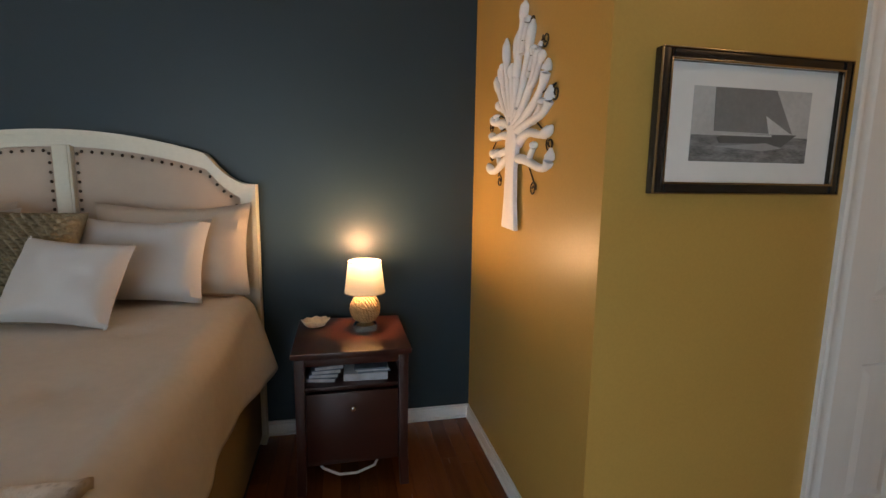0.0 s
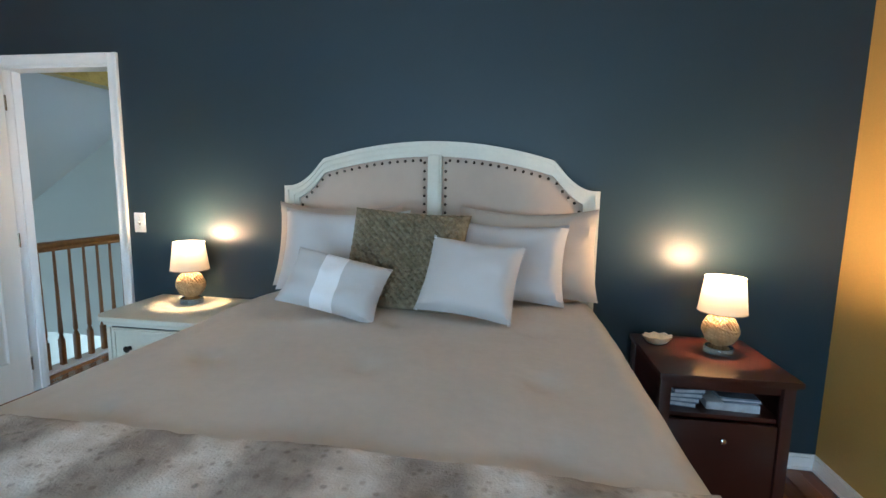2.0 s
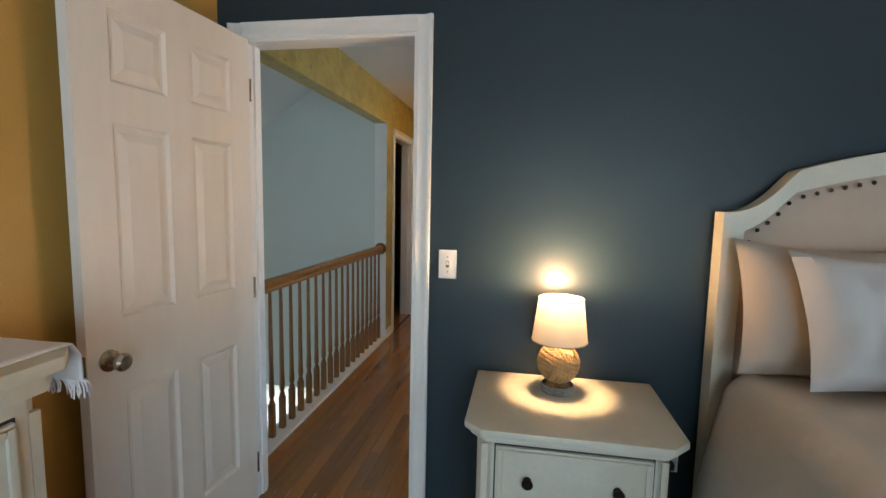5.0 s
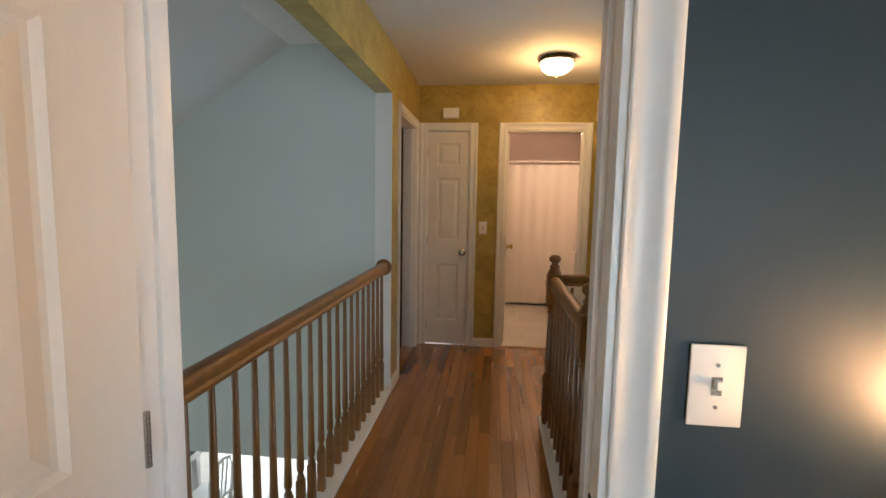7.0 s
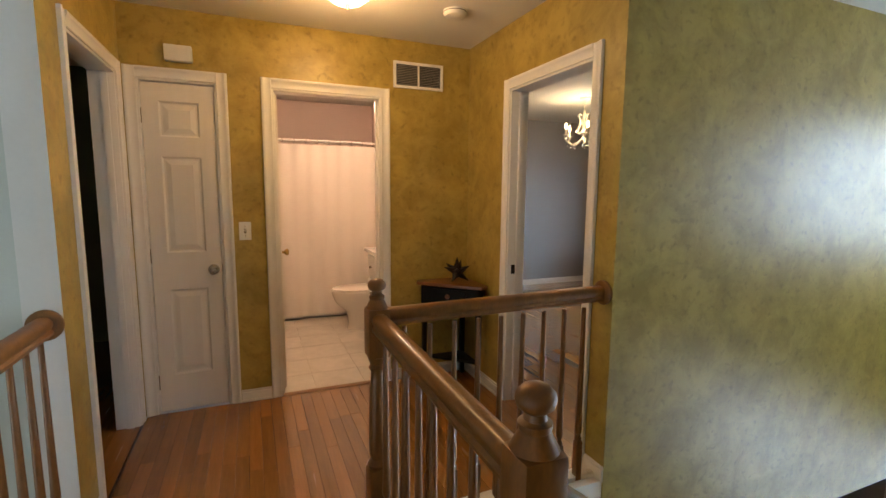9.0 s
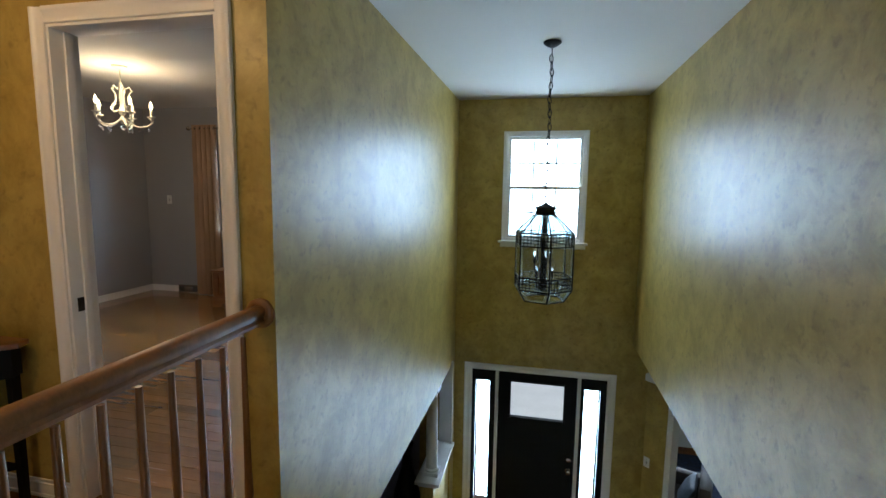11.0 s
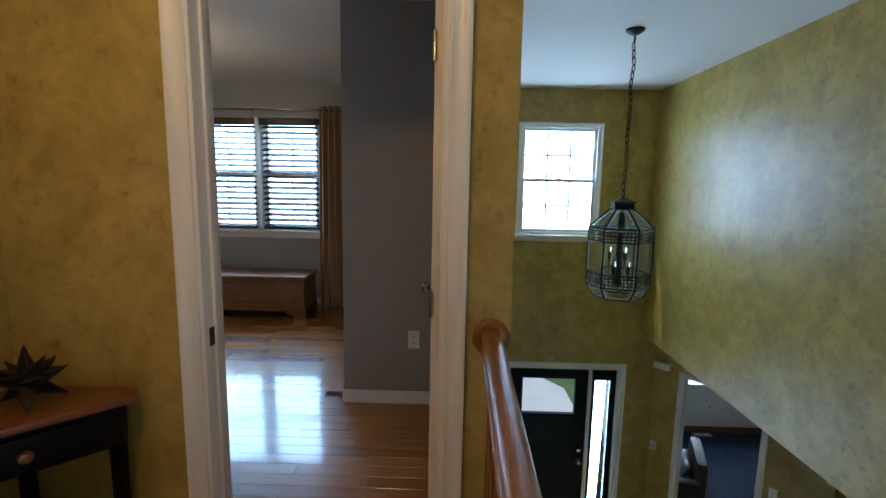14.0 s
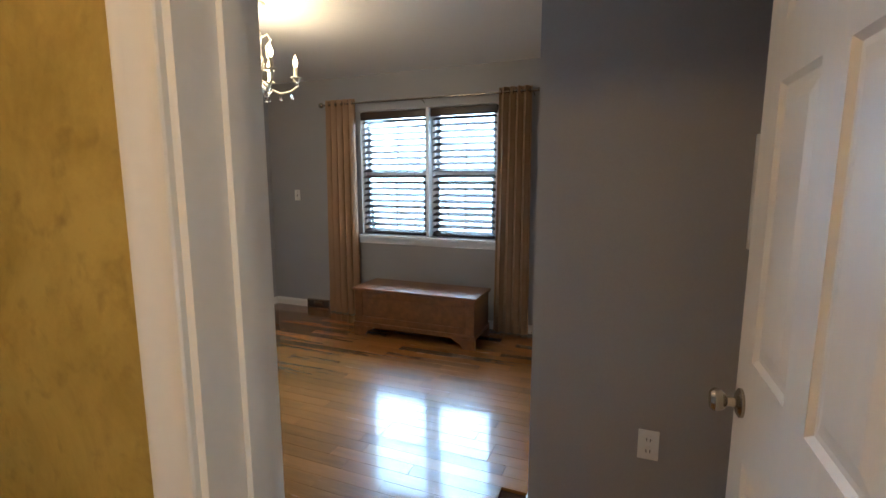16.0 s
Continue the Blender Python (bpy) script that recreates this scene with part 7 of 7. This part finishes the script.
def chandelier():
    ob = thing("chandelier", pose(2.07, 4.76, 0), "white scrolled chandelier with crystal drops and lit candle bulbs", "chandelier")
    ivory = CREAM
    part("canopy", lathe([(0.002, TOP - 0.001), (0.06, TOP - 0.001), (0.06, TOP - 0.012), (0.02, TOP - 0.03)], 24), ivory, ob)
    part("chain", tube([(0, 0, TOP - 0.03), (0, 0, 2.30)], 0.005, 8), ivory, ob)
    part("stem", lathe([(0.008, 1.95), (0.024, 1.98), (0.012, 2.02), (0.030, 2.06), (0.014, 2.11), (0.020, 2.18), (0.010, 2.24), (0.014, 2.30), (0.004, 2.31)], 18), ivory, ob)
    part("drop", sphere(0.018, (0, 0, 1.925), (1, 1, 1.5)), CRYSTAL, ob)
    n = 5
    for k in range(n):
        a = 2 * math.pi * k / n + 0.45
        ca, sa = math.cos(a), math.sin(a)
        P = lambda rr, zz: Vector((rr * ca, rr * sa, zz))
        arm = part("arm", tube([P(0.015, 2.00), P(0.06, 1.955), P(0.12, 1.930), P(0.18, 1.945), P(0.225, 1.985), P(0.23, 2.02), P(0.21, 2.03), P(0.20, 2.015), P(0.212, 2.0)], 0.0075, 8), ivory, ob)
        part("upper_scroll", tube([P(0.02, 2.07), P(0.07, 2.05), P(0.085, 2.10), P(0.055, 2.14), P(0.05, 2.20), P(0.08, 2.24), P(0.06, 2.27), P(0.03, 2.25)], 0.0055, 8), ivory, ob)
        cup = P(0.215, 2.022)
        part("drip_pan", lathe([(0.01, 0), (0.036, 0.008), (0.034, 0.012), (0.006, 0.012)], 18), ivory, ob, at=Matrix.Translation(cup))
        part("candle", lathe([(0.011, 0.012), (0.011, 0.07), (0.004, 0.072)], 14), ivory, ob, at=Matrix.Translation(cup))
        part("flame_bulb", lathe([(0.006, 0.072), (0.014, 0.092), (0.012, 0.112), (0.004, 0.135), (0.001, 0.145)], 14), FLAME, ob, "lit flame-shaped bulb", at=Matrix.Translation(cup))
        for rr, zz in ((0.12, 1.905), (0.19, 1.915), (0.085, 2.075), (0.215, 2.0)):
            part("crystal", sphere(0.010, tuple(P(rr, zz)), (1, 1, 1.6), 8, 6), CRYSTAL, ob, smooth=False)


chandelier()


def bedroom_two_bits():
    ob = thing("wall_register", pose(3.945, 5.81, 0.0, 0, 0, -90), "bronze floor-level wall register below the grey wall", "register")
    part("rim", blocks((-0.15, 0.15, -0.03, 0.0, 0.0, 0.012), (-0.15, 0.15, -0.03, 0.0, 0.088, 0.10), (-0.15, -0.138, -0.03, 0.0, 0.012, 0.088), (0.138, 0.15, -0.03, 0.0, 0.012, 0.088), bevel=0.002), NICKEL, ob)
    part("back", blocks((-0.138, 0.138, -0.012, 0.0, 0.012, 0.088)), DARKPL, ob)
    part("damper", blocks((-0.06, 0.06, -0.026, -0.012, 0.03, 0.075), bevel=0.002), NICKEL, ob)
    for k in range(5):
        part("louvre", blocks((-0.138, 0.138, -0.026, -0.014, 0.022 + 0.014 * k, 0.025 + 0.014 * k)), NICKEL, ob)
    ob = thing("small_picture", pose(1.579, 2.17 + 0.30, 1.365, 0, 0, -90), "small picture in a white frame on the grey wall", "picture")
    # it hangs behind the open door
    m = pose(1.579, 2.272, 1.365, 0, 0, -90)
    ob.matrix_basis = m
    part("frame_sides", blocks((-0.012, 0.012, -0.022, -0.001, -0.185, 0.185), (0.012, 0.012 + 0.0005, -0.022, -0.001, -0.185, 0.185), bevel=0.003), TRIM, ob)


bedroom_two_bits()


# ---- outdoors ----
def shrub(x, y, h, seed):
    rng = random.Random(seed)
    ob = thing("shrub", pose(x, y, LOW - 0.22), "leafy green garden shrub by the front path", "shrub", "shrubs by the door")
    part("trunk", tube([(0, 0, 0), (0.02, 0.01, h * 0.5), (0, 0, h * 0.8)], [0.025, 0.018, 0.008], 7), BARK, ob)
    bm = bmesh.new()
    for k in range(420):
        d = Vector((rng.gauss(0, 1), rng.gauss(0, 1), rng.gauss(0, 0.8))).normalized() * (rng.random() ** 0.4)
        c = Vector((d.x * h * 0.55, d.y * h * 0.55, h * 0.55 + d.z * h * 0.45))
        u = Vector((rng.uniform(-1, 1), rng.uniform(-1, 1), rng.uniform(-1, 1))).normalized()
        v = u.cross(Vector((rng.uniform(-1, 1), 1, 0.3))).normalized()
        s = 0.035 + 0.03 * rng.random()
        bm.faces.new([bm.verts.new(c + u * s), bm.verts.new(c + v * s * 0.5), bm.verts.new(c - u * s), bm.verts.new(c - v * s * 0.5)])
    part("crown", bm, LEAF, ob, smooth=False)


for k, (x, y, h) in enumerate(((4.75, 0.15, 0.75), (4.9, 2.35, 0.7), (5.4, 2.8, 0.9), (6.0, 0.05, 0.6), (9.5, 3.6, 0.9), (8.6, 2.2, 0.5))):
    shrub(x, y, h, 20 + k)


def tree(x, y, h, seed):
    rng = random.Random(seed)
    ob = thing("tree", pose(x, y, LOW - 0.2), "leafy broad tree across the front lawn", "tree", "trees across the lawn")
    limbs = bmesh.new()
    tube([(0, 0, 0), (0.1, 0, h * 0.3), (-0.05, 0.1, h * 0.6), (0, 0, h * 0.9)], [h * 0.03, h * 0.024, h * 0.014, h * 0.004], 9, into=limbs)
    ends = []
    for k in range(11):
        a = rng.uniform(0, 6.28)
        z0 = h * rng.uniform(0.3, 0.7)
        e = Vector((math.cos(a) * h * rng.uniform(0.2, 0.38), math.sin(a) * h * rng.uniform(0.2, 0.38), z0 + h * rng.uniform(0.1, 0.3)))
        tube([(0, 0, z0), (e.x * 0.5, e.y * 0.5, z0 + (e.z - z0) * 0.4), e], [h * 0.012, h * 0.008, h * 0.002], 6, into=limbs)
        ends.append(e)
    part("trunk", limbs, BARK, ob)
    bm = bmesh.new()
    for k in range(2600):
        e = rng.choice(ends)
        c = e + Vector((rng.gauss(0, 1), rng.gauss(0, 1), rng.gauss(0, 0.8))) * h * 0.085
        u = Vector((rng.uniform(-1, 1), rng.uniform(-1, 1), rng.uniform(-1, 1))).normalized()
        v = u.cross(Vector((0.2, 1, rng.uniform(-1, 1)))).normalized()
        s = h * 0.022 * rng.uniform(0.6, 1.3)
        bm.faces.new([bm.verts.new(c + u * s), bm.verts.new(c + v * s * 0.6), bm.verts.new(c - u * s), bm.verts.new(c - v * s * 0.6)])
    part("crown", bm, LEAF, ob, smooth=False)


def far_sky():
    """Pale glowing sheet added far beyond the lawn, standing in for bright sky."""
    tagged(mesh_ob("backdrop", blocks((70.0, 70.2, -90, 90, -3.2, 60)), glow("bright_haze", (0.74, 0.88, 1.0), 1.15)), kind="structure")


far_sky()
for k, (x, y, h) in enumerate(((40, -14, 7), (52, -24, 9), (44, 42, 8))):
    tree(x, y, h, 50 + k)


# ---- floor boards and tiles ----
def boards(name, x0, x1, y0, y1, width, z, mat, label, seed, skip=()):
    """Strip flooring along y: every board an object of its own on a few shared meshes."""
    rng = random.Random(seed)
    ob = thing(name, Matrix(), label, "floor", kind="structure")
    lengths = (0.45, 0.62, 0.80, 1.0, 1.25)
    meshes = {}
    gap = 0.0003

    def plank(w, l):
        key = (round(w, 4), round(l, 4))
        if key not in meshes:
            me = bpy.data.meshes.new("plank")
            a, b, e = w / 2 - gap, l / 2 - gap, 0.0009
            vs = [(-a, -b, -0.016), (a, -b, -0.016), (a, b, -0.016), (-a, b, -0.016), (-a, -b, -e), (a, -b, -e), (a, b, -e), (-a, b, -e), (-a + e, -b + e, 0), (a - e, -b + e, 0), (a - e, b - e, 0), (-a + e, b - e, 0)]
            fs = [(8, 9, 10, 11)] + [(k, (k + 1) % 4, (k + 1) % 4 + 4, k + 4) for k in range(4)] + [(k + 4, (k + 1) % 4 + 4, (k + 1) % 4 + 8, k + 8) for k in range(4)]
            me.from_pydata(vs, [], fs)
            me.materials.append(mat)
            meshes[key] = me
        return meshes[key]

    rows = max(1, round((x1 - x0) / width))
    w = (x1 - x0) / rows
    for r in range(rows):
        x = x0 + w * (r + 0.5)
        y = y0
        first = True
        while y < y1 - 1e-6:
            l = rng.choice(lengths) * (rng.choice((0.4, 0.7, 1.0)) if first else 1)
            first = False
            if y1 - y - l < 0.25:
                l = y1 - y
            l = round(l, 3)
            c = (x, y + l / 2)
            if not any(a < c[0] < b and d < c[1] < e for a, b, d, e in skip):
                o = new("plank", plank(w, l))
                o.parent = ob
                o.location = (c[0], c[1], z)
                o.rotation_euler = (rng.uniform(-0.0006, 0.0006), rng.uniform(-0.0035, 0.0035), 0)
            y += l
    return ob


boards("floor_hall", -2.025, -0.985, 0.0, 3.70, 0.066, 0.0, OAKF, "glossy honey-brown oak strip floor in the hall", 1)
boards("floor_landing", -0.985, 0.15, 2.265, 3.70, 0.066, 0.0, OAKF, "glossy oak strip floor on the landing", 2)
boards("floor_bedroom_two", 0.15, 3.945, 2.25, 6.40, 0.083, 0.0, OAKF, "glossy oak strip floor in the grey bedroom", 3, skip=((1.66, 3.95, 2.0, 2.7),))
boards("floor_bedroom", -2.01, 4.8, -4.7, 0.0, 0.083, 0.0, OAKD, "dark reddish oak strip floor in the bedroom", 4, skip=((0.0, 1.6, -2.0, -0.1), (-2.1, 4.9, -4.75, -2.9), (2.84, 4.9, -1.2, 0.0)))


def rest_of_floor():
    tagged(mesh_ob("floor_bedroom_rest", blocks(*[(-2.0 + 0.083 * k, -2.0 + 0.083 * k + 0.082, -4.7, -2.9 - 0.05, -0.018, -0.001) for k in range(81)]), OAKD), kind="stuff")


def tiles(name, x0, x1, y0, y1, size, z, mat, label):
    ob = thing(name, Matrix(), label, "floor", kind="structure")
    nx, ny = round((x1 - x0) / size), round((y1 - y0) / size)
    a, b = (x1 - x0) / nx, (y1 - y0) / ny
    bm = blocks((-a / 2 + 0.0015, a / 2 - 0.0015, -b / 2 + 0.0015, b / 2 - 0.0015, -0.011, 0.0), bevel=0.001)
    first = None
    for i in range(nx):
        for k in range(ny):
            m = Matrix.Translation((x0 + a * (i + 0.5), y0 + b * (k + 0.5), z))
            first = part("tile", bm, mat, ob, smooth=False, at=m) if first is None else (twin(first, ob, m), first)[1]


rest_of_floor()
tiles("floor_bath", -1.35, 0.05, 3.71, 6.3, 0.32, 0.0, TILE, "pale marble tile floor in the bathroom")
tiles("floor_kitchen", -7.5, -2.05, 2.0, 7.5, 0.45, LOW, PALETILE, "pale tile floor of the kitchen below")
tiles("floor_living", -7.5, -2.05, -3.2, 2.0, 0.52, LOW, PALETILE, "pale tile floor of the living room below")
threshold = thing("bath_threshold", pose(-0.88, 3.705, 0), "oak threshold strip at the bathroom door", "threshold", kind="structure")
part("strip", prism([(-0.03, 0.0), (0.03, 0.0), (0.02, 0.008), (-0.02, 0.008)], -0.35, 0.35, "x"), OAK, threshold)
